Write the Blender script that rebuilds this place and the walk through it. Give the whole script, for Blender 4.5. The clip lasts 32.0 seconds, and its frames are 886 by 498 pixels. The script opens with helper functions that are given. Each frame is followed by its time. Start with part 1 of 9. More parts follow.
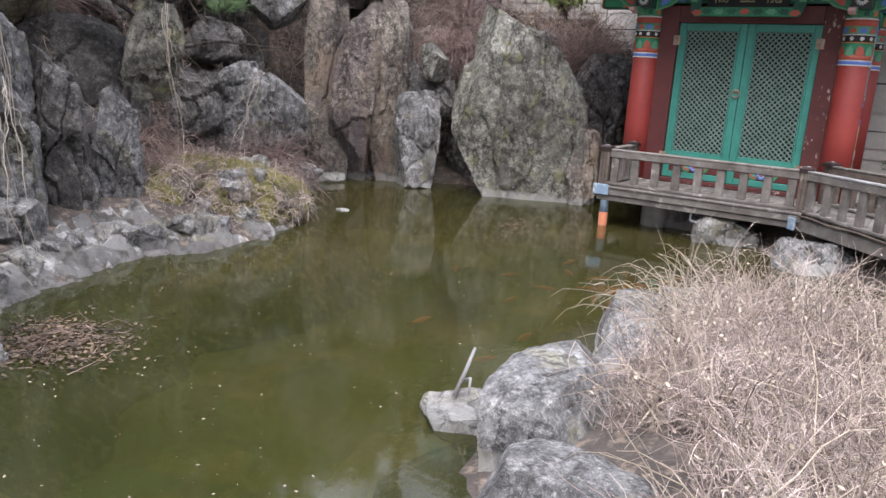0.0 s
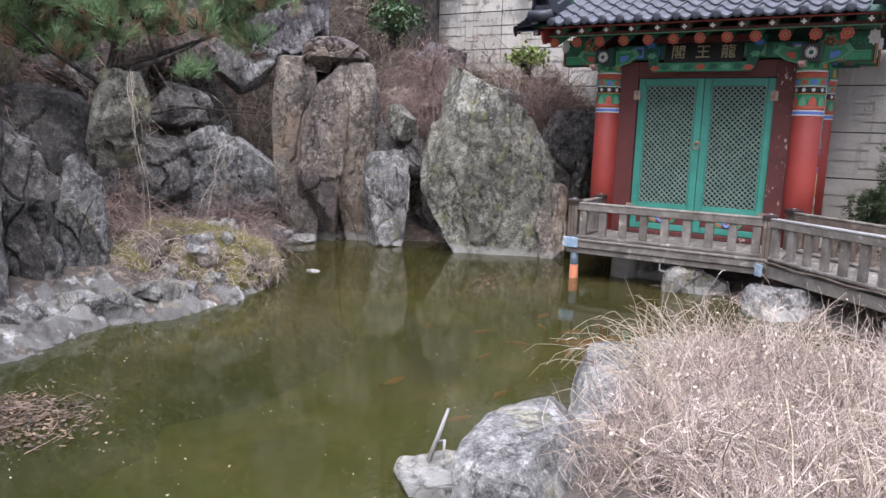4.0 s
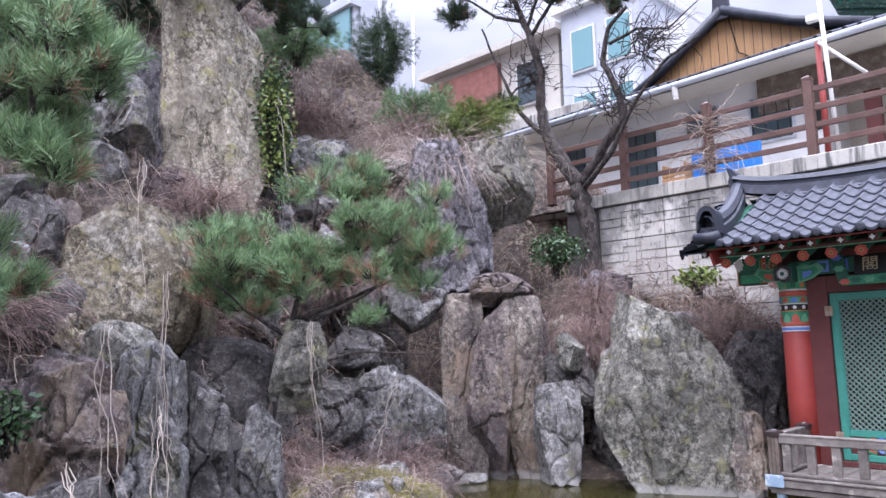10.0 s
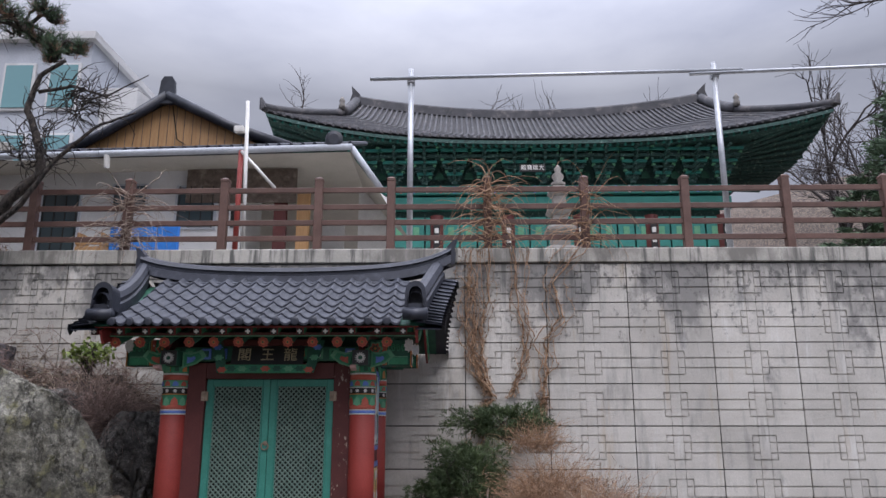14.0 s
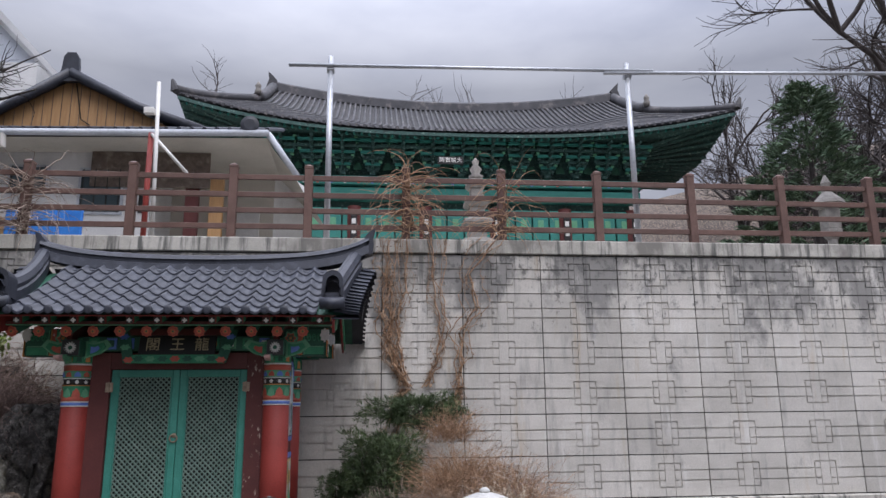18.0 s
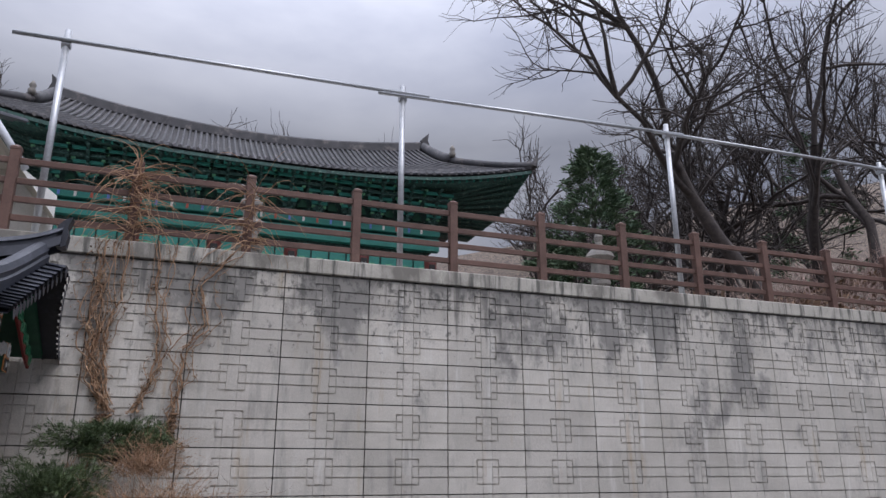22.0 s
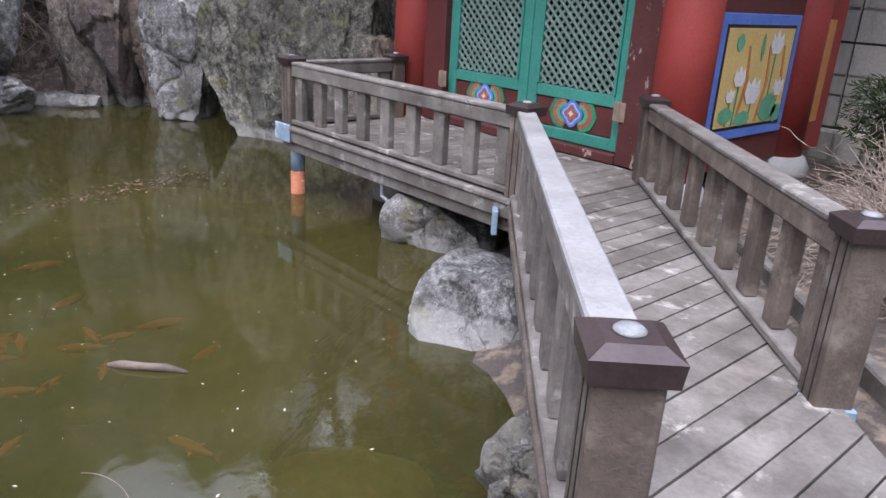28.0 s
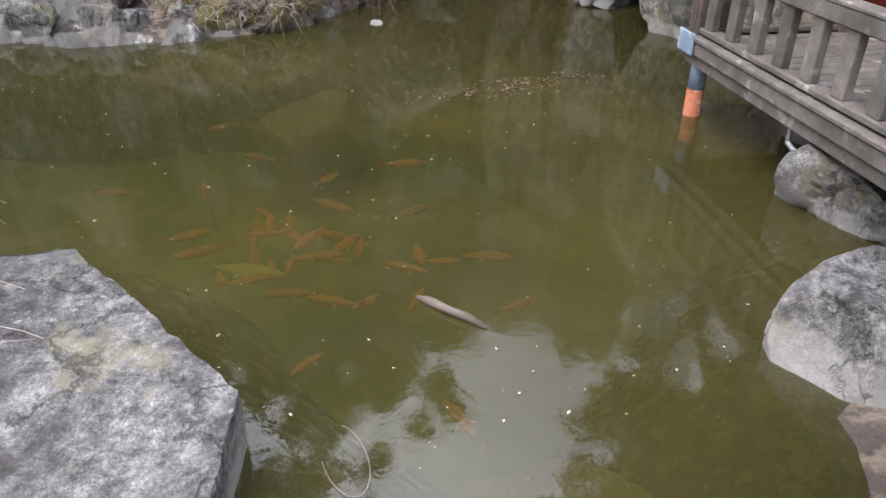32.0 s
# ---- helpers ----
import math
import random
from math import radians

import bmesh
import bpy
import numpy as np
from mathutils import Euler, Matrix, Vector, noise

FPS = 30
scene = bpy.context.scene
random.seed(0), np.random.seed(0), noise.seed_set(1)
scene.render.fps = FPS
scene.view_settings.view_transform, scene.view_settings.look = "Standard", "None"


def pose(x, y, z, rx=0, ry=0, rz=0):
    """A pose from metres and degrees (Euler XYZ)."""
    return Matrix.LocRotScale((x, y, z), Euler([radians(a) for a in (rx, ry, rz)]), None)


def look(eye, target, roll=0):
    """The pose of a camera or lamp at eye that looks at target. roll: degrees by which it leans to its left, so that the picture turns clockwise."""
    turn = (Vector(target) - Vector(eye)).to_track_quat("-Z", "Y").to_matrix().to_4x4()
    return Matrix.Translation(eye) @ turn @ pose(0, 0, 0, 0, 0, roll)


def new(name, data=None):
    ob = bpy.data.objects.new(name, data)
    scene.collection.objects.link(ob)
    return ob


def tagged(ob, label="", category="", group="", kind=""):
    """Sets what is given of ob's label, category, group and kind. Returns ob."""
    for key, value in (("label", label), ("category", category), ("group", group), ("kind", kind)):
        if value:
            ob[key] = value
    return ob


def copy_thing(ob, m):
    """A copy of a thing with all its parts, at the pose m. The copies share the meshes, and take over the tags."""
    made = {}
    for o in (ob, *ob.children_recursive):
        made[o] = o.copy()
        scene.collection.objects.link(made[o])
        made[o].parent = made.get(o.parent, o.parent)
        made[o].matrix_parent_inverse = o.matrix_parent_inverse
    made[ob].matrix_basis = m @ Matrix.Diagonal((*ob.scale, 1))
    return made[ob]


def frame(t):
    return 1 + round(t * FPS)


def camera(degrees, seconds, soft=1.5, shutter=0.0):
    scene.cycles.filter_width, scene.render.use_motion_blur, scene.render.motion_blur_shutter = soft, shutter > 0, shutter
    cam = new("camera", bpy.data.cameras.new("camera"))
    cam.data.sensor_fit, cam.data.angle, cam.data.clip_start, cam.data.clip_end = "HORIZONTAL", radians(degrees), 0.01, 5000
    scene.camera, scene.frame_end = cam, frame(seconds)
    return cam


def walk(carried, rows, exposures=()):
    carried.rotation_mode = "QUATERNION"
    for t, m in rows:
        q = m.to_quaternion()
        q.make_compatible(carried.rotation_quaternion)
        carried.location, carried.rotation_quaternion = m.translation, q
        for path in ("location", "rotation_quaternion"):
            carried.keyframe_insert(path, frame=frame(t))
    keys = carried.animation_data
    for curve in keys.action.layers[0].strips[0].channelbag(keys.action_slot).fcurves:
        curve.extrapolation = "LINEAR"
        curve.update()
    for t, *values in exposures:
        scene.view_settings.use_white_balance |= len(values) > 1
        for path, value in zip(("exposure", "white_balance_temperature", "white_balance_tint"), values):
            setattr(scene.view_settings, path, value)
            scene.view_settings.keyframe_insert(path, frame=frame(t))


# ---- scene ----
cam = camera(62.5, 32.0)
PATH = [
    (0, (2.084, -9.844, 1.784), (1.018, -8.22, 1.308), 3.4),
    (0.5, (2.053, -9.814, 1.733), (0.9, -8.293, 1.135), 3.1),
    (1, (2.016, -9.787, 1.692), (0.811, -8.353, 0.993), 2.7),
    (1.5, (2.011, -9.787, 1.689), (0.78, -8.409, 0.923), 2.3),
    (2, (2.012, -9.786, 1.687), (0.775, -8.429, 0.894), 2.2),
    (2.5, (2.017, -9.797, 1.698), (0.799, -8.416, 0.919), 2.3),
    (3, (2.036, -9.824, 1.729), (0.875, -8.353, 1.031), 2.9),
    (3.5, (2.073, -9.848, 1.771), (0.993, -8.249, 1.244), 2.8),
    (4, (2.09, -9.803, 1.793), (1.062, -8.119, 1.471), 1.9),
    (4.5, (2.097, -9.714, 1.811), (1.051, -8.016, 1.663), 0.3),
    (6.5, (2.0, -9.71, 1.865), (0.746, -8.152, 1.875), -1.6),
    (7, (1.983, -9.691, 1.859), (0.666, -8.186, 1.89), -1.5),
    (7.5, (1.969, -9.676, 1.863), (0.599, -8.219, 1.907), -1.5),
    (8, (1.956, -9.683, 1.86), (0.549, -8.262, 1.913), -1.4),
    (8.5, (1.949, -9.68, 1.872), (0.515, -8.288, 1.94), -1.3),
    (9, (1.947, -9.672, 1.876), (0.498, -8.296, 1.983), -1.1),
    (9.5, (1.959, -9.664, 1.9), (0.523, -8.284, 2.081), -1.1),
    (10, (1.983, -9.652, 1.932), (0.594, -8.241, 2.21), -1.1),
    (10.5, (2.002, -9.665, 1.938), (0.733, -8.168, 2.321), -0.9),
    (11, (2.064, -9.675, 1.975), (1.028, -8.026, 2.428), -0.4),
    (11.5, (2.197, -9.637, 1.987), (1.438, -7.855, 2.483), -0.4),
    (12, (2.284, -9.635, 1.995), (1.794, -7.763, 2.503), -0.2),
    (12.5, (2.33, -9.654, 1.974), (2.007, -7.743, 2.471), -0.0),
    (13, (2.351, -9.664, 1.972), (2.157, -7.732, 2.452), 0.1),
    (13.5, (2.363, -9.675, 1.967), (2.257, -7.734, 2.439), 0.1),
    (14, (2.37, -9.672, 1.968), (2.331, -7.728, 2.436), 0.0),
    (14.5, (2.372, -9.679, 1.958), (2.387, -7.734, 2.425), -0.2),
    (15, (2.36, -9.677, 1.959), (2.417, -7.731, 2.419), -0.3),
    (15.5, (2.347, -9.682, 1.954), (2.436, -7.735, 2.405), -0.4),
    (17.5, (2.341, -9.689, 1.944), (2.507, -7.746, 2.388), -0.4),
    (18, (2.348, -9.692, 1.948), (2.537, -7.751, 2.392), -0.6),
    (18.5, (2.349, -9.69, 1.942), (2.556, -7.751, 2.387), -0.9),
    (19, (2.345, -9.691, 1.943), (2.579, -7.757, 2.393), -1.1),
    (19.5, (2.371, -9.687, 1.945), (2.646, -7.763, 2.414), -1.1),
    (20, (2.486, -9.633, 1.941), (2.808, -7.725, 2.448), -1.3),
    (20.5, (2.676, -9.445, 1.888), (3.077, -7.563, 2.433), -1.6),
    (21, (3.0, -9.192, 1.897), (3.495, -7.339, 2.462), -1.5),
    (21.5, (3.359, -9.077, 1.679), (3.942, -7.254, 2.258), -0.5),
    (22, (3.765, -8.841, 1.63), (4.415, -7.041, 2.212), 0.0),
    (22.5, (4.102, -8.467, 1.624), (4.741, -6.664, 2.208), 0.4),
    (23, (4.375, -8.035, 1.624), (4.932, -6.192, 2.164), 0.9),
    (23.5, (4.509, -7.445, 1.664), (4.877, -5.526, 2.089), 1.4),
    (24, (4.535, -6.857, 1.606), (4.642, -4.889, 1.944), 1.2),
    (24.5, (4.39, -6.275, 1.637), (4.211, -4.301, 1.904), 0.8),
    (26.5, (3.756, -4.525, 1.675), (2.895, -2.72, 1.697), 2.1),
    (27, (3.621, -4.281, 1.637), (2.577, -2.587, 1.441), 3.4),
    (27.5, (3.548, -4.052, 1.549), (2.308, -2.553, 1.083), 3.9),
    (28, (3.445, -3.941, 1.522), (2.058, -2.669, 0.846), 3.3),
    (28.5, (3.37, -3.843, 1.516), (1.874, -2.77, 0.735), 2.7),
    (29, (3.383, -3.736, 1.523), (1.8, -2.847, 0.684), 2.2),
    (29.5, (3.377, -3.687, 1.519), (1.73, -2.952, 0.655), 1.3),
    (30, (3.365, -3.657, 1.513), (1.675, -3.033, 0.645), 0.3),
    (30.5, (3.342, -3.604, 1.52), (1.626, -3.062, 0.647), -0.3),
    (31, (3.185, -3.483, 1.522), (1.467, -3.02, 0.609), 0.0),
    (31.5, (3.036, -3.406, 1.59), (1.324, -3.047, 0.621), 0.3),
    (32, (2.997, -3.417, 1.618), (1.29, -3.161, 0.609), 0.4),
]
walk(cam, [(t, look(eye, target, roll)) for t, eye, target, roll in PATH],
     [(0, 1.15, 6500, 15), (3, 1.15, 6500, 15), (4, 1.3, 6350, 16), (9, 1.6, 6200, 17), (10, 1.5, 5950, 22), (11, 0.8, 5980, 23), (12, 0.38, 6300, 18), (19, 0.4, 6380, 15), (22, 0.08, 6380, 15), (23.5, 0.08, 6380, 15), (24.5, 0.5, 6450, 16), (26.5, 1.2, 6150, 18), (28, 1.08, 6150, 18), (30, 0.82, 6500, 14), (32, 1.05, 6550, 15)])

# ---- world, sun, exposure ----
world = bpy.data.worlds.new("overcast_sky")
scene.world = world
world.use_nodes = True
wn, wl = world.node_tree.nodes, world.node_tree.links
sky = wn.new("ShaderNodeTexSky")
sky.sky_type, sky.sun_disc, sky.sun_elevation, sky.sun_rotation = "NISHITA", False, radians(58), radians(157)
sky_cut = wn.new("ShaderNodeMix")
sky_cut.data_type, sky_cut.blend_type = "RGBA", "MULTIPLY"
sky_cut.inputs["Factor"].default_value = 1.0
wl.new(sky.outputs[0], sky_cut.inputs["A"])
sky_cut.inputs["B"].default_value = (0.1, 0.1, 0.1, 1)
wco = wn.new("ShaderNodeTexCoord")
wmap = wn.new("ShaderNodeMapping")
wmap.inputs["Scale"].default_value = (1.0, 1.0, 2.6)
wl.new(wco.outputs["Generated"], wmap.inputs[0])
cloud = wn.new("ShaderNodeTexNoise")
cloud.inputs["Scale"].default_value, cloud.inputs["Detail"].default_value, cloud.inputs["Roughness"].default_value = 2.3, 6, 0.5
wl.new(wmap.outputs[0], cloud.inputs["Vector"])
cramp = wn.new("ShaderNodeValToRGB")
cramp.color_ramp.elements[0].position, cramp.color_ramp.elements[0].color = 0.32, (0.45, 0.49, 0.60, 1)
cramp.color_ramp.elements[1].position, cramp.color_ramp.elements[1].color = 0.66, (0.80, 0.84, 0.93, 1)
wl.new(cloud.outputs["Fac"], cramp.inputs[0])
cover = wn.new("ShaderNodeMix")
cover.data_type = "RGBA"
cover.inputs["Factor"].default_value = 0.93
wl.new(sky_cut.outputs["Result"], cover.inputs["A"])
wl.new(cramp.outputs[0], cover.inputs["B"])
# an overcast dome is brighter overhead than at the horizon
sep = wn.new("ShaderNodeSeparateXYZ")
wl.new(wco.outputs["Generated"], sep.inputs[0])
dome = wn.new("ShaderNodeMapRange")
dome.inputs["From Min"].default_value, dome.inputs["From Max"].default_value = 0.42, 1.0
dome.inputs["To Min"].default_value, dome.inputs["To Max"].default_value = 0.47, 3.5
wl.new(sep.outputs["Z"], dome.inputs["Value"])
wbg = wn["Background"]
wl.new(cover.outputs["Result"], wbg.inputs[0])
wl.new(dome.outputs[0], wbg.inputs[1])

sun = new("sun", bpy.data.lights.new("sun", "SUN"))
sun.data.energy, sun.data.angle, sun.data.color = 1.5, radians(40), (1.0, 0.98, 0.95)
sun.matrix_world = look((6, -14, 24), (0, 0, 0))


# ---- materials ----
def shade(name):
    m = bpy.data.materials.new(name)
    m.use_nodes = True
    return m, m.node_tree.nodes, m.node_tree.links, m.node_tree.nodes["Principled BSDF"]


def noise_node(n, l, vec, scale, detail=6, rough=0.6, stretch=None):
    if stretch:
        mp = n.new("ShaderNodeMapping")
        mp.inputs["Scale"].default_value = stretch
        l.new(vec, mp.inputs[0])
        vec = mp.outputs[0]
    t = n.new("ShaderNodeTexNoise")
    t.inputs["Scale"].default_value, t.inputs["Detail"].default_value, t.inputs["Roughness"].default_value = scale, detail, rough
    l.new(vec, t.inputs["Vector"])
    return t.outputs["Fac"]


def ramp_node(n, l, fac, stops):
    r = n.new("ShaderNodeValToRGB")
    e = r.color_ramp.elements
    while len(e) < len(stops):
        e.new(0.5)
    for el, (p, c) in zip(e, stops):
        el.position, el.color = p, (*c, 1) if len(c) == 3 else c
    l.new(fac, r.inputs[0])
    return r.outputs[0]


def mix_node(n, l, fac, a, b, kind="MIX"):
    m = n.new("ShaderNodeMix")
    m.data_type, m.blend_type = "RGBA", kind
    for sock, v in (("Factor", fac), ("A", a), ("B", b)):
        if isinstance(v, (int, float)):
            m.inputs[sock].default_value = v
        elif isinstance(v, tuple):
            m.inputs[sock].default_value = (*v, 1)
        else:
            l.new(v, m.inputs[sock])
    return m.outputs["Result"]


def surf(name, c1, c2, scale=3.0, rough=0.75, bump=0.3, fine=60.0, metal=0.0, stains=(), rnd=0.12, stretch=None, island=False, dist=0.01):
    """A surface of two colours over broad patches, fine grain, stains [(colour, scale, from, to, stretch)] and relief."""
    m, n, l, b = shade(name)
    pos = n.new("ShaderNodeNewGeometry").outputs["Position"]
    col = ramp_node(n, l, noise_node(n, l, pos, scale, 5, 0.6, stretch), [(0.34, c1), (0.66, c2)])
    grain = noise_node(n, l, pos, fine, 4, 0.7, stretch)
    col = mix_node(n, l, 0.55, col, ramp_node(n, l, grain, [(0.3, (0.5, 0.5, 0.5)), (0.7, (1.0, 1.0, 1.0))]), "MULTIPLY")
    for sc, ss, lo, hi, st in stains:
        f = ramp_node(n, l, noise_node(n, l, pos, ss, 7, 0.65, st), [(lo, (0, 0, 0)), (hi, (1, 1, 1))])
        col = mix_node(n, l, f, col, sc)
    if rnd:
        src = n.new("ShaderNodeNewGeometry").outputs["Random Per Island"] if island else n.new("ShaderNodeObjectInfo").outputs["Random"]
        col = mix_node(n, l, 1.0, col, ramp_node(n, l, src, [(0.0, (1 - rnd,) * 3), (1.0, (1 + rnd,) * 3)]), "MULTIPLY")
    l.new(col, b.inputs["Base Color"])
    b.inputs["Roughness"].default_value, b.inputs["Metallic"].default_value = rough, metal
    if bump:
        bn = n.new("ShaderNodeBump")
        bn.inputs["Strength"].default_value, bn.inputs["Distance"].default_value = bump, dist
        l.new(grain, bn.inputs["Height"])
        l.new(bn.outputs[0], b.inputs["Normal"])
    return m


def stone(name, dark, mid, light, stain=(0.05, 0.045, 0.04), lichen=None, rust=None, crack=2.2, rel=0.06):
    """Weathered rock: mottled colour, dark run-off streaks, lichen, cracks and grain relief."""
    m, n, l, b = shade(name)
    pos = n.new("ShaderNodeNewGeometry").outputs["Position"]
    broad = noise_node(n, l, pos, 1.4, 8, 0.68)
    col = ramp_node(n, l, broad, [(0.3, dark), (0.5, mid), (0.7, light)])
    speck = noise_node(n, l, pos, 45, 5, 0.75)
    col = mix_node(n, l, 0.75, col, ramp_node(n, l, speck, [(0.32, (0.3, 0.3, 0.3)), (0.52, (0.95, 0.95, 0.95)), (0.70, (1.5, 1.48, 1.45))]), "MULTIPLY")
    fleck = noise_node(n, l, pos, 13, 10, 0.8)
    col = mix_node(n, l, 0.85, col, ramp_node(n, l, fleck, [(0.37, (0.18, 0.175, 0.17)), (0.5, (0.9, 0.9, 0.9)), (0.62, (1.85, 1.83, 1.76))]), "MULTIPLY")
    grit = noise_node(n, l, pos, 140, 3, 0.7)
    col = mix_node(n, l, 0.6, col, ramp_node(n, l, grit, [(0.36, (0.45, 0.45, 0.45)), (0.62, (1.35, 1.35, 1.35))]), "MULTIPLY")
    streak = noise_node(n, l, pos, 2.6, 6, 0.65, (1.6, 1.6, 0.35))
    col = mix_node(n, l, ramp_node(n, l, streak, [(0.5, (0, 0, 0)), (0.68, (0.85, 0.85, 0.85))]), col, stain)
    pale = noise_node(n, l, pos, 4.5, 9, 0.72)
    col = mix_node(n, l, ramp_node(n, l, pale, [(0.56, (0, 0, 0)), (0.72, (0.7, 0.7, 0.7))]), col, tuple(min(1, c * 1.35) for c in light))
    if rust:
        col = mix_node(n, l, ramp_node(n, l, noise_node(n, l, pos, 1.9, 5, 0.6, (1, 1, 0.5)), [(0.5, (0, 0, 0)), (0.7, (0.8, 0.8, 0.8))]), col, rust)
    if lichen:
        col = mix_node(n, l, ramp_node(n, l, noise_node(n, l, pos, 3.1, 8, 0.7), [(0.55, (0, 0, 0)), (0.66, (0.75, 0.75, 0.75))]), col, lichen)
    # dull violet-brown weathering in broad patches, white lichen spots
    patch = noise_node(n, l, pos, 0.8, 7, 0.7)
    col = mix_node(n, l, ramp_node(n, l, patch, [(0.52, (0, 0, 0)), (0.62, (0.6, 0.6, 0.6))]), col, tuple(0.62 * d for d in dark))
    spots = noise_node(n, l, pos, 19, 8, 0.75)
    col = mix_node(n, l, ramp_node(n, l, spots, [(0.60, (0, 0, 0)), (0.66, (0.8, 0.8, 0.8))]), col, (0.46, 0.455, 0.43))
    # fine fissures where a warped noise crosses its middle value
    fis = noise_node(n, l, pos, crack, 8, 0.64, (1.0, 1.0, 0.6))
    edge = ramp_node(n, l, fis, [(0.484, (1, 1, 1)), (0.497, (0, 0, 0)), (0.503, (0, 0, 0)), (0.516, (1, 1, 1))])
    col = mix_node(n, l, 0.65, col, ramp_node(n, l, edge, [(0, (0.25, 0.24, 0.22)), (1, (1, 1, 1))]), "MULTIPLY")
    # pale mineral crust left by the water just above its level
    xyz = n.new("ShaderNodeSeparateXYZ")
    l.new(pos, xyz.inputs[0])
    lift = n.new("ShaderNodeMath")
    lift.operation = "MULTIPLY_ADD"
    lift.inputs[1].default_value = 0.22
    l.new(noise_node(n, l, pos, 5, 5, 0.6), lift.inputs[0])
    l.new(xyz.outputs["Z"], lift.inputs[2])
    crust = ramp_node(n, l, lift.outputs[0], [(0.06, (0.0, 0.0, 0.0)), (0.10, (0.75, 0.75, 0.75)), (0.19, (0.55, 0.55, 0.55)), (0.24, (0, 0, 0))])
    col = mix_node(n, l, crust, col, (0.40, 0.388, 0.365))
    l.new(col, b.inputs["Base Color"])
    b.inputs["Roughness"].default_value = 0.88
    hgt = mix_node(n, l, 0.5, mix_node(n, l, 0.5, edge, speck), fleck)
    bn = n.new("ShaderNodeBump")
    bn.inputs["Strength"].default_value, bn.inputs["Distance"].default_value = 1.0, rel
    l.new(hgt, bn.inputs["Height"])
    l.new(bn.outputs[0], b.inputs["Normal"])
    return m


M_rock = stone("grey_rock", (0.10, 0.098, 0.098), (0.24, 0.232, 0.225), (0.42, 0.41, 0.40), lichen=(0.22, 0.21, 0.12))
# plain dark stone; on rocks labelled shaded or shadowed its tone carries the shade
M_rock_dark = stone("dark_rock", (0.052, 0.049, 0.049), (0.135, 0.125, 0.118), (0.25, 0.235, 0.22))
M_rock_pale = stone("pale_rock", (0.095, 0.092, 0.078), (0.20, 0.193, 0.163), (0.35, 0.34, 0.295), stain=(0.13, 0.12, 0.09), lichen=(0.30, 0.29, 0.13))
M_rock_brown = stone("brown_rock", (0.12, 0.098, 0.085), (0.24, 0.205, 0.172), (0.37, 0.325, 0.275), stain=(0.07, 0.06, 0.065), rust=(0.26, 0.18, 0.12))
M_rock_violet = stone("violet_grey_rock", (0.12, 0.11, 0.125), (0.24, 0.225, 0.24), (0.40, 0.38, 0.39))
M_ledge = surf("crusted_ledge", (0.10, 0.095, 0.088), (0.21, 0.20, 0.188), 2.6, 0.9, 0.9, 34, stains=[((0.05, 0.045, 0.036), 5, 0.50, 0.60, None), ((0.38, 0.37, 0.35), 3.5, 0.54, 0.62, None), ((0.24, 0.20, 0.11), 1.6, 0.56, 0.7, None)], rnd=0, dist=0.03)
M_rock_bank = stone("bank_rock", (0.105, 0.102, 0.102), (0.205, 0.20, 0.195), (0.32, 0.312, 0.302), lichen=(0.30, 0.28, 0.19), crack=1.3, rel=0.04)
M_rock_blue = stone("blue_grey_rock", (0.045, 0.047, 0.054), (0.11, 0.112, 0.122), (0.26, 0.26, 0.27), crack=1.6, rel=0.04)
M_sunk = surf("algae_coated_rock", (0.30, 0.235, 0.11), (0.44, 0.35, 0.18), 2.2, 0.9, 0.6, 30, stains=[((0.25, 0.19, 0.08), 3.0, 0.55, 0.7, None)], rnd=0.1, dist=0.03)
M_rock_white = stone("bleached_rock", (0.14, 0.136, 0.125), (0.25, 0.243, 0.228), (0.38, 0.372, 0.355), stain=(0.22, 0.20, 0.16), lichen=(0.36, 0.30, 0.16), crack=3)
M_rock_tan = stone("tan_rock", (0.28, 0.245, 0.185), (0.40, 0.36, 0.28), (0.53, 0.49, 0.405), stain=(0.16, 0.14, 0.10), lichen=(0.30, 0.29, 0.09))
M_rock_mossy = stone("moss_sided_rock", (0.11, 0.09, 0.055), (0.22, 0.19, 0.13), (0.40, 0.38, 0.34), stain=(0.09, 0.075, 0.05), lichen=(0.21, 0.18, 0.07))
M_rock_plum = stone("plum_brown_rock", (0.075, 0.058, 0.06), (0.17, 0.135, 0.125), (0.31, 0.27, 0.23), stain=(0.06, 0.045, 0.052), rust=(0.27, 0.20, 0.125))
M_soil = surf("leaf_litter_soil", (0.07, 0.057, 0.048), (0.155, 0.127, 0.107), 2.0, 0.95, 0.9, 40, stains=[((0.26, 0.20, 0.155), 9, 0.5, 0.62, None)], rnd=0, dist=0.04)
M_bank = surf("mossy_earth", (0.065, 0.053, 0.043), (0.15, 0.125, 0.10), 2.4, 0.95, 0.9, 40, stains=[((0.13, 0.115, 0.03), 2.2, 0.47, 0.56, None), ((0.25, 0.20, 0.155), 9, 0.52, 0.62, None)], rnd=0, dist=0.04)
M_grassmoss = surf("mossy_grass", (0.16, 0.16, 0.03), (0.36, 0.31, 0.10), 3, 0.9, 0, 60, rnd=0.5, island=True)
M_asphalt = surf("asphalt", (0.045, 0.045, 0.047), (0.07, 0.07, 0.07), 1.5, 0.9, 0.5, 200, rnd=0)
M_paint_white = surf("road_paint", (0.62, 0.62, 0.60), (0.74, 0.74, 0.72), 6, 0.8, 0.2, 150, stains=[((0.3, 0.3, 0.3), 20, 0.55, 0.7, None)], rnd=0)
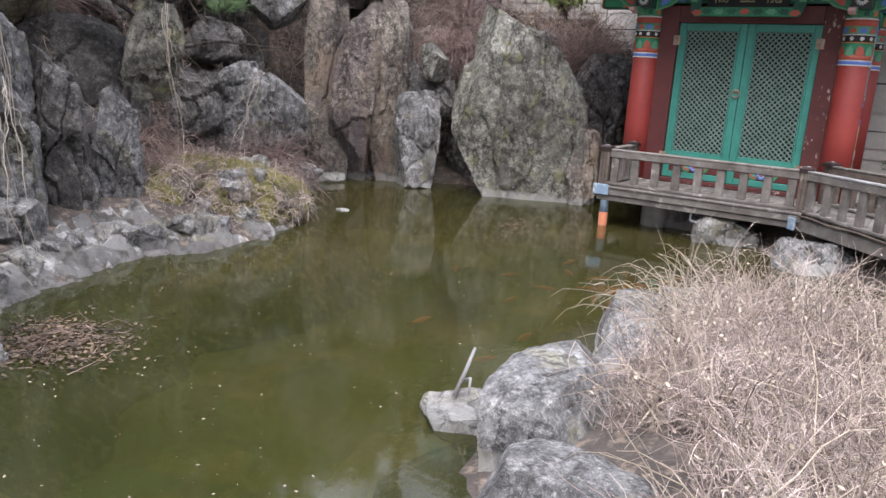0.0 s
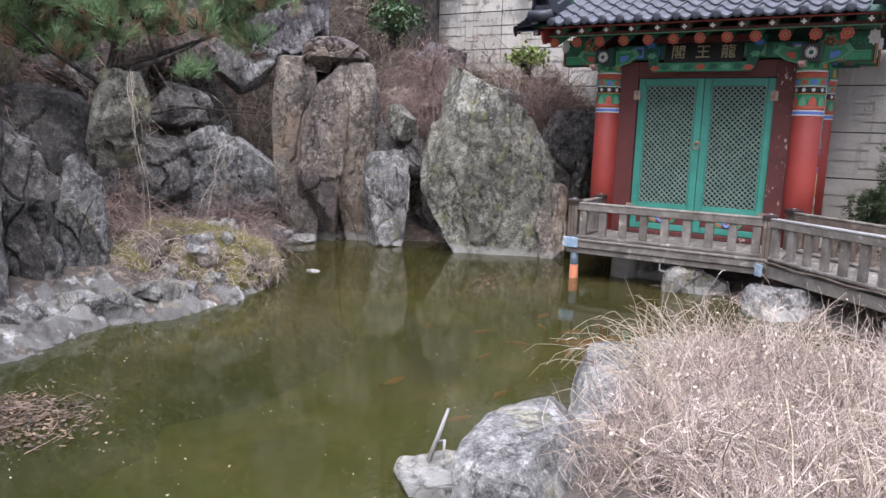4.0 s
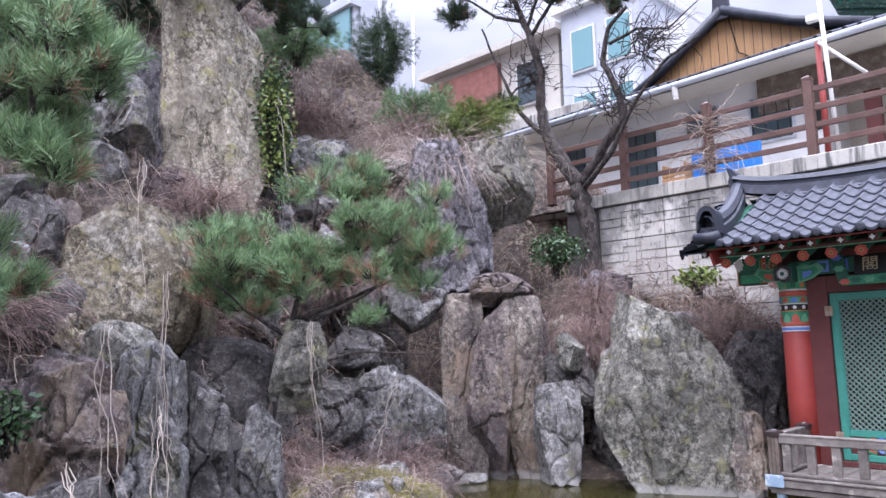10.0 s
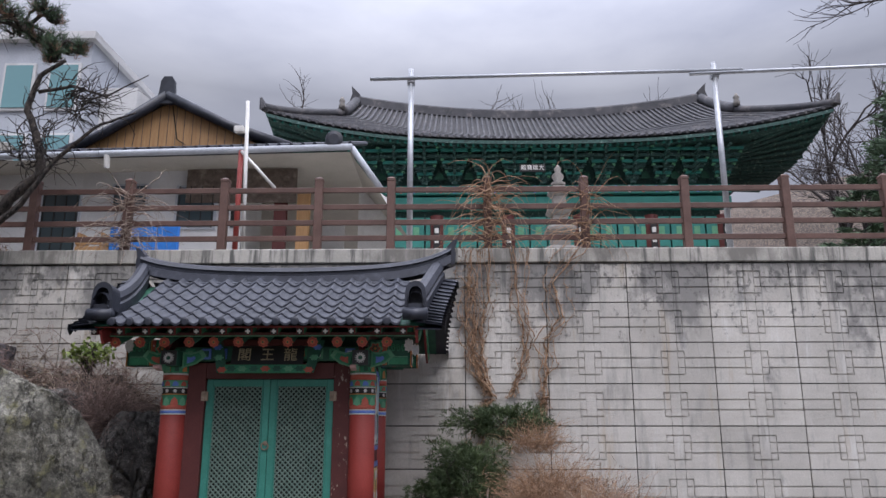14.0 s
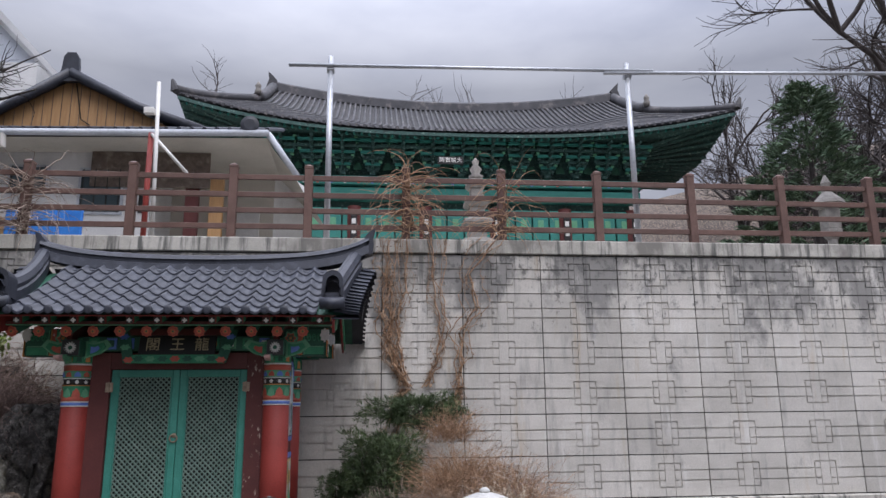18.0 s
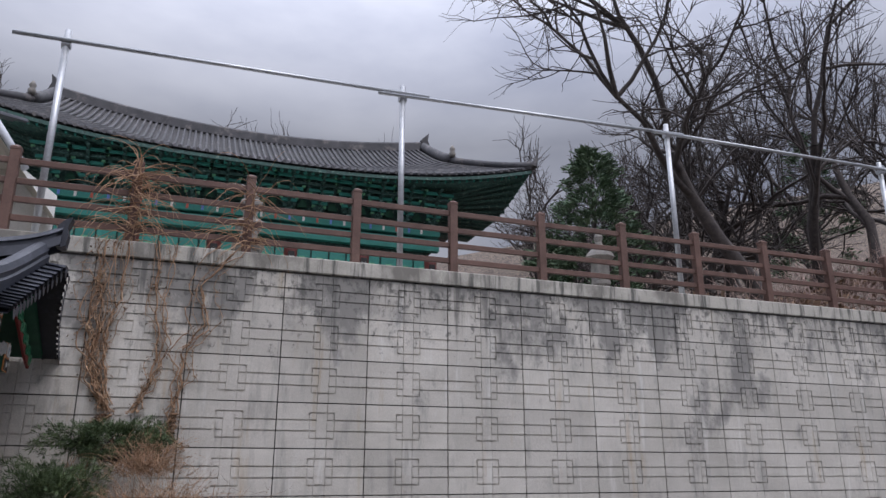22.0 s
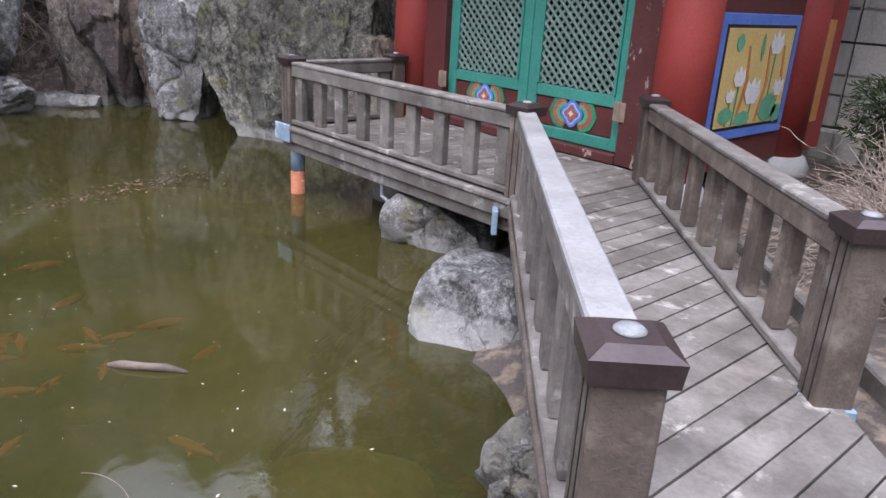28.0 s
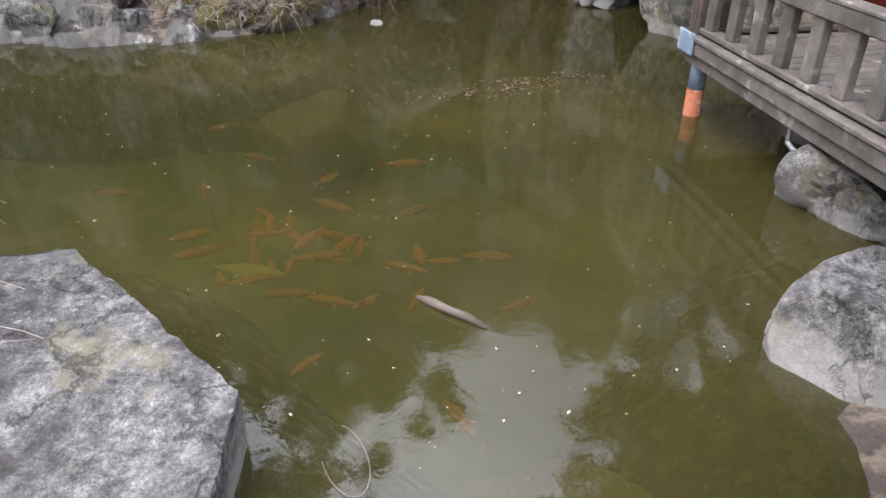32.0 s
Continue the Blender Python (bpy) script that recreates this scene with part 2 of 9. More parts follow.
def wall_concrete():
    """Pale precast concrete, with dark run-off that starts at the coping and thins out downwards."""
    m = surf("cast_concrete", (0.50, 0.475, 0.43), (0.63, 0.60, 0.55), 1.1, 0.9, 0.4, 70,
             stains=[((0.30, 0.29, 0.27), 3.2, 0.55, 0.75, (1.6, 1, 0.30)), ((0.42, 0.35, 0.26), 2.2, 0.60, 0.75, (2, 1, 0.2)), ((0.62, 0.61, 0.58), 2.6, 0.58, 0.75, (2.2, 1, 0.25))], rnd=0.11)
    n, l, b = m.node_tree.nodes, m.node_tree.links, m.node_tree.nodes["Principled BSDF"]
    col = b.inputs["Base Color"].links[0].from_socket
    pos = n.new("ShaderNodeNewGeometry").outputs["Position"]
    xyz = n.new("ShaderNodeSeparateXYZ")
    l.new(pos, xyz.inputs[0])
    reach = n.new("ShaderNodeMapRange")
    reach.inputs["From Min"].default_value, reach.inputs["From Max"].default_value = 2.5, 4.6
    reach.inputs["To Min"].default_value, reach.inputs["To Max"].default_value = 0.0, 0.16
    l.new(xyz.outputs["Z"], reach.inputs["Value"])
    for scale, stretch, lo, hi, c in ((0.9, (1.0, 1.0, 0.6), 0.60, 0.69, (0.20, 0.195, 0.186)), (4.2, (1.4, 1.0, 0.06), 0.68, 0.78, (0.13, 0.127, 0.12)), (7.0, (1.0, 1.0, 0.7), 0.66, 0.75, (0.12, 0.118, 0.112))):
        add = n.new("ShaderNodeMath")
        add.operation = "ADD"
        l.new(noise_node(n, l, pos, scale, 7, 0.68, stretch), add.inputs[0])
        l.new(reach.outputs[0], add.inputs[1])
        col = mix_node(n, l, ramp_node(n, l, add.outputs[0], [(lo, (0, 0, 0)), (hi, (0.85, 0.85, 0.85))]), col, c)
    l.new(col, b.inputs["Base Color"])
    return m


M_conc = wall_concrete()
M_conc_cap = surf("stained_concrete_cap", (0.44, 0.42, 0.375), (0.58, 0.555, 0.50), 2, 0.9, 0.4, 60, stains=[((0.12, 0.12, 0.11), 5, 0.50, 0.62, (1.5, 1.5, 0.12)), ((0.20, 0.19, 0.17), 1.1, 0.52, 0.66, (1, 1, 0.6))], rnd=0)
M_conc_joint = surf("dark_joint", (0.07, 0.068, 0.064), (0.12, 0.115, 0.11), 4, 0.95, 0.3, 60, rnd=0)
M_wood = surf("weathered_grey_wood", (0.125, 0.108, 0.094), (0.25, 0.225, 0.20), 5, 0.85, 0.6, 55, stains=[((0.10, 0.085, 0.07), 4, 0.54, 0.7, None), ((0.46, 0.43, 0.39), 7, 0.58, 0.72, None)], rnd=0.2)
# pale tone holds the bridge handrail's sky sheen; also colours the bleached stick
M_wood_pale = surf("bleached_and_sky_sheen_wood", (0.23, 0.223, 0.218), (0.36, 0.35, 0.342), 4, 0.6, 0.6, 60, stains=[((0.25, 0.22, 0.19), 6, 0.56, 0.7, None)], rnd=0.1)
M_wood_dark = surf("stained_brown_wood", (0.09, 0.066, 0.052), (0.18, 0.14, 0.112), 6, 0.8, 0.5, 60, stains=[((0.24, 0.20, 0.165), 5, 0.55, 0.7, None)], rnd=0.15)
M_cap = surf("brown_metal_cap", (0.045, 0.03, 0.03), (0.07, 0.048, 0.045), 5, 0.4, 0.1, 80, metal=0.3, rnd=0.05)
M_glassdot = surf("solar_light_lens", (0.20, 0.205, 0.205), (0.29, 0.295, 0.295), 20, 0.25, 0.3, 90, rnd=0)
M_red = surf("red_column_paint", (0.27, 0.033, 0.025), (0.35, 0.049, 0.037), 2, 0.6, 0.15, 60, stains=[((0.22, 0.03, 0.025), 3, 0.58, 0.75, (2, 2, 0.3))], rnd=0.05)
M_maroon = surf("maroon_paint", (0.10, 0.022, 0.02), (0.14, 0.034, 0.03), 3, 0.6, 0.2, 60, rnd=0.05)
M_maroon_worn = surf("flaking_maroon_paint", (0.085, 0.02, 0.018), (0.12, 0.03, 0.026), 3, 0.7, 0.3, 60, stains=[((0.42, 0.33, 0.27), 16, 0.60, 0.66, (1, 1, 0.5))], rnd=0.05)
M_teal = surf("teal_door_paint", (0.045, 0.26, 0.20), (0.065, 0.32, 0.25), 3, 0.5, 0.15, 70, rnd=0.04)
M_lattice = surf("faded_lattice_paint", (0.15, 0.235, 0.195), (0.22, 0.31, 0.26), 8, 0.7, 0.2, 80, rnd=0.1)
# near-black: painted shade inside shrine, lantern and vent; also dark bars and cable
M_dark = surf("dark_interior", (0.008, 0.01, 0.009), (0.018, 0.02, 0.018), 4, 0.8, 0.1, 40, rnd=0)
M_tile = surf("blue_black_roof_tile", (0.020, 0.023, 0.034), (0.033, 0.038, 0.054), 5, 0.5, 0.15, 90, stains=[((0.062, 0.068, 0.088), 6, 0.55, 0.75, None)], rnd=0.16)
M_tile_old = surf("old_grey_roof_tile", (0.045, 0.046, 0.053), (0.085, 0.084, 0.092), 1.2, 0.75, 0.3, 30, stains=[((0.17, 0.155, 0.15), 2.0, 0.54, 0.72, None)], rnd=0.12)
# darker copy of the old tile: shade between the ribs put into the colour
M_tile_channel = surf("shaded_old_channel_tile", (0.035, 0.035, 0.038), (0.06, 0.058, 0.06), 1.5, 0.8, 0.3, 30, rnd=0)
M_barge = surf("red_bargeboard_paint", (0.22, 0.03, 0.028), (0.30, 0.045, 0.04), 3, 0.6, 0.2, 60, rnd=0.05)
M_green = surf("dancheong_green", (0.03, 0.24, 0.115), (0.05, 0.31, 0.16), 6, 0.55, 0.1, 60, rnd=0.08)
M_dgreen = surf("dancheong_dark_green", (0.018, 0.10, 0.062), (0.03, 0.135, 0.085), 5, 0.6, 0.1, 60, rnd=0.08)
M_pgreen = surf("dancheong_pale_green", (0.11, 0.36, 0.20), (0.16, 0.43, 0.26), 8, 0.55, 0.1, 60, rnd=0.05)
M_pink = surf("dancheong_pale_pink", (0.62, 0.36, 0.34), (0.70, 0.46, 0.44), 8, 0.55, 0.1, 60, rnd=0.05)
M_coral = surf("dancheong_coral", (0.48, 0.09, 0.055), (0.56, 0.13, 0.085), 8, 0.55, 0.1, 60, rnd=0.06)
M_orange = surf("dancheong_orange", (0.52, 0.20, 0.055), (0.60, 0.26, 0.085), 8, 0.55, 0.1, 60, rnd=0.06)
M_blue = surf("dancheong_blue", (0.10, 0.20, 0.62), (0.15, 0.27, 0.70), 8, 0.5, 0.1, 60, rnd=0.06)
M_sky = surf("pale_sky_paint", (0.42, 0.58, 0.62), (0.50, 0.65, 0.68), 5, 0.5, 0.05, 60, rnd=0)
M_yellow = surf("mural_yellow_paint", (0.66, 0.46, 0.16), (0.74, 0.54, 0.21), 4, 0.5, 0.05, 60, rnd=0)
M_white = surf("white_paint", (0.72, 0.71, 0.68), (0.80, 0.79, 0.76), 5, 0.6, 0.1, 60, rnd=0.04)
M_black = surf("black_lacquer", (0.012, 0.011, 0.011), (0.02, 0.018, 0.018), 5, 0.45, 0.1, 60, rnd=0)
M_gold = surf("gold_lettering", (0.40, 0.33, 0.19), (0.52, 0.45, 0.29), 8, 0.5, 0.1, 60, rnd=0)
M_brass = surf("weathered_hinge_brass", (0.30, 0.22, 0.16), (0.46, 0.36, 0.27), 14, 0.55, 0.3, 90, metal=0.4, rnd=0.1)
M_steel = surf("galvanised_steel", (0.42, 0.44, 0.47), (0.55, 0.57, 0.60), 5, 0.4, 0.1, 50, metal=0.6, rnd=0.05)
M_fence = surf("reddish_brown_fence_paint", (0.10, 0.050, 0.038), (0.155, 0.085, 0.066), 3, 0.6, 0.3, 50, rnd=0.1)
M_granite = surf("white_granite", (0.44, 0.435, 0.415), (0.56, 0.555, 0.53), 6, 0.85, 0.4, 130, stains=[((0.40, 0.39, 0.36), 5, 0.57, 0.72, None)], rnd=0.05)
M_granite_old = surf("lichened_granite", (0.22, 0.205, 0.19), (0.33, 0.315, 0.29), 5, 0.9, 0.4, 90, rnd=0.06)
M_twig = surf("dry_twig", (0.24, 0.18, 0.145), (0.48, 0.39, 0.32), 6, 0.9, 0, 60, rnd=0.45, island=True)
M_brush = surf("pinkish_dry_brush", (0.30, 0.225, 0.19), (0.58, 0.48, 0.425), 3, 0.9, 0, 60, rnd=0.6, island=True)
M_straw = surf("dry_straw", (0.42, 0.34, 0.25), (0.62, 0.53, 0.42), 6, 0.9, 0, 60, rnd=0.3, island=True)
M_bramble = surf("reddish_bramble", (0.17, 0.115, 0.10), (0.36, 0.26, 0.225), 4, 0.9, 0, 60, rnd=0.45, island=True)
M_vine = surf("dry_brown_vine", (0.27, 0.155, 0.09), (0.50, 0.33, 0.21), 6, 0.9, 0, 60, rnd=0.3, island=True)
M_bark = surf("pine_bark", (0.04, 0.034, 0.03), (0.115, 0.095, 0.083), 9, 0.95, 1.0, 40, stains=[((0.018, 0.015, 0.014), 16, 0.50, 0.58, (1, 1, 0.3)), ((0.20, 0.18, 0.165), 20, 0.60, 0.68, (1, 1, 0.4))], rnd=0.05, dist=0.04)
M_bark_far = surf("bare_branch_bark", (0.045, 0.038, 0.038), (0.085, 0.072, 0.068), 6, 0.95, 0.3, 40, rnd=0.1)
M_needle = surf("pine_needles", (0.12, 0.215, 0.095), (0.25, 0.38, 0.18), 5, 0.7, 0, 60, rnd=0.4, island=True)
M_yew = surf("yew_foliage", (0.040, 0.072, 0.028), (0.105, 0.15, 0.06), 3, 0.7, 0, 60, rnd=0.5, island=True)
M_needle_dark = surf("dark_conifer_needles", (0.036, 0.075, 0.040), (0.085, 0.14, 0.072), 2, 0.8, 0, 60, rnd=0.4, island=True)
M_conifer = surf("grey_green_conifer_needles", (0.05, 0.095, 0.055), (0.12, 0.18, 0.10), 2, 0.8, 0, 60, rnd=0.45, island=True)
M_needle_dry = surf("dead_pine_needles", (0.26, 0.13, 0.08), (0.36, 0.20, 0.13), 5, 0.8, 0, 60, rnd=0.3, island=True)
M_leaf = surf("evergreen_leaf", (0.03, 0.075, 0.025), (0.07, 0.13, 0.045), 5, 0.5, 0, 60, rnd=0.4, island=True)
M_leaf_yellow = surf("yellow_green_leaf", (0.11, 0.17, 0.03), (0.22, 0.27, 0.06), 5, 0.6, 0, 60, rnd=0.35, island=True)
M_deadleaf = surf("fallen_brown_leaves", (0.10, 0.06, 0.036), (0.24, 0.15, 0.095), 6, 0.8, 0, 60, rnd=0.5, island=True)
M_wetleaf = surf("sodden_dark_leaves", (0.045, 0.030, 0.020), (0.15, 0.10, 0.065), 3, 0.6, 0, 60, rnd=0.7, island=True)
M_fish = surf("orange_carp", (0.85, 0.24, 0.03), (0.95, 0.36, 0.07), 10, 0.4, 0, 60, rnd=0.2)
M_fish_yellow = surf("yellow_carp", (0.75, 0.60, 0.12), (0.82, 0.68, 0.2), 10, 0.4, 0, 60, rnd=0.1)
M_pondbed = surf("silty_pond_bed", (0.16, 0.15, 0.05), (0.26, 0.23, 0.085), 0.7, 0.95, 0.3, 12, stains=[((0.34, 0.24, 0.08), 0.9, 0.52, 0.66, None)], rnd=0)
M_house_white = surf("white_render", (0.60, 0.60, 0.60), (0.72, 0.72, 0.72), 1, 0.85, 0.1, 40, stains=[((0.45, 0.44, 0.43), 2, 0.55, 0.75, (1, 1, 0.3))], rnd=0)
M_house_beige = surf("beige_soffit", (0.48, 0.45, 0.40), (0.58, 0.55, 0.49), 1, 0.8, 0.1, 40, rnd=0)
M_house_orange = surf("varnished_gable_boards", (0.40, 0.22, 0.09), (0.50, 0.29, 0.13), 3, 0.6, 0.2, 30, rnd=0.08, stretch=(6, 6, 0.4))
M_brick = surf("dark_red_brick", (0.16, 0.065, 0.05), (0.24, 0.10, 0.08), 4, 0.9, 0.3, 30, rnd=0.15)
M_cladding = surf("grey_wall_panel", (0.42, 0.45, 0.50), (0.52, 0.55, 0.60), 1, 0.6, 0.1, 20, rnd=0.05)
M_blueplastic = surf("blue_plastic_panel", (0.02, 0.16, 0.55), (0.03, 0.22, 0.65), 3, 0.5, 0.1, 40, rnd=0)
M_pipe_blue = surf("flaking_blue_paint", (0.20, 0.30, 0.40), (0.29, 0.38, 0.47), 8, 0.7, 0.2, 60, stains=[((0.5, 0.5, 0.48), 12, 0.55, 0.65, None)], rnd=0)
M_pipe_rust = surf("orange_rust_primer", (0.42, 0.13, 0.06), (0.52, 0.20, 0.11), 9, 0.85, 0.3, 60, stains=[((0.6, 0.5, 0.42), 12, 0.55, 0.65, None)], rnd=0)
M_turq = surf("turquoise_board", (0.028, 0.22, 0.185), (0.04, 0.28, 0.235), 2, 0.6, 0.1, 30, rnd=0.04)
M_bracket = surf("painted_bracket", (0.024, 0.075, 0.066), (0.05, 0.135, 0.118), 5, 0.65, 0.2, 30, stains=[((0.17, 0.27, 0.24), 8, 0.56, 0.66, None), ((0.012, 0.03, 0.03), 5, 0.54, 0.64, None)], rnd=0.12)
M_pane, _n, _l, _b = shade("window_glass")
_b.inputs["Base Color"].default_value = (0.05, 0.07, 0.08, 1)
_b.inputs["Roughness"].default_value = 0.06
M_glass_teal, _n, _l, _b = shade("tinted_balcony_glass")
_b.inputs["Base Color"].default_value = (0.16, 0.30, 0.32, 1)
_b.inputs["Roughness"].default_value = 0.08


def water_material():
    m, n, l, b = shade("murky_pond_water")
    out = n["Material Output"]
    pos = n.new("ShaderNodeNewGeometry").outputs["Position"]
    n.remove(b)
    clear = n.new("ShaderNodeBsdfTransparent")
    clear.inputs[0].default_value = (0.66, 0.68, 0.40, 1)
    murk = n.new("ShaderNodeBsdfDiffuse")
    # murk colour blends along Y: lighter brown towards the bridge, darker green towards the far end
    xyz = n.new("ShaderNodeSeparateXYZ")
    l.new(pos, xyz.inputs[0])
    along = n.new("ShaderNodeMapRange")
    along.inputs["From Min"].default_value, along.inputs["From Max"].default_value = -8.0, -2.5
    l.new(xyz.outputs["Y"], along.inputs["Value"])
    cloud = noise_node(n, l, pos, 0.45, 3, 0.5)
    green = ramp_node(n, l, cloud, [(0.35, (0.026, 0.032, 0.011)), (0.65, (0.044, 0.046, 0.015))])
    near_brown = ramp_node(n, l, cloud, [(0.35, (0.046, 0.044, 0.015)), (0.65, (0.078, 0.066, 0.021))])
    l.new(mix_node(n, l, along.outputs[0], green, near_brown), murk.inputs[0])
    body = n.new("ShaderNodeMixShader")
    body.inputs[0].default_value = 0.6
    l.new(clear.outputs[0], body.inputs[1])
    l.new(murk.outputs[0], body.inputs[2])
    gloss = n.new("ShaderNodeBsdfGlossy")
    gloss.inputs["Roughness"].default_value = 0.015
    fres = n.new("ShaderNodeFresnel")
    fres.inputs["IOR"].default_value = 1.75
    mix = n.new("ShaderNodeMixShader")
    l.new(fres.outputs[0], mix.inputs[0])
    l.new(body.outputs[0], mix.inputs[1])
    l.new(gloss.outputs[0], mix.inputs[2])
    l.new(mix.outputs[0], out.inputs[0])
    bn = n.new("ShaderNodeBump")
    bn.inputs["Strength"].default_value, bn.inputs["Distance"].default_value = 0.08, 0.01
    l.new(noise_node(n, l, pos, 11, 4, 0.6), bn.inputs["Height"])
    l.new(bn.outputs[0], gloss.inputs["Normal"])
    return m


M_water = water_material()


# ---- builders ----
class G:
    """A mesh in the making."""

    def __init__(self):
        self.v, self.f = [], []

    def add(self, verts, faces):
        k = len(self.v)
        self.v += [tuple(p) for p in verts]
        self.f += [tuple(i + k for i in f) for f in faces]
        return self

    def box(self, a, b, c=0.004, m=None):
        """A box from corner a to corner b with chamfered edges."""
        lo, hi = [min(p, q) for p, q in zip(a, b)], [max(p, q) for p, q in zip(a, b)]
        c = min(c, 0.45 * min(h - q for q, h in zip(lo, hi)))
        verts, at = [], {}
        for ix in (0, 1):
            for iy in (0, 1):
                for iz in (0, 1):
                    s = (ix, iy, iz)
                    for ax in range(3):
                        p = [(lo[k] if s[k] == 0 else hi[k]) if k == ax else (lo[k] + c if s[k] == 0 else hi[k] - c) for k in range(3)]
                        at[s, ax] = len(verts)
                        verts.append(p)
        faces = []
        for ax in range(3):
            o1, o2 = (ax + 1) % 3, (ax + 2) % 3
            for s in (0, 1):
                q = []
                for u, w in ((0, 0), (1, 0), (1, 1), (0, 1)):
                    key = [0, 0, 0]
                    key[ax], key[o1], key[o2] = s, u, w
                    q.append(at[tuple(key), ax])
                faces.append(q if s else q[::-1])
            for u in (0, 1):
                for w in (0, 1):
                    k0, k1 = [0, 0, 0], [0, 0, 0]
                    k0[ax], k1[ax] = 0, 1
                    for k in (k0, k1):
                        k[o1], k[o2] = u, w
                    q = [at[tuple(k0), o1], at[tuple(k1), o1], at[tuple(k1), o2], at[tuple(k0), o2]]
                    faces.append(q if u == w else q[::-1])
        for s in ((i, j, k) for i in (0, 1) for j in (0, 1) for k in (0, 1)):
            q = [at[s, 0], at[s, 1], at[s, 2]]
            faces.append(q if sum(s) % 2 else q[::-1])
        if m:
            verts = [m @ Vector(p) for p in verts]
        return self.add(verts, faces)

    def tube(self, pts, radii, n=6, caps=True):
        pts = [Vector(p) for p in pts]
        if not isinstance(radii, (list, tuple)):
            radii = [radii] * len(pts)
        verts, faces = [], []
        ref = None
        for i, p in enumerate(pts):
            d = (pts[min(i + 1, len(pts) - 1)] - pts[max(i - 1, 0)]).normalized()
            if ref is None:
                ref = d.orthogonal().normalized()
            u = (ref - d * ref.dot(d))
            u = u.normalized() if u.length > 1e-6 else d.orthogonal().normalized()
            ref = u
            w = d.cross(u)
            for k in range(n):
                a = 2 * math.pi * k / n
                verts.append(p + (u * math.cos(a) + w * math.sin(a)) * radii[i])
        for i in range(len(pts) - 1):
            for k in range(n):
                a, b = i * n + k, i * n + (k + 1) % n
                faces.append((a, b, b + n, a + n))
        if caps:
            faces += [tuple(range(n))[::-1], tuple(range((len(pts) - 1) * n, len(pts) * n))]
        return self.add(verts, faces)

    def lathe(self, prof, c=(0, 0, 0), n=20, squash=None):
        verts, faces = [], []
        for r, z in prof:
            for k in range(n):
                a = 2 * math.pi * k / n
                verts.append((c[0] + r * math.cos(a), c[1] + r * math.sin(a), c[2] + z))
        for i in range(len(prof) - 1):
            for k in range(n):
                a, b = i * n + k, i * n + (k + 1) % n
                faces.append((a, b, b + n, a + n))
        faces += [tuple(range(n))[::-1], tuple(range((len(prof) - 1) * n, len(prof) * n))]
        return self.add(verts, faces)

    def slab(self, outline, axis_u, axis_v, origin, thick):
        """A flat outline of (u, v) points, given thickness along axis_u x axis_v."""
        u, v, o = Vector(axis_u), Vector(axis_v), Vector(origin)
        nrm = u.cross(v).normalized() * thick
        k = len(outline)
        base = [o + u * p + v * q for p, q in outline]
        verts = base + [p + nrm for p in base]
        faces = [tuple(range(k))[::-1], tuple(range(k, 2 * k))] + [(i, (i + 1) % k, (i + 1) % k + k, i + k) for i in range(k)]
        return self.add(verts, faces)

    def sheet(self, rows):
        """A grid of points, row by row."""
        w = len(rows[0])
        faces = [(j * w + i, j * w + i + 1, (j + 1) * w + i + 1, (j + 1) * w + i) for j in range(len(rows) - 1) for i in range(w - 1)]
        return self.add([p for r in rows for p in r], faces)

    def mesh(self, name):
        me = bpy.data.meshes.new(name)
        me.from_pydata(self.v, [], self.f)
        me.update()
        return me


def link(name, me, mat, parent=None, label="", smooth=False, m=None):
    if isinstance(me, G):
        me = me.mesh(name)
    if mat and not me.materials:
        me.materials.append(mat)
    if smooth:
        me.polygons.foreach_set("use_smooth", [True] * len(me.polygons))
    ob = new(name, me)
    if m is not None:
        ob.matrix_basis = m
    if parent:
        ob.parent = parent
        ob.matrix_parent_inverse = parent.matrix_basis.inverted() if parent.parent is None else (parent.parent.matrix_basis @ parent.matrix_parent_inverse @ parent.matrix_basis).inverted()
    if label:
        ob["label"] = label
    return ob


def thing(name, base, label, category, group="", kind=""):
    """An Empty at the foot of a thing; its parts are given in world metres."""
    ob = new(name)
    ob.empty_display_size = 0.1
    ob.matrix_basis = Matrix.Translation(base)
    return tagged(ob, label, category, group, kind)


def boxpart(name, a, b, mat, parent, label="", c=0.006, m=None):
    return link(name, G().box(a, b, c, m), mat, parent, label)


ICO = {}


def ico(level):
    if level not in ICO:
        bm = bmesh.new()
        bmesh.ops.create_icosphere(bm, subdivisions=level, radius=1)
        ICO[level] = (np.array([v.co[:] for v in bm.verts]), [tuple(v.index for v in f.verts) for f in bm.faces])
        bm.free()
    return ICO[level]


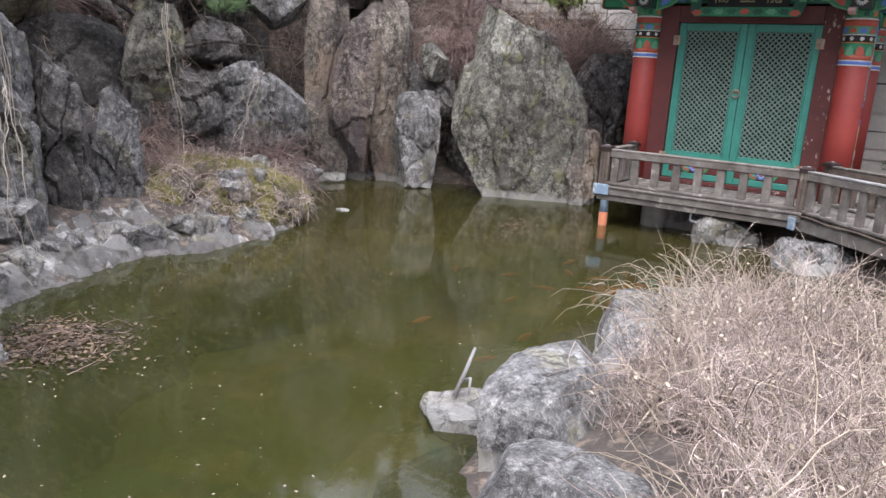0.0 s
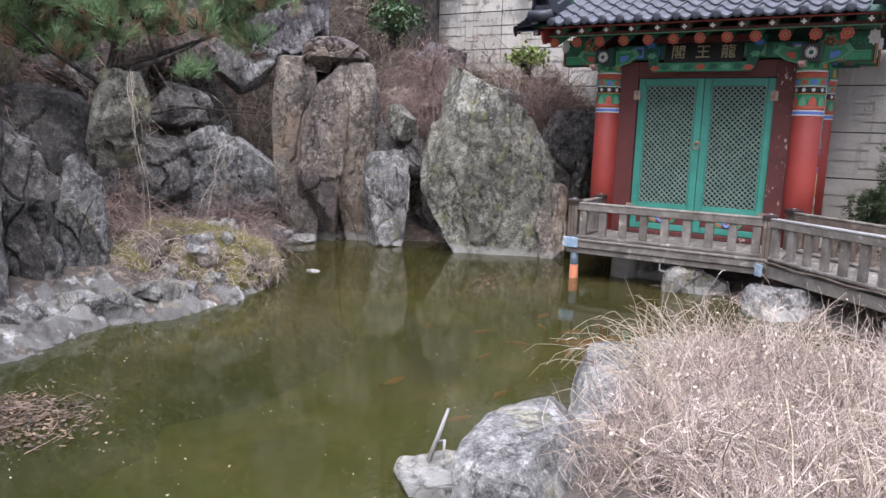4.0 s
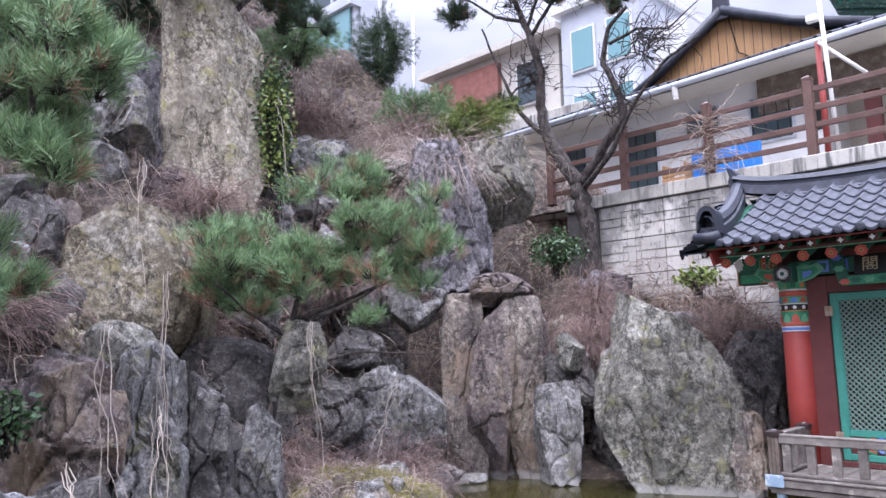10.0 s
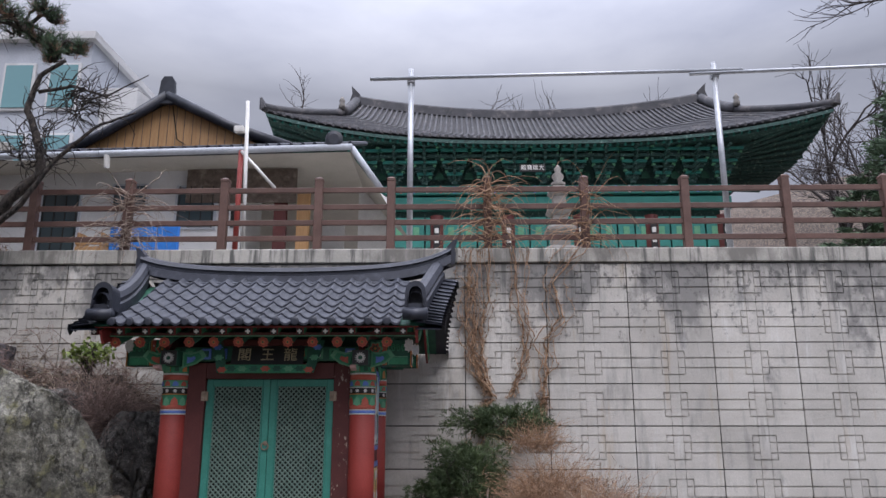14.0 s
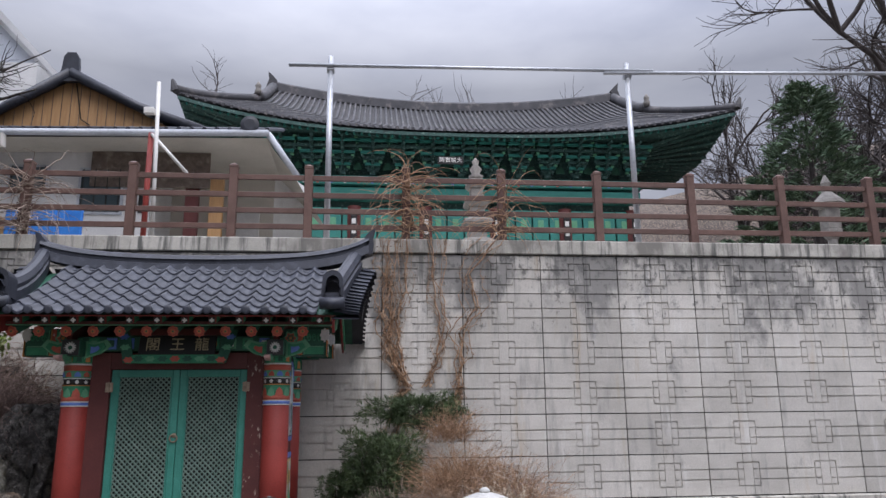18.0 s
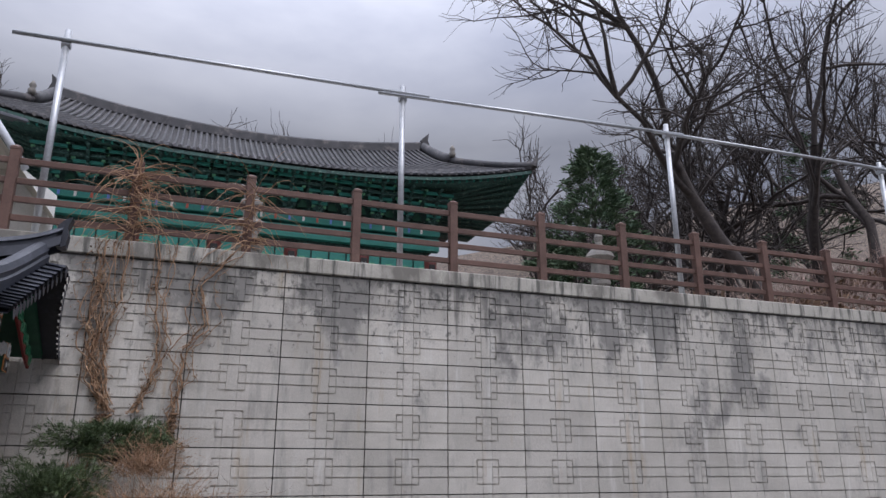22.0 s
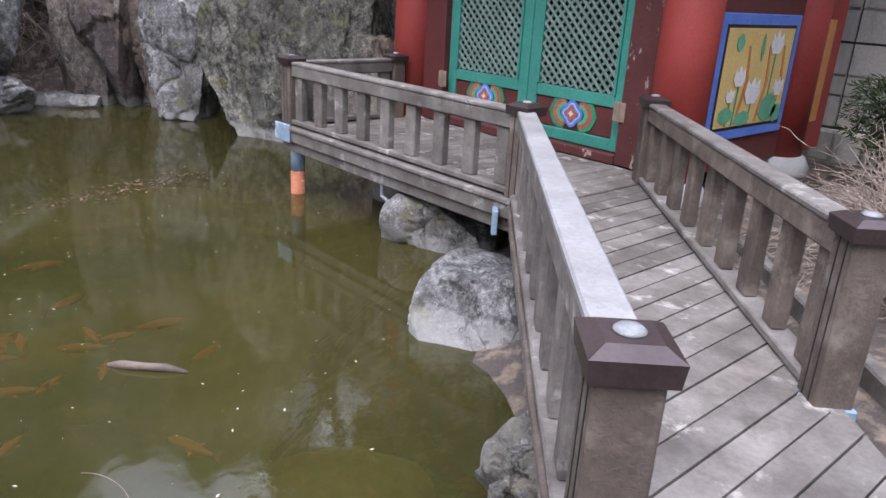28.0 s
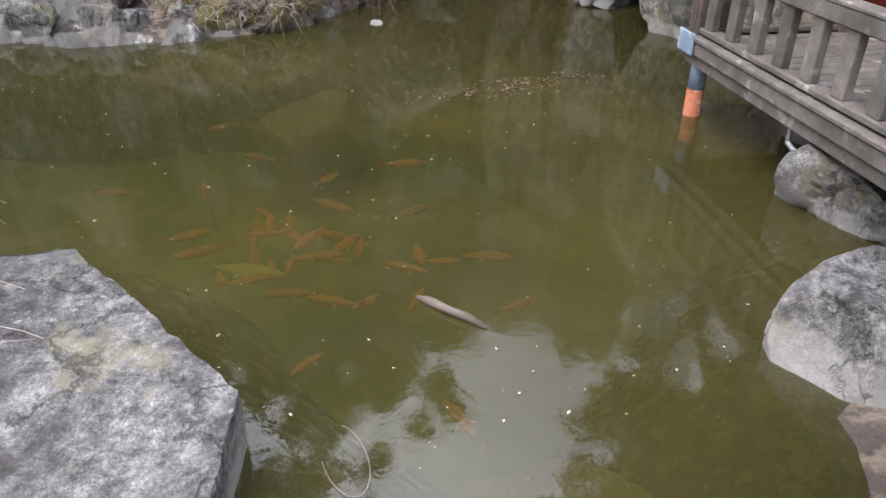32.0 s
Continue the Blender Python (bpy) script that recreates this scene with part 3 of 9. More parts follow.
def rock(name, c, w, d, h, yaw, seed, mat, label, level=5, boxy=3.2, cuts=14, rough=0.055, lean=0.0, taper=0.0, cat="rock", group="", kind="", strata=0.0, frac=1.0, planes=()):
    """A boulder: a rounded block cut by random planes and roughened."""
    rs = np.random.RandomState(seed)
    p, faces = ico(level)
    p = p / (np.abs(p) ** boxy).sum(1, keepdims=True) ** (1 / boxy)
    for k in range(cuts):
        nrm = rs.normal(size=3)
        nrm /= np.linalg.norm(nrm)
        lim = (rs.uniform(0.55, 0.80) if k < 8 else rs.uniform(0.72, 0.98)) * (np.abs(nrm).sum() * 0.5 + 0.5)
        over = p @ nrm - lim
        p = p - np.outer(np.maximum(over, 0), nrm)
    p = p / np.abs(p).max(0)
    off = rs.uniform(-50, 50, 3)
    size = np.array([w, d, h]) / 2
    world_p = p * size
    for nx, ny, nz, lim in planes:
        over = world_p @ np.array((nx, ny, nz)) - lim
        world_p -= np.outer(np.maximum(over, 0), (nx, ny, nz))
    mean = (w + h + d) / 3
    disp = np.empty(len(p))
    cell = 2.1 / mean ** 0.6
    for i, q in enumerate(world_p):
        v = Vector(q + off)
        warp = noise.noise_vector(v * 2.3) * 0.16
        u = (v + warp) * cell
        u.z *= 0.62
        near, pts = noise.voronoi(u)
        block = noise.cell(pts[0] * 7.31) - 0.5
        tilt = (u - pts[0]).dot(noise.cell_vector(pts[0] * 5.17) - Vector((0.5, 0.5, 0.5)))
        split = noise.voronoi(v * 3.4 + warp * 2)
        chip = (v * 3.4 + warp * 2 - split[1][0]).dot(noise.cell_vector(split[1][0] * 3.3) - Vector((0.5, 0.5, 0.5)))
        groove = max(0.0, 1 - (near[1] - near[0]) / 0.06)
        disp[i] = 0.8 * frac * block + 1.9 * frac * tilt + (0.35 + 0.45 * frac) * chip - 0.7 * frac * groove + noise.fractal(v * 1.3, 1.0, 2.2, 2) * 0.25 + (0.5 - abs(noise.fractal(v * 4.0, 0.8, 2.2, 5))) * 0.45 + noise.noise(v * 17) * 0.16
    ln = np.linalg.norm(p, axis=1, keepdims=True)
    world_p = world_p + (p / ln) * (disp * rough * mean)[:, None]
    if strata:
        world_p[:, 0] += strata * np.sin(world_p[:, 0] * 31 + 2 * disp * 3) * 0.4
    t = world_p[:, 2] / h + 0.5
    world_p[:, 0] = world_p[:, 0] * (1 - taper * t) + lean * world_p[:, 2]
    world_p[:, 1] *= 1 - taper * t
    a = radians(yaw)
    x = world_p[:, 0] * math.cos(a) - world_p[:, 1] * math.sin(a)
    y = world_p[:, 0] * math.sin(a) + world_p[:, 1] * math.cos(a)
    me = bpy.data.meshes.new(name)
    me.from_pydata(np.stack([x, y, world_p[:, 2]], 1).tolist(), [], faces)
    ob = link(name, me, mat, None, "", True, Matrix.Translation(c))
    me.set_sharp_from_angle(angle=radians(26))
    return tagged(ob, label, cat, group, kind)


def strands(paths, radii, n=3):
    """One mesh of many thin stems; paths: array (stem, knot, 3); radii: array (stem, knot)."""
    paths = np.asarray(paths, float)
    s, k, _ = paths.shape
    radii = np.broadcast_to(np.asarray(radii, float).reshape(-1, 1) if np.ndim(radii) == 1 else radii, (s, k))
    d = np.gradient(paths, axis=1)
    d /= np.linalg.norm(d, axis=2, keepdims=True) + 1e-9
    ref = np.where(np.abs(d[..., 2:3]) > 0.9, np.array([1.0, 0, 0]), np.array([0, 0, 1.0]))
    u = np.cross(d, ref)
    u /= np.linalg.norm(u, axis=2, keepdims=True) + 1e-9
    w = np.cross(d, u)
    ang = 2 * np.pi * np.arange(n) / n
    ring = paths[:, :, None] + radii[:, :, None, None] * (u[:, :, None] * np.cos(ang)[:, None] + w[:, :, None] * np.sin(ang)[:, None])
    verts = ring.reshape(-1, 3)
    i, j, q = np.meshgrid(np.arange(s), np.arange(k - 1), np.arange(n), indexing="ij")
    a = (i * k + j) * n + q
    b = (i * k + j) * n + (q + 1) % n
    faces = np.stack([a, b, b + n, a + n], -1).reshape(-1, 4)
    me = bpy.data.meshes.new("strands")
    me.vertices.add(len(verts))
    me.vertices.foreach_set("co", verts.ravel())
    me.loops.add(faces.size)
    me.loops.foreach_set("vertex_index", faces.ravel().astype(np.int32))
    me.polygons.add(len(faces))
    me.polygons.foreach_set("loop_start", np.arange(0, faces.size, 4, dtype=np.int32))
    me.update()
    me.validate()
    return me


def wander(rs, starts, dirs, length, knots=5, droop=0.0, bend=0.35):
    """Stems that set out from starts along dirs, bending at random and sinking by droop."""
    s = len(starts)
    length = np.broadcast_to(length, s)
    p, d = np.array(starts, float), np.array(dirs, float)
    d /= np.linalg.norm(d, axis=1, keepdims=True) + 1e-9
    out = [p.copy()]
    for i in range(knots - 1):
        d = d + rs.normal(size=(s, 3)) * bend * 0.5
        d[:, 2] -= droop * (i + 1) / knots
        d /= np.linalg.norm(d, axis=1, keepdims=True) + 1e-9
        p = p + d * (length / (knots - 1))[:, None]
        out.append(p.copy())
    return np.stack(out, 1)


def taper(s, knots, r0, r1=0.35):
    return np.outer(np.broadcast_to(r0, s), np.linspace(1, r1, knots))


def quads(name, centres, us, vs):
    """One mesh of small leaf-shaped kites."""
    c, u, v = (np.asarray(q, float) for q in (centres, us, vs))
    verts = np.stack([c - u, c + v, c + u, c - v * 0.9], 1).reshape(-1, 3)
    k = len(c)
    me = bpy.data.meshes.new(name)
    me.vertices.add(4 * k)
    me.vertices.foreach_set("co", verts.ravel())
    me.loops.add(4 * k)
    me.loops.foreach_set("vertex_index", np.arange(4 * k, dtype=np.int32))
    me.polygons.add(k)
    me.polygons.foreach_set("loop_start", np.arange(0, 4 * k, 4, dtype=np.int32))
    me.update()
    me.validate()
    return me


def unit(rs, k):
    d = rs.normal(size=(k, 3))
    return d / np.linalg.norm(d, axis=1, keepdims=True)


def needles(rs, tips, dirs, per=16, length=0.1, width=0.0022, spread=0.8):
    """Tufts of needles: thin blades fanning out about each twig end."""
    tips, dirs = np.repeat(np.asarray(tips, float), per, 0), np.repeat(np.asarray(dirs, float), per, 0)
    k = len(tips)
    d = dirs + unit(rs, k) * spread
    d /= np.linalg.norm(d, axis=1, keepdims=True)
    start = tips - dirs * rs.uniform(0, 0.9, (k, 1)) * length
    ln = length * rs.uniform(0.7, 1.2, (k, 1))
    side = np.cross(d, unit(rs, k))
    side /= np.linalg.norm(side, axis=1, keepdims=True) + 1e-9
    return quads("needles", start + d * ln / 2, side * width, d * ln / 2)

# ---- ground, pond, retaining wall, terrace, cliff slope ----
SHORE = np.array([(-2.0, -12.5), (-2.05, -8.8), (-2.5, -8.05), (-3.1, -7.5), (-3.2, -6.8), (-3.6, -6.2), (-3.4, -5.8), (-3.25, -4.9), (-3.65, -3.75),
                  (-4.6, -3.0), (-5.6, -2.3), (-6.3, -1.8), (-5.6, -1.1), (-4.8, -0.7), (-4.2, -0.2), (-3.2, 0.2), (-2.4, 0.7), (-1.9, 1.4), (-0.9, 1.3),
                  (0.1, 0.2), (0.2, -0.8), (0.6, -1.4), (1.3, -2.0), (1.95, -2.4), (2.15, -3.1), (1.6, -3.7), (1.0, -4.2), (0.15, -4.6), (0.2, -5.3), (0.35, -6.6), (0.3, -7.3), (0.7, -7.8), (1.1, -8.4), (1.2, -9.6), (0.9, -12.5)])


def shore_depth(x, y):
    """Metres inside (+) or outside (-) the pond's edge."""
    a, b = SHORE, np.roll(SHORE, -1, 0)
    px, py = x[..., None], y[..., None]
    ab = b - a
    t = np.clip(((px - a[:, 0]) * ab[:, 0] + (py - a[:, 1]) * ab[:, 1]) / (ab**2).sum(1), 0, 1)
    dist = np.hypot(px - a[:, 0] - t * ab[:, 0], py - a[:, 1] - t * ab[:, 1]).min(-1)
    cross = ((a[:, 1] > py) != (b[:, 1] > py)) & (px < ab[:, 0] * (py - a[:, 1]) / np.where(ab[:, 1] == 0, 1e-9, ab[:, 1]) + a[:, 0])
    return np.where(cross.sum(-1) % 2 == 1, dist, -dist)


def smooth01(t):
    t = np.clip(t, 0, 1)
    return t * t * (3 - 2 * t)


def ground_height(x, y):
    d = shore_depth(x, y)
    inside = -0.08 - 0.75 * smooth01(d / 1.1)
    outside = -0.05 + 0.42 * smooth01(-d / 1.1)
    return np.where(d > 0, inside, outside)


axis = np.concatenate([[-700, -250, -100, -50, -28, -20], np.arange(-14, 14.01, 0.2), [18, 24, 32, 50, 100, 250, 700]])
gx, gy = np.meshgrid(axis, axis)
gz = ground_height(gx, gy)
bumpy = np.array([noise.fractal(Vector((p, q, 0)) * 1.3, 1, 2, 3) for p, q in zip(gx.ravel(), gy.ravel())]).reshape(gx.shape)
gz = gz + 0.035 * bumpy * (np.abs(gx) < 14) * (gx < 4.3)
tagged(link("ground", G().sheet(np.stack([gx, gy, gz], -1).tolist()), M_soil, smooth=True), "bare earth under dry leaves and roots", "ground", kind="structure")

bed = G().sheet([[(x, y, -0.66 + 0.12 * noise.fractal(Vector((x * 0.8, y * 0.8, 3)), 1, 2, 3)) for x in np.arange(-6.6, 2.6, 0.3)] for y in np.arange(-12.4, 1.6, 0.3)])
tagged(link("pond_bed", bed, M_pondbed, smooth=True), "silty olive bed under the pond water", "pond bed", kind="structure")
tagged(link("water", G().add([(-7, -12.6, 0), (3, -12.6, 0), (3, 2.0, 0), (-7, 2.0, 0)], [(0, 1, 2, 3)]), M_water), "still murky green pond water", "water", kind="structure")

# parking ground before the wall
tagged(link("road", G().box((4.55, -30, 0.30), (42, 1.95, 0.392), 0.01), M_asphalt), "dark asphalt of the parking ground", "asphalt", kind="structure")
lines = G().box((5.35, 1.05, 0.39), (30, 1.13, 0.397), 0.001)
lines.box((0, 0, 0), (0.09, 3.4, 0.005), 0.001, pose(5.4, 1.05, 0.392, 0, 0, -168))
tagged(link("road_marking", lines, M_paint_white), "worn white parking line on the asphalt", "road marking", kind="structure")

# retaining wall: grooved panels before a dark backing
PW, PH, PX0, PZ = 1.355, 0.668, 5.205, [0.612 + 0.668 * i for i in range(6)]
wall = link("wall_back", G().box((-6.4, 2.447, -0.5), (42, 2.9, 4.62), 0.01), M_conc_joint)
tagged(wall, "tall pale concrete retaining wall of grooved panels", "retaining wall", kind="structure")
tagged(link("trim_wall_cap", G().box((-6.4, 2.375, 4.632), (42, 2.95, 4.88), 0.015), M_conc_cap), "water-stained concrete coping along the wall top", "coping", kind="structure")
tagged(link("trim_wall_foot", G().box((-1.0, 2.33, 0.2), (42, 2.44, 0.60), 0.02), M_conc_cap), "plain concrete footing of the wall", "footing", kind="structure")


def panel_mesh():
    gap, gw, dep = 0.009, 0.022, 0.02
    rects = []
    for frac in (0.38, 0.62):
        z = PH * frac
        rects += [(0, 0.595, z - gw / 2, z + gw / 2), (0.76, PW, z - gw / 2, z + gw / 2)]
    for z in (PH * 0.22, PH * 0.78):
        rects.append((0.487, 0.868, z - gw / 2, z + gw / 2))
    for x in (0.49, 0.865):
        rects.append((x - gw / 2, x + gw / 2, PH * 0.22, PH * 0.78))
    for x in (0.595, 0.76):
        rects.append((x - 0.004, x + 0.004, gap, PH - gap))
    xs = sorted({gap, PW - gap} | {min(max(v, gap), PW - gap) for r in rects for v in r[:2]})
    zs = sorted({gap, PH - gap} | {min(max(v, gap), PH - gap) for r in rects for v in r[2:]})
    low = [[any(r[0] < (xs[i] + xs[i + 1]) / 2 < r[1] and r[2] < (zs[j] + zs[j + 1]) / 2 < r[3] for r in rects) for j in range(len(zs) - 1)] for i in range(len(xs) - 1)]
    g = G()
    for i in range(len(xs) - 1):
        for j in range(len(zs) - 1):
            y = dep if low[i][j] else 0.0
            x0, x1, z0, z1 = xs[i], xs[i + 1], zs[j], zs[j + 1]
            g.add([(x0, y, z0), (x1, y, z0), (x1, y, z1), (x0, y, z1)], [(0, 1, 2, 3)])
            if i + 1 < len(xs) - 1 and low[i + 1][j] != low[i][j]:
                g.add([(x1, 0, z0), (x1, dep, z0), (x1, dep, z1), (x1, 0, z1)], [(0, 1, 2, 3)])
            if j + 1 < len(zs) - 1 and low[i][j + 1] != low[i][j]:
                g.add([(x0, 0, z1), (x1, 0, z1), (x1, dep, z1), (x0, dep, z1)], [(0, 1, 2, 3)])
    a, b = (gap, PW - gap), (gap, PH - gap)
    for p, q in (((a[0], b[0]), (a[1], b[0])), ((a[1], b[0]), (a[1], b[1])), ((a[1], b[1]), (a[0], b[1])), ((a[0], b[1]), (a[0], b[0]))):
        g.add([(p[0], 0, p[1]), (q[0], 0, q[1]), (q[0], 0.03, q[1]), (p[0], 0.03, p[1])], [(0, 1, 2, 3)])
    return g.mesh("panel")


def build_panels():
    me = panel_mesh()
    for k in range(-8, 25):
        for z in PZ:
            link("panel", me, M_conc, wall, m=pose(PX0 + PW * k, 2.42 - 0.002 * ((k * 7 + int(z * 10)) % 3), z))


# terrace above the wall, rising to the woods
tx = np.concatenate([[-700, -200, -60], np.arange(-20, 60, 2.0), [80, 200, 700]])
ty = np.concatenate([[2.75, 4, 6, 8, 10, 12], np.arange(15, 90, 3.0), [150, 300, 700]])
tX, tY = np.meshgrid(tx, ty)
hill = np.minimum(0.27 * np.maximum(tX - 15.5, 0) * smooth01((tY - 4) / 5) + np.minimum(1.1 * np.maximum(tY - 37, 0), 12), 34)
tZ = 4.80 + hill * (tX > -30)
tagged(link("terrace_ground", G().sheet(np.stack([tX, tY, tZ], -1).tolist()), M_soil, smooth=True), "earth terrace and wooded slope above the wall", "ground", kind="structure")
tagged(link("terrace_paving", G().box((-12, 2.96, 4.7), (16, 20, 4.845), 0.01), M_conc_cap), "pale temple yard paving", "paving", kind="structure")

# earth slope of the cliff, behind the boulders
FOOT = np.array([(-3.0, -16, 0.1), (-3.5, -9.6, 0.2), (-4.4, -8.0, 0.1), (-5.0, -6.4, 0.15), (-5.3, -5.0, 0.15), (-6.0, -3.6, 0.1), (-6.9, -2.4, -0.2), (-6.5, -0.9, -0.3), (-5.2, 0.2, -0.3), (-4.0, 0.9, -0.3), (-2.9, 1.2, -0.2), (-1.9, 1.9, -0.1)])
HEAD = np.array([(-16, -19, 11.5), (-15, -11.5, 12.0), (-14.5, -8.5, 12.2), (-14, -6, 12.3), (-13.6, -3, 12.0), (-13.1, -0.7, 10.9), (-12.5, 1.8, 9.3), (-10.6, 4.2, 8.1), (-7.6, 4.2, 5.9), (-5.4, 3.2, 4.3), (-3.4, 2.5, 3.0), (-2.0, 2.5, 2.1)])


def slope_point(s, v):
    """s along the foot, 0 to 1; v up the slope, 0 to 1."""
    k = np.linspace(0, 1, len(FOOT))
    a = np.array([np.interp(s, k, FOOT[:, i]) for i in range(3)])
    b = np.array([np.interp(s, k, HEAD[:, i]) for i in range(3)])
    p = a + (b - a) * v
    p[2] = a[2] + (b[2] - a[2]) * v**0.92
    n = noise.fractal(Vector(p) * 0.8, 1, 2.1, 4)
    return p + np.array([0.35 * n, 0.15 * n, 0.28 * n]) * min(1, 4 * v)


rows = [[slope_point(s, v) for s in np.linspace(0, 1, 110)] for v in np.linspace(0, 1, 46)]
far = [[p + np.array([-60, 6, 1.5]) if i < 80 else p + np.array([-0.5, 0.6, 0.0]) for i, p in enumerate(rows[-1])]]
tagged(link("cliff_slope", G().sheet([[tuple(p) for p in r] for r in rows + far]), M_soil, smooth=True), "steep earth slope littered with dead leaves between boulders", "slope", kind="structure")

# ---- shrine pavilion ----
CX = -0.1
shrine = thing("shrine_pavilion", (CX, 0.7, 0.45), "small red and green painted shrine pavilion with blue-black tiles", "pavilion")
cols = [(-1.33, 0.0), (1.13, 0.0), (-1.33, 1.45), (1.13, 1.45)]
for cx, cy in cols:
    column = link("column", G().lathe([(0.170, 0.50), (0.168, 1.3), (0.160, 2.78)], (cx, cy, 0), 28), M_red, shrine, "round red column with a painted head", True)
    link("base_stone", G().lathe([(0.15, 0.30), (0.235, 0.34), (0.24, 0.42), (0.20, 0.495), (0.17, 0.505)], (cx, cy, 0), 24), M_granite, shrine, "white-washed round base stone", True)
    r0 = 0.166
    for za, zb, mt, grow in ((2.095, 2.110, M_white, 0.006), (2.110, 2.145, M_blue, 0.004), (2.145, 2.160, M_white, 0.005), (2.160, 2.215, M_coral, 0.004), (2.215, 2.345, M_green, 0.003),
                             (2.345, 2.357, M_orange, 0.005), (2.357, 2.430, M_black, 0.003), (2.430, 2.442, M_white, 0.005), (2.442, 2.53, M_pgreen, 0.003), (2.53, 2.60, M_coral, 0.004), (2.60, 2.62, M_white, 0.005), (2.62, 2.78, M_green, 0.003)):
        link("painted_band", G().lathe([(r0 + grow, za), (r0 + grow, zb)], (cx, cy, 0), 24), mt, column, smooth=True)
    for k in range(10):
        a = 2 * math.pi * k / 10
        out = Vector((math.cos(a), math.sin(a), 0))
        side = Vector((-math.sin(a), math.cos(a), 0))
        o = Vector((cx, cy, 2.393)) + out * 0.166
        link("white_flower", G().slab([(0.026 * (0.82 + 0.18 * math.cos(6 * q)) * math.cos(q), 0.026 * (0.82 + 0.18 * math.cos(6 * q)) * math.sin(q)) for q in np.linspace(0, 2 * math.pi, 25)[:-1]], side, (0, 0, 1), o, 0.006), M_white, column)
        o.z = 2.27
        link("lotus_mark", G().slab([(-0.05, -0.05), (0, -0.068), (0.05, -0.05), (0.036, 0.01), (0.0, 0.05), (-0.036, 0.01)], side, (0, 0, 1), o, 0.005), (M_coral, M_pgreen)[k % 2], column)
        o.z = 2.487
        link("wave_mark", G().slab([(-0.04, -0.03), (0.04, -0.03), (0.03, 0.012), (0.0, 0.034), (-0.03, 0.012)], side, (0, 0, 1), o, 0.005), (M_blue, M_coral)[k % 2], column)
        o.z = 2.70
        link("scroll_mark", G().slab([(-0.03, -0.06), (0.03, -0.06), (0.02, 0.05), (-0.02, 0.05)], side, (0, 0, 1), o, 0.005), (M_dgreen, M_orange)[k % 2], column)
# maroon boards round the door; a near-black block paints the room's darkness behind it
boxpart("door_post", (-1.19, -0.035, 0.50), (-0.932, 0.06, 2.76), M_maroon, shrine, "maroon painted door post")
boxpart("door_post", (0.752, -0.035, 0.50), (0.99, 0.06, 2.76), M_maroon_worn, shrine, "maroon door post with flaking paint at the foot")
boxpart("lintel", (-0.932, -0.03, 2.553), (0.752, 0.055, 2.76), M_maroon, shrine)
boxpart("threshold", (-0.932, -0.045, 0.50), (0.752, 0.06, 0.562), M_maroon_worn, shrine)
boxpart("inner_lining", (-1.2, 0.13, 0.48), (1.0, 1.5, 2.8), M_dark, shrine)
boxpart("back_wall", (-1.33, 1.50, 0.5), (1.13, 1.58, 3.0), M_maroon, shrine)
boxpart("side_wall", (-1.40, 0.15, 0.5), (-1.30, 1.40, 2.8), M_maroon, shrine)


def flower(parent, o, u, v, s, label=""):
    """A round painted blossom of flat petals in five colours."""
    o, u, v = Vector(o), Vector(u), Vector(v)
    nrm = u.cross(v).normalized()

    def ring(rad, lobes, amp, n=40):
        return [(rad * (1 + amp * math.cos(lobes * q)) * math.cos(q), rad * (1 + amp * math.cos(lobes * q)) * math.sin(q)) for q in np.linspace(0, 2 * math.pi, n + 1)[:-1]]

    def wing(side, k):
        return [(side * (0.04 + (0.13 * x) * k), 0.10 * y * k) for x, y in ((0, 0.55), (0.15, 0.9), (0.38, 1.0), (0.55, 0.8), (0.72, 0.72), (0.86, 0.42), (1.0, 0.0), (0.86, -0.42), (0.72, -0.72), (0.55, -0.8), (0.38, -1.0), (0.15, -0.9), (0, -0.55))][::side]

    first = True
    for side in (1, -1):
        for i, (k, mt) in enumerate(((1.0, M_green), (0.78, M_coral), (0.58, M_pgreen), (0.36, M_dgreen))):
            link("petal", G().slab([(a * s, b * s) for a, b in wing(side, k)], u, v, o + nrm * 0.002 * i, 0.002), mt, parent, label if first else "")
            first = False
    for i, (shape, mt) in enumerate(((ring(0.070, 4, 0.10), M_blue), (ring(0.054, 4, 0.14), M_sky), (ring(0.046, 4, 0.16), M_blue), (ring(0.036, 4, 0.30), M_coral), (ring(0.022, 4, 0.3), M_orange), (ring(0.012, 4, 0.3), M_white))):
        link("petal", G().slab([(a * s, b * s) for a, b in shape], u, v, o + nrm * 0.002 * (i + 4), 0.002), mt, parent)


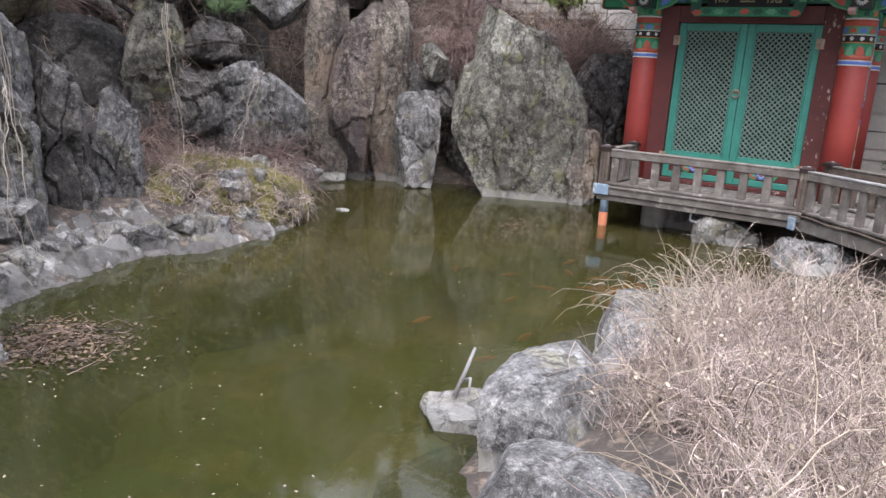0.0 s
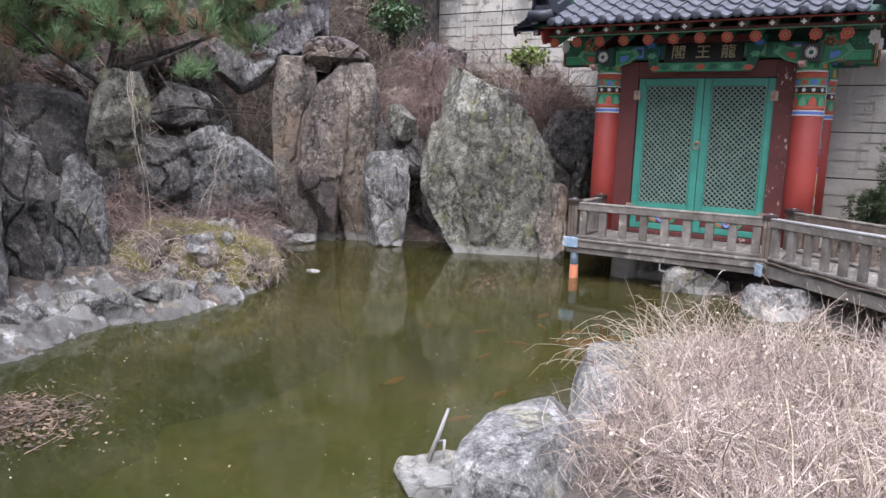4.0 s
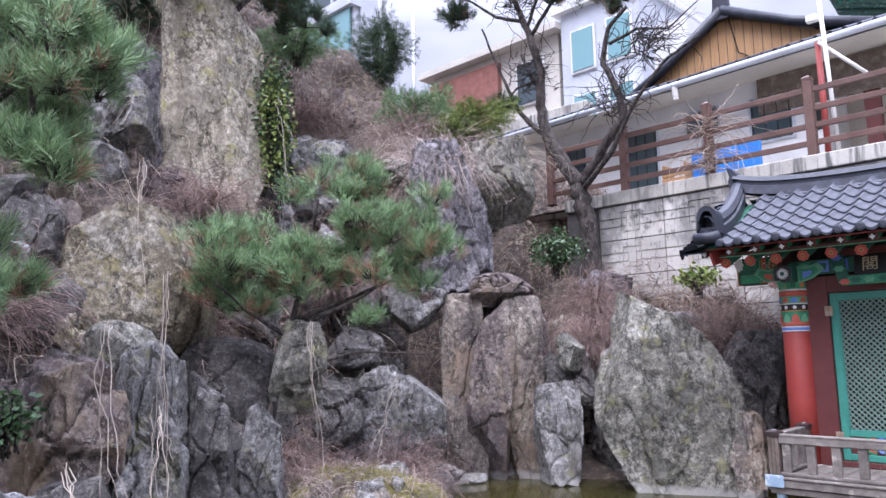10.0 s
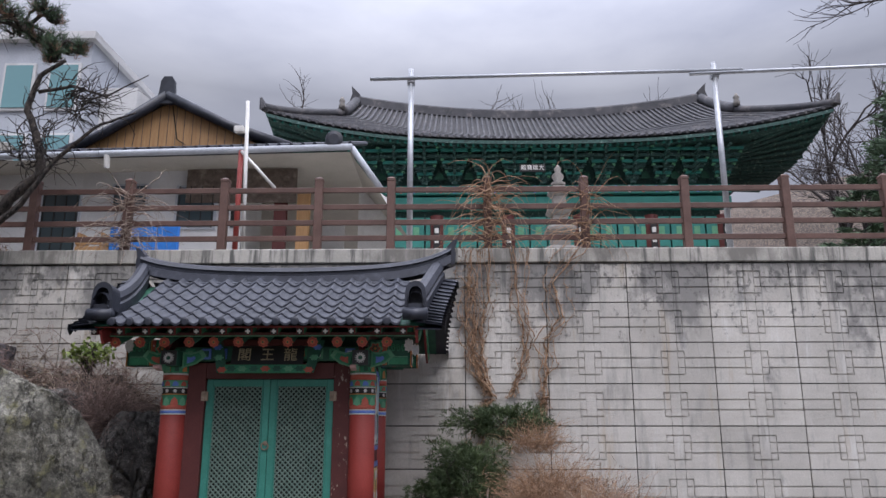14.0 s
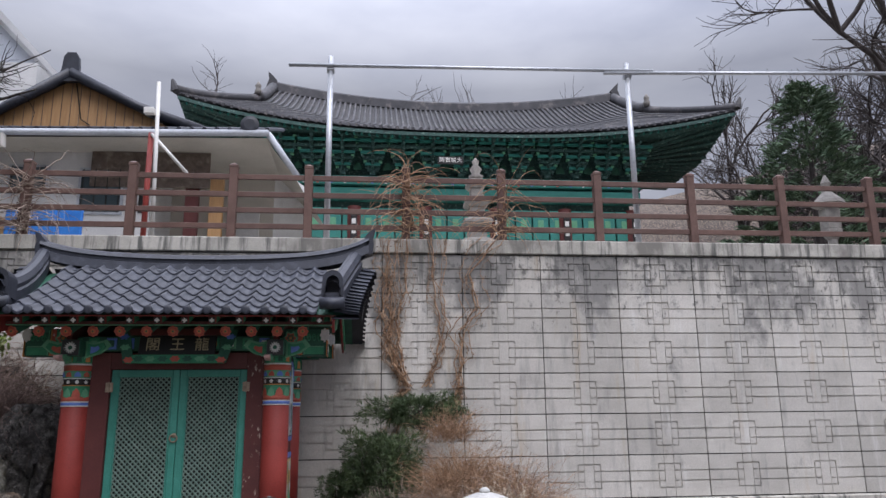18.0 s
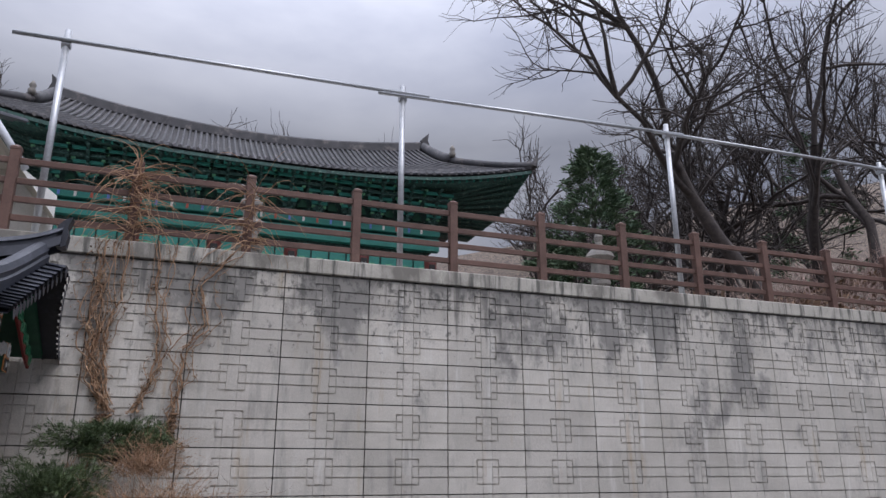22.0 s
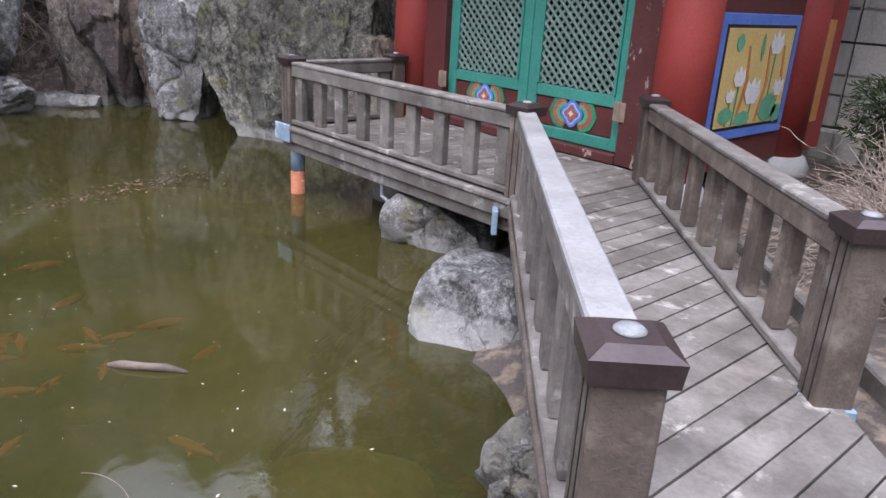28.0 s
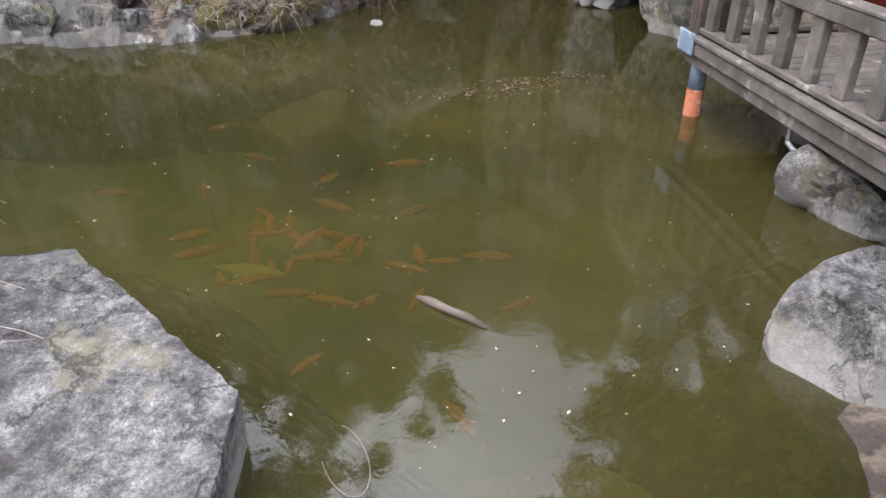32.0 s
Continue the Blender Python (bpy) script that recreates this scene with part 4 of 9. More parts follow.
def door_leaf(x0, x1, hinge):
    leaf = boxpart("door_leaf", (x0, 0.02, 0.566), (x0 + 0.085, 0.065, 2.549), M_teal, shrine, "teal lattice door leaf, shut")
    boxpart("stile", (x1 - 0.085, 0.02, 0.566), (x1, 0.065, 2.549), M_teal, leaf)
    for za, zb in ((0.566, 0.645), (0.845, 0.925), (2.455, 2.549)):
        boxpart("rail", (x0 + 0.086, 0.022, za), (x1 - 0.086, 0.063, zb), M_teal, leaf)
    for xa, xb in ((x0 + 0.086, x0 + 0.104), (x1 - 0.104, x1 - 0.086)):
        boxpart("bead", (xa, 0.012, 0.926), (xb, 0.05, 2.454), M_teal, leaf, c=0.003)
    boxpart("bottom_panel", (x0 + 0.086, 0.035, 0.646), (x1 - 0.086, 0.055, 0.844), M_maroon, leaf)
    flower(leaf, ((x0 + x1) / 2, 0.030, 0.760), (1, 0, 0), (0, 0, 1), 1.2)
    lo, hi, zl, zh = x0 + 0.105, x1 - 0.105, 0.927, 2.453
    step = 0.0665
    for sgn in (1, -1):
        k0 = math.floor((zl - (hi - lo)) / step) - 1
        for k in range(k0, int((zh + hi - lo) / step) + 2):
            c = k * step
            pts = []
            xa, xb = lo, hi
            za, zb = (c + (xa - lo), c + (xb - lo)) if sgn > 0 else (c - (xa - lo), c - (xb - lo))
            # clip to the opening
            t0, t1 = 0.0, 1.0
            for lim, s in ((zl, 1), (zh, -1)):
                fa, fb = s * (za - lim), s * (zb - lim)
                if fa < 0 and fb < 0:
                    t0, t1 = 1, 0
                elif fa < 0:
                    t0 = max(t0, fa / (fa - fb))
                elif fb < 0:
                    t1 = min(t1, fa / (fa - fb))
            if t1 - t0 < 0.02:
                continue
            p = Vector((lo + (hi - lo) * t0, 0.032 + 0.006 * sgn, za + (zb - za) * t0))
            q = Vector((lo + (hi - lo) * t1, 0.032 + 0.006 * sgn, za + (zb - za) * t1))
            d = q - p
            m = Matrix.Translation((p + q) / 2) @ Euler((0, -math.atan2(d.z, d.x), 0)).to_matrix().to_4x4()
            link("lattice_bar", G().box((-d.length / 2, -0.006, -0.0085), (d.length / 2, 0.006, 0.0085), 0.001, m), M_lattice, leaf)
    for z in (2.33, 0.84):
        hx = x0 if hinge < 0 else x1
        hg = boxpart("hinge", (hx - 0.045, -0.045, z - 0.06), (hx + 0.045, -0.036, z + 0.06), M_brass, leaf, "corroded brass butterfly hinge")
        link("hinge_pin", G().tube([(hx, -0.045, z - 0.065), (hx, -0.045, z + 0.065)], 0.009, 8), M_brass, hg)
    return leaf


left_leaf = door_leaf(-0.930, -0.093, -1)
right_leaf = door_leaf(-0.087, 0.750, 1)
ring_pts = [(-0.12 + 0.045 * math.cos(a), 0.0, 1.70 + 0.045 * math.sin(a)) for a in np.linspace(0, 2 * math.pi, 19)]
handle = link("door_handle", G().tube(ring_pts, 0.009, 8, False), M_brass, left_leaf, "round brass ring pull", True)
link("handle_plate", G().lathe([(0.03, -0.01), (0.03, 0.0), (0.015, 0.01)], (0, 0, 0), 14), M_brass, handle, m=pose(-0.12, 0.015, 1.735, 90, 0, 0))
# beams under the eave
boxpart("tie_beam", (-1.75, -0.10, 2.78), (1.55, 0.10, 2.96), M_dgreen, shrine, "dark green painted tie beam")
boxpart("tie_beam", (-1.75, 1.36, 2.78), (1.55, 1.54, 2.96), M_dgreen, shrine)
for x in np.arange(-1.62, 1.5, 0.21):
    boxpart("beam_ornament", (x, -0.112, 2.80), (x + 0.13, -0.10, 2.94), random.choice((M_green, M_coral, M_pgreen, M_blue, M_green)), shrine, c=0.012)
    boxpart("beam_ornament", (x + 0.03, -0.120, 2.83), (x + 0.10, -0.112, 2.91), random.choice((M_white, M_orange, M_dgreen, M_pgreen)), shrine, c=0.02)
for sx, xx in ((1, 1.02), (-1, -1.30)):
    boxpart("side_beam", (xx + 0.0, 0.10, 2.78), (xx + 0.20, 1.36, 2.94), M_dgreen, shrine)
# brackets on the front columns
for cx, cy in cols[:2]:
    br = boxpart("bracket", (cx - 0.11, -0.33, 2.70), (cx + 0.11, 0.10, 2.90), M_dgreen, shrine, "carved bracket with a white flower block")
    boxpart("bracket_square", (cx - 0.10, -0.332, 2.705), (cx + 0.10, -0.329, 2.895), M_black, br, c=0.001)
    link("bracket_face", G().slab([(0.06 * (1 + 0.22 * math.cos(14 * q)) * math.cos(q), 0.06 * (1 + 0.22 * math.cos(14 * q)) * math.sin(q)) for q in np.linspace(0, 2 * math.pi, 85)[:-1]], (1, 0, 0), (0, 0, 1), (cx, -0.334, 2.80), 0.006), M_white, br)
    link("bracket_heart", G().slab([(0.026 * math.cos(q), 0.026 * math.sin(q)) for q in np.linspace(0, 2 * math.pi, 17)[:-1]], (1, 0, 0), (0, 0, 1), (cx, -0.34, 2.80), 0.006), M_dgreen, br)
    tongue = [(0.0, 0.0), (0.12, 0.05), (0.27, 0.03), (0.36, 0.07), (0.30, 0.11), (0.14, 0.13), (0.0, 0.12)]
    link("bracket_tongue", G().slab(tongue, (0, -1, 0), (0, 0, 1), (cx - 0.03, -0.10, 2.60), 0.06), M_pgreen, br)
    link("bracket_tip", G().slab([(0.30, 0.03), (0.44, 0.055), (0.46, 0.085), (0.36, 0.105)], (0, -1, 0), (0, 0, 1), (cx - 0.034, -0.10, 2.60), 0.068), M_pink, br)
    for s in (-1, 1):
        wing = [(0.10, 0.0), (0.30, 0.06), (0.42, 0.16), (0.36, 0.24), (0.22, 0.20), (0.10, 0.22)]
        link("bracket_wing", G().slab([(s * a, b) for a, b in wing], (1, 0, 0), (0, 0, 1), (cx, -0.125, 2.68), 0.02), M_pgreen, br)
        link("bracket_wing", G().slab([(s * (0.14 + 0.7 * (a - 0.1)), 0.03 + 0.7 * b) for a, b in wing], (1, 0, 0), (0, 0, 1), (cx, -0.146, 2.68), 0.02), M_green, br)
        link("wing_mark", G().slab([(s * (0.18 + 0.35 * (a - 0.1)), 0.06 + 0.4 * b) for a, b in wing], (1, 0, 0), (0, 0, 1), (cx, -0.166, 2.68), 0.006), (M_coral, M_blue)[s > 0], br)
# rafters with painted ends


def rosette(rad, lobes=8, amp=0.10, n=48, squash=1.0):
    return [(rad * (1 + amp * math.cos(lobes * q)) * math.cos(q), squash * rad * (1 + amp * math.cos(lobes * q)) * math.sin(q)) for q in np.linspace(0, 2 * math.pi, n + 1)[:-1]]


un, vn = Vector((1, 0, 0)), Vector((0, -0.36, 0.93)).normalized()
for k in range(12):
    x = 1.49 - 0.31 * k
    raf = link("rafter", G().tube([(x, 0.5, 3.395), (x, -0.58, 2.975)], 0.062, 14), M_dgreen, shrine, "", True)
    o = Vector((x, -0.582, 2.972))
    for i, (rad, mt) in enumerate(((0.064, M_coral), (0.047, M_barge), (0.040, M_coral), (0.022, M_orange), (0.012, M_dgreen))):
        link("rafter_flower", G().slab(rosette(rad), un, vn, o - Vector((0, 0.003 * i, 0)), 0.004), mt, raf)
for k in range(13):
    x = 1.71 - 0.315 * k
    m = pose(x, -0.85, 3.075, 20, 0, 0)
    fly = link("flying_rafter", G().box((-0.042, 0, -0.042), (0.042, 1.0, 0.042), 0.004, m), M_barge, shrine)
    link("rafter_mark", G().box((-0.044, 0.05, -0.0445), (0.044, 0.22, 0.03), 0.002, m), M_green, fly)
    link("rafter_end", G().box((-0.037, -0.006, -0.037), (0.037, 0.0, 0.037), 0.002, m), M_black, fly)
    fl = G().slab(rosette(0.024, 4, 0.28), (1, 0, 0), (0, 0, 1), (0, -0.007, 0), 0.004)
    fl.v = [tuple(m @ Vector(p)) for p in fl.v]
    link("white_flower", fl, M_white, fly)
boxpart("eave_board", (-2.05, -0.90, 3.115), (1.90, -0.86, 3.14), M_barge, shrine, "red eave board under the tiles")
boxpart("eave_board", (-2.05, -0.66, 3.045), (1.90, -0.62, 3.085), M_maroon, shrine)
boxpart("eave_line", (-2.05, -0.668, 3.035), (1.90, -0.63, 3.045), M_pgreen, shrine, c=0.002)
soffit = G().add([(-2.1, -0.93, 3.125), (2.02, -0.93, 3.125), (2.02, 0.72, 3.72), (-2.1, 0.72, 3.72), (2.02, 2.3, 3.09), (-2.1, 2.3, 3.09)], [(0, 1, 2, 3), (3, 2, 4, 5)])
soffit.add([(-2.1, -0.93, 3.135), (2.02, -0.93, 3.135), (2.02, 0.72, 3.92), (-2.1, 0.72, 3.92), (2.02, 2.3, 3.13), (-2.1, 2.3, 3.13)], [(3, 2, 1, 0), (5, 4, 2, 3)])
link("roof_board", soffit, M_dgreen, shrine, "dark green boarded eave soffit")
# name board
m_sign = pose(CX, -0.17, 2.80, -14, 0, 0)
sign = link("name_board", G().box((-0.47, -0.015, -0.095), (0.47, 0.015, 0.17), 0.004, m_sign), M_black, shrine, "black name board with three gilt characters")
boards = [([(-0.60, -0.20), (0.60, -0.20), (0.52, -0.095), (-0.52, -0.095)], M_green), ([(-0.62, -0.20), (-0.52, -0.10), (-0.60, 0.24), (-0.74, 0.24)], M_dgreen), ([(0.62, -0.20), (0.52, -0.10), (0.60, 0.24), (0.74, 0.24)][::-1], M_dgreen), ([(-0.60, 0.17), (0.60, 0.17), (0.66, 0.25), (-0.66, 0.25)], M_maroon)]
for shape, mt in boards:
    fr = link("sign_frame", G().slab([m for m in shape], (1, 0, 0), (0, 0, 1), (0, -0.018, 0), 0.03), mt, sign)
    fr.data.transform(m_sign)
for x, z, mt in ((-0.56, -0.165, M_coral), (0.56, -0.165, M_coral), (0.0, -0.15, M_coral), (-0.30, -0.15, M_pgreen), (0.30, -0.15, M_pgreen), (-0.15, -0.15, M_dgreen), (0.15, -0.15, M_dgreen), (-0.44, -0.15, M_dgreen), (0.44, -0.15, M_dgreen), (-0.62, 0.0, M_pgreen), (0.62, 0.0, M_pgreen), (-0.65, 0.14, M_blue), (0.65, 0.14, M_blue)):
    g = G().slab([(x + 0.055 * (1 + 0.2 * math.cos(6 * q)) * math.cos(q), z + 0.036 * (1 + 0.2 * math.cos(6 * q)) * math.sin(q)) for q in np.linspace(0, 2 * math.pi, 25)[:-1]], (1, 0, 0), (0, 0, 1), (0, -0.05, 0), 0.006)
    link("frame_flower", g, mt, sign).data.transform(m_sign)


def letters(text, size, m, mat, parent, name="character", depth=0.004):
    """Words in the built-in font, as a mesh of their own."""
    cu = bpy.data.curves.new(name, "FONT")
    cu.body, cu.size, cu.align_x, cu.align_y, cu.extrude = text, size, "CENTER", "CENTER", depth
    tmp = bpy.data.objects.new(name, cu)
    scene.collection.objects.link(tmp)
    me = bpy.data.meshes.new_from_object(tmp.evaluated_get(bpy.context.evaluated_depsgraph_get()))
    bpy.data.objects.remove(tmp)
    me.transform(m)
    me.materials.clear()
    return link(name, me, mat, parent)


for ch, x in (("閣", -0.30), ("王", 0.0), ("龍", 0.30)):
    letters(ch, 0.185, m_sign @ pose(x, -0.018, 0.04, 90, 0, 0), M_gold, sign)

# painted side panels, right and left
for sx, px in ((1, 1.14), (-1, -1.345)):
    out = 1 if sx > 0 else -1
    o = px + out * 0.05
    side = boxpart("side_panel", (px - 0.05, 0.14, 0.50), (px + 0.05, 1.32, 2.80), M_maroon, shrine, "maroon side wall with framed paintings")
    for za, zb, field in ((1.62, 2.72, M_sky), (0.70, 1.47, M_yellow)):
        pic = boxpart("blue_frame", (o, 0.20, za), (o + out * 0.02, 1.24, zb), M_blue, side, "blue-framed painting")
        boxpart("black_line", (o + out * 0.02, 0.265, za + 0.065), (o + out * 0.023, 1.175, zb - 0.065), M_black, pic, c=0.001)
        boxpart("painted_field", (o + out * 0.023, 0.285, za + 0.085), (o + out * 0.027, 1.155, zb - 0.085), field, pic, c=0.001)
        if field is M_sky:
            for yy, hh in ((0.285, 0.14), (0.345, 0.07), (1.155, 0.14), (1.095, 0.07)):
                sg_ = 1 if yy < 0.7 else -1
                boxpart("arch_step", (o + out * 0.026, yy, zb - 0.085 - hh), (o + out * 0.032, yy + sg_ * 0.06, zb - 0.06), M_blue, pic, c=0.002)
        if sx < 0:
            continue
        e = o + 0.028

        def blob(name, cy, cz, pts, mt, lift=0.0, pic=pic, e=e):
            link(name, G().slab([(a, b) for a, b in pts], (0, 1, 0), (0, 0, 1), (e + lift, cy, cz), 0.003), mt, pic)

        def oval(a, b, n=20, wob=0.0, ph=0.0):
            return [(a * (1 + wob * math.cos(5 * q + ph)) * math.cos(q), b * (1 + wob * math.cos(4 * q + ph)) * math.sin(q)) for q in np.linspace(0, 2 * math.pi, n + 1)[:-1]]

        if field is M_yellow:
            for cy, cz, a in ((0.50, 1.08, 0.07), (0.70, 0.98, 0.10), (0.92, 1.28, 0.085), (1.05, 1.0, 0.07), (0.42, 0.97, 0.05)):
                blob("lotus_flower", cy, cz, [(-a, 0.0), (-0.8 * a, 0.9 * a), (-0.35 * a, 0.55 * a), (0, 1.15 * a), (0.35 * a, 0.55 * a), (0.8 * a, 0.9 * a), (a, 0), (0.55 * a, -0.6 * a), (-0.55 * a, -0.6 * a)], M_white, 0.004)
                blob("lotus_stem", cy, 0.79, [(-0.008, 0), (0.008, 0), (0.02, cz - 0.82), (0.004, cz - 0.82)], M_green)
            for cy, cz, a, b in ((0.40, 0.86, 0.09, 0.05), (0.62, 0.83, 0.10, 0.045), (0.95, 0.88, 0.12, 0.09), (1.08, 0.84, 0.07, 0.06), (0.44, 1.30, 0.045, 0.05), (0.74, 1.27, 0.02, 0.08)):
                blob("lotus_leaf", cy, cz, oval(a, b, 18, 0.08, cy), M_pgreen, 0.002)
            for cy in (0.53, 0.80, 1.0):
                blob("orange_stem", cy, 0.80, [(-0.012, 0), (0.012, 0), (0.09, 0.25), (0.05, 0.48), (0.03, 0.48), (0.055, 0.26)], M_orange, 0.001)
        else:
            blob("halo", 0.72, 2.50, oval(0.15, 0.185, 24), M_dgreen)
            blob("draped_shape", 0.70, 1.72, [(-0.16, 0.0), (0.0, -0.02), (0.10, 0.02), (0.24, 0.06), (0.22, 0.30), (0.13, 0.52), (0.09, 0.66), (0.04, 0.78), (-0.02, 0.78), (-0.08, 0.62), (-0.15, 0.48), (-0.24, 0.30), (-0.20, 0.14)], M_white, 0.004)
            blob("plain_oval", 0.715, 2.46, oval(0.045, 0.07), M_orange, 0.006)
            for cy, cz, a, b in ((0.42, 1.98, 0.06, 0.12), (0.99, 1.98, 0.07, 0.16), (0.94, 1.80, 0.08, 0.07), (0.50, 1.79, 0.06, 0.06)):
                blob("rock_mark", cy, cz, oval(a, b, 16, 0.22, cy * 9), M_dgreen, 0.002)
            for k in range(7):
                blob("fold_line", 0.56 + 0.045 * k, 1.80 + 0.02 * (k % 3), [(0, 0), (0.012, 0), (0.02, 0.30), (0.012, 0.30)], M_cladding, 0.008)
# narrow painted slips behind the rear column
for za, zb, mt in ((1.62, 2.62, M_sky), (0.72, 1.45, M_orange)):
    boxpart("narrow_panel", (1.19, 1.71, za), (1.205, 1.84, zb), mt, shrine)
boxpart("rear_board", (1.06, 1.585, 0.5), (1.19, 2.02, 2.85), M_red, shrine)
# spandrel boards over the side painting
link("spandrel", G().slab([(0.14, 2.80), (1.30, 2.80), (1.30, 2.60), (1.18, 2.66), (1.0, 2.76), (0.72, 2.80), (0.44, 2.76), (0.26, 2.66), (0.14, 2.60)], (0, 1, 0), (0, 0, 1), (1.215, 0, 0), 0.012), M_green, shrine)
# purlin ends at the gables
for xs in (1, -1):
    for cy, zc in ((0.0, 2.885), (0.72, 3.36), (1.45, 2.97)):
        tip = 1.75 if xs > 0 else -1.96
        root = 1.20 if xs > 0 else -1.42
        yf = cy - 0.12
        pe = boxpart("purlin_end", (root, yf, zc - 0.17), (tip, cy + 0.12, zc + 0.17), M_dgreen, shrine, "carved green purlin end with a white flower cap", c=0.012)

        def slip(name, u0, u1, w0, w1, mt, lift=0.004):
            """A painted strip on the front face; u from the tip inwards, w upwards, in metres."""
            boxpart(name, (tip - xs * u0, yf - lift, zc + w0), (tip - xs * u1, yf + 0.002, zc + w1), mt, pe, c=0.002)

        slip("green_field", 0.03, 0.28, -0.155, -0.065, M_green)
        slip("green_field", 0.03, 0.28, -0.045, 0.155, M_dgreen, 0.005)
        slip("pale_line", 0.03, 0.28, -0.060, -0.050, M_pgreen)
        slip("pale_line", 0.275, 0.285, -0.165, 0.165, M_pgreen, 0.007)
        slip("orange_line", 0.30, 0.315, -0.165, 0.165, M_orange, 0.006)
        slip("red_stripe", 0.315, 0.365, -0.165, 0.165, M_coral, 0.006)
        slip("green_line", 0.372, 0.39, -0.165, 0.165, M_green, 0.006)
        slip("blue_corner", 0.46, 0.53, -0.165, -0.07, M_blue, 0.006)
        for dz in (-0.09, 0.09):
            link("white_dot", G().slab(rosette(0.010, 6, 0.05, 12), (1, 0, 0), (0, 0, 1), (tip - xs * 0.34, yf - 0.007, zc + dz), 0.003), M_white, pe)
        for q in range(3):
            curl = [(tip - xs * (0.09 + 0.065 * q + 0.026 * math.cos(a) * (1 - a / 14)), yf - 0.006, zc + 0.055 + 0.055 * math.sin(a) * (1 - a / 14)) for a in np.linspace(0, 9, 18)]
            link("scroll", G().tube(curl, 0.006, 5), M_green, pe)
        for rad, mt, lf in ((0.085, M_pgreen, 0.005), (0.062, M_coral, 0.008), (0.04, M_dgreen, 0.011), (0.02, M_orange, 0.014)):
            link("lotus", G().slab(rosette(rad, 6, 0.18), (1, 0, 0), (0, 0, 1), (tip - xs * 0.455, yf - lf, zc + 0.05), 0.003), mt, pe)
        e = tip + (0.002 if xs > 0 else -0.014)
        boxpart("end_board", (e, yf - 0.01, zc - 0.175), (e + 0.012, cy + 0.13, zc + 0.175), M_orange, pe, c=0.003)
        e2 = e + (0.012 if xs > 0 else -0.006)
        boxpart("end_panel", (e2, yf + 0.015, zc - 0.16), (e2 + 0.006, cy + 0.105, zc - 0.02), M_black, pe, c=0.002)
        for dz, rad, sq, mt in ((0.085, 0.10, 0.85, M_white), (-0.09, 0.035, 1.0, M_white), (0.085, 0.045, 0.85, M_cladding)):
            link("cap_flower", G().slab(rosette(rad, 8, 0.12, 40, sq), (0, 1, 0), (0, 0, 1), (e2 + (0.006 if xs > 0 else -0.010) + (0.004 * xs if rad == 0.045 else 0), cy, zc + dz), 0.006), mt, pe)
        mid = yf - 0.012
        link("cap_oval", G().slab(rosette(0.055, 8, 0.14, 40, 1.5), (1, 0, 0), (0, 0, 1), (tip - xs * 0.02, mid, zc + 0.09), 0.012), M_white, pe, "white scroll flower on the purlin end")
        link("cap_heart", G().slab(rosette(0.022, 6, 0.2, 24, 1.5), (1, 0, 0), (0, 0, 1), (tip - xs * 0.02, mid - 0.005, zc + 0.09), 0.005), M_cladding, pe)
    gx0 = 1.10 if xs > 0 else -1.40
    link("gable_board", G().slab([(-0.3, 2.9), (1.75, 2.9), (1.6, 3.2), (0.72, 3.66), (-0.15, 3.2)], (0, 1, 0), (0, 0, 1), (gx0, 0, 0), 0.06), M_maroon, shrine)
    bx = 1.86 if xs > 0 else -1.99
    for ya, yb in ((-0.80, 0.72), (2.20, 0.72)):
        za, zb = 3.06, 3.74
        dy = 0.10 if ya < yb else -0.10
        pts = [(ya, za - 0.13), (ya + 3 * dy, za - 0.05), (yb, zb - 0.24), (yb, zb), (ya + 3 * dy, za + 0.17), (ya - dy, za + 0.02)]
        pts = pts if ya < yb else pts[::-1]
        bb = link("bargeboard", G().slab(pts, (0, 1, 0), (0, 0, 1), (bx, 0, 0), 0.03), M_barge, shrine, "red bargeboard painted with green scrolls")
        e = bx + (0.034 if xs > 0 else -0.004)
        for k in range(11):
            f = (k + 0.5) / 11
            yy, zz = ya + (yb - ya) * f, za - 0.02 + (zb - 0.12 - za) * f
            up = 1 if k % 2 else -1
            curl = [(e, yy + 0.075 * math.cos(a) * (1 - a / 11), zz + up * (0.02 + 0.075 * math.sin(a) * (1 - a / 11))) for a in np.linspace(-0.8, 6.4, 16)]
            link("scroll", G().tube(curl, np.linspace(0.020, 0.008, 16).tolist(), 5), M_green if k % 3 else M_pgreen, bb)
        vine = [(e, ya + (yb - ya) * f, za - 0.02 + (zb - 0.12 - za) * f + 0.035 * math.sin(f * 34)) for f in np.linspace(0, 1, 40)]
        link("vine", G().tube(vine, 0.013, 5), M_green, bb)

# ---- roof tiles ----
EAVE_Y, EAVE_Z, RIDGE_Y, RIDGE_Z = -0.97, 3.135, 0.66, 4.0
TW, TC = 0.222, 7


def slope_at(f):
    """Height and place on the front slope, 0 at the eave, 1 at the ridge; a little hollow."""
    return EAVE_Y + (RIDGE_Y - EAVE_Y) * f, EAVE_Z + (RIDGE_Z - EAVE_Z) * (f - 0.10 * math.sin(math.pi * f) * 0.6)


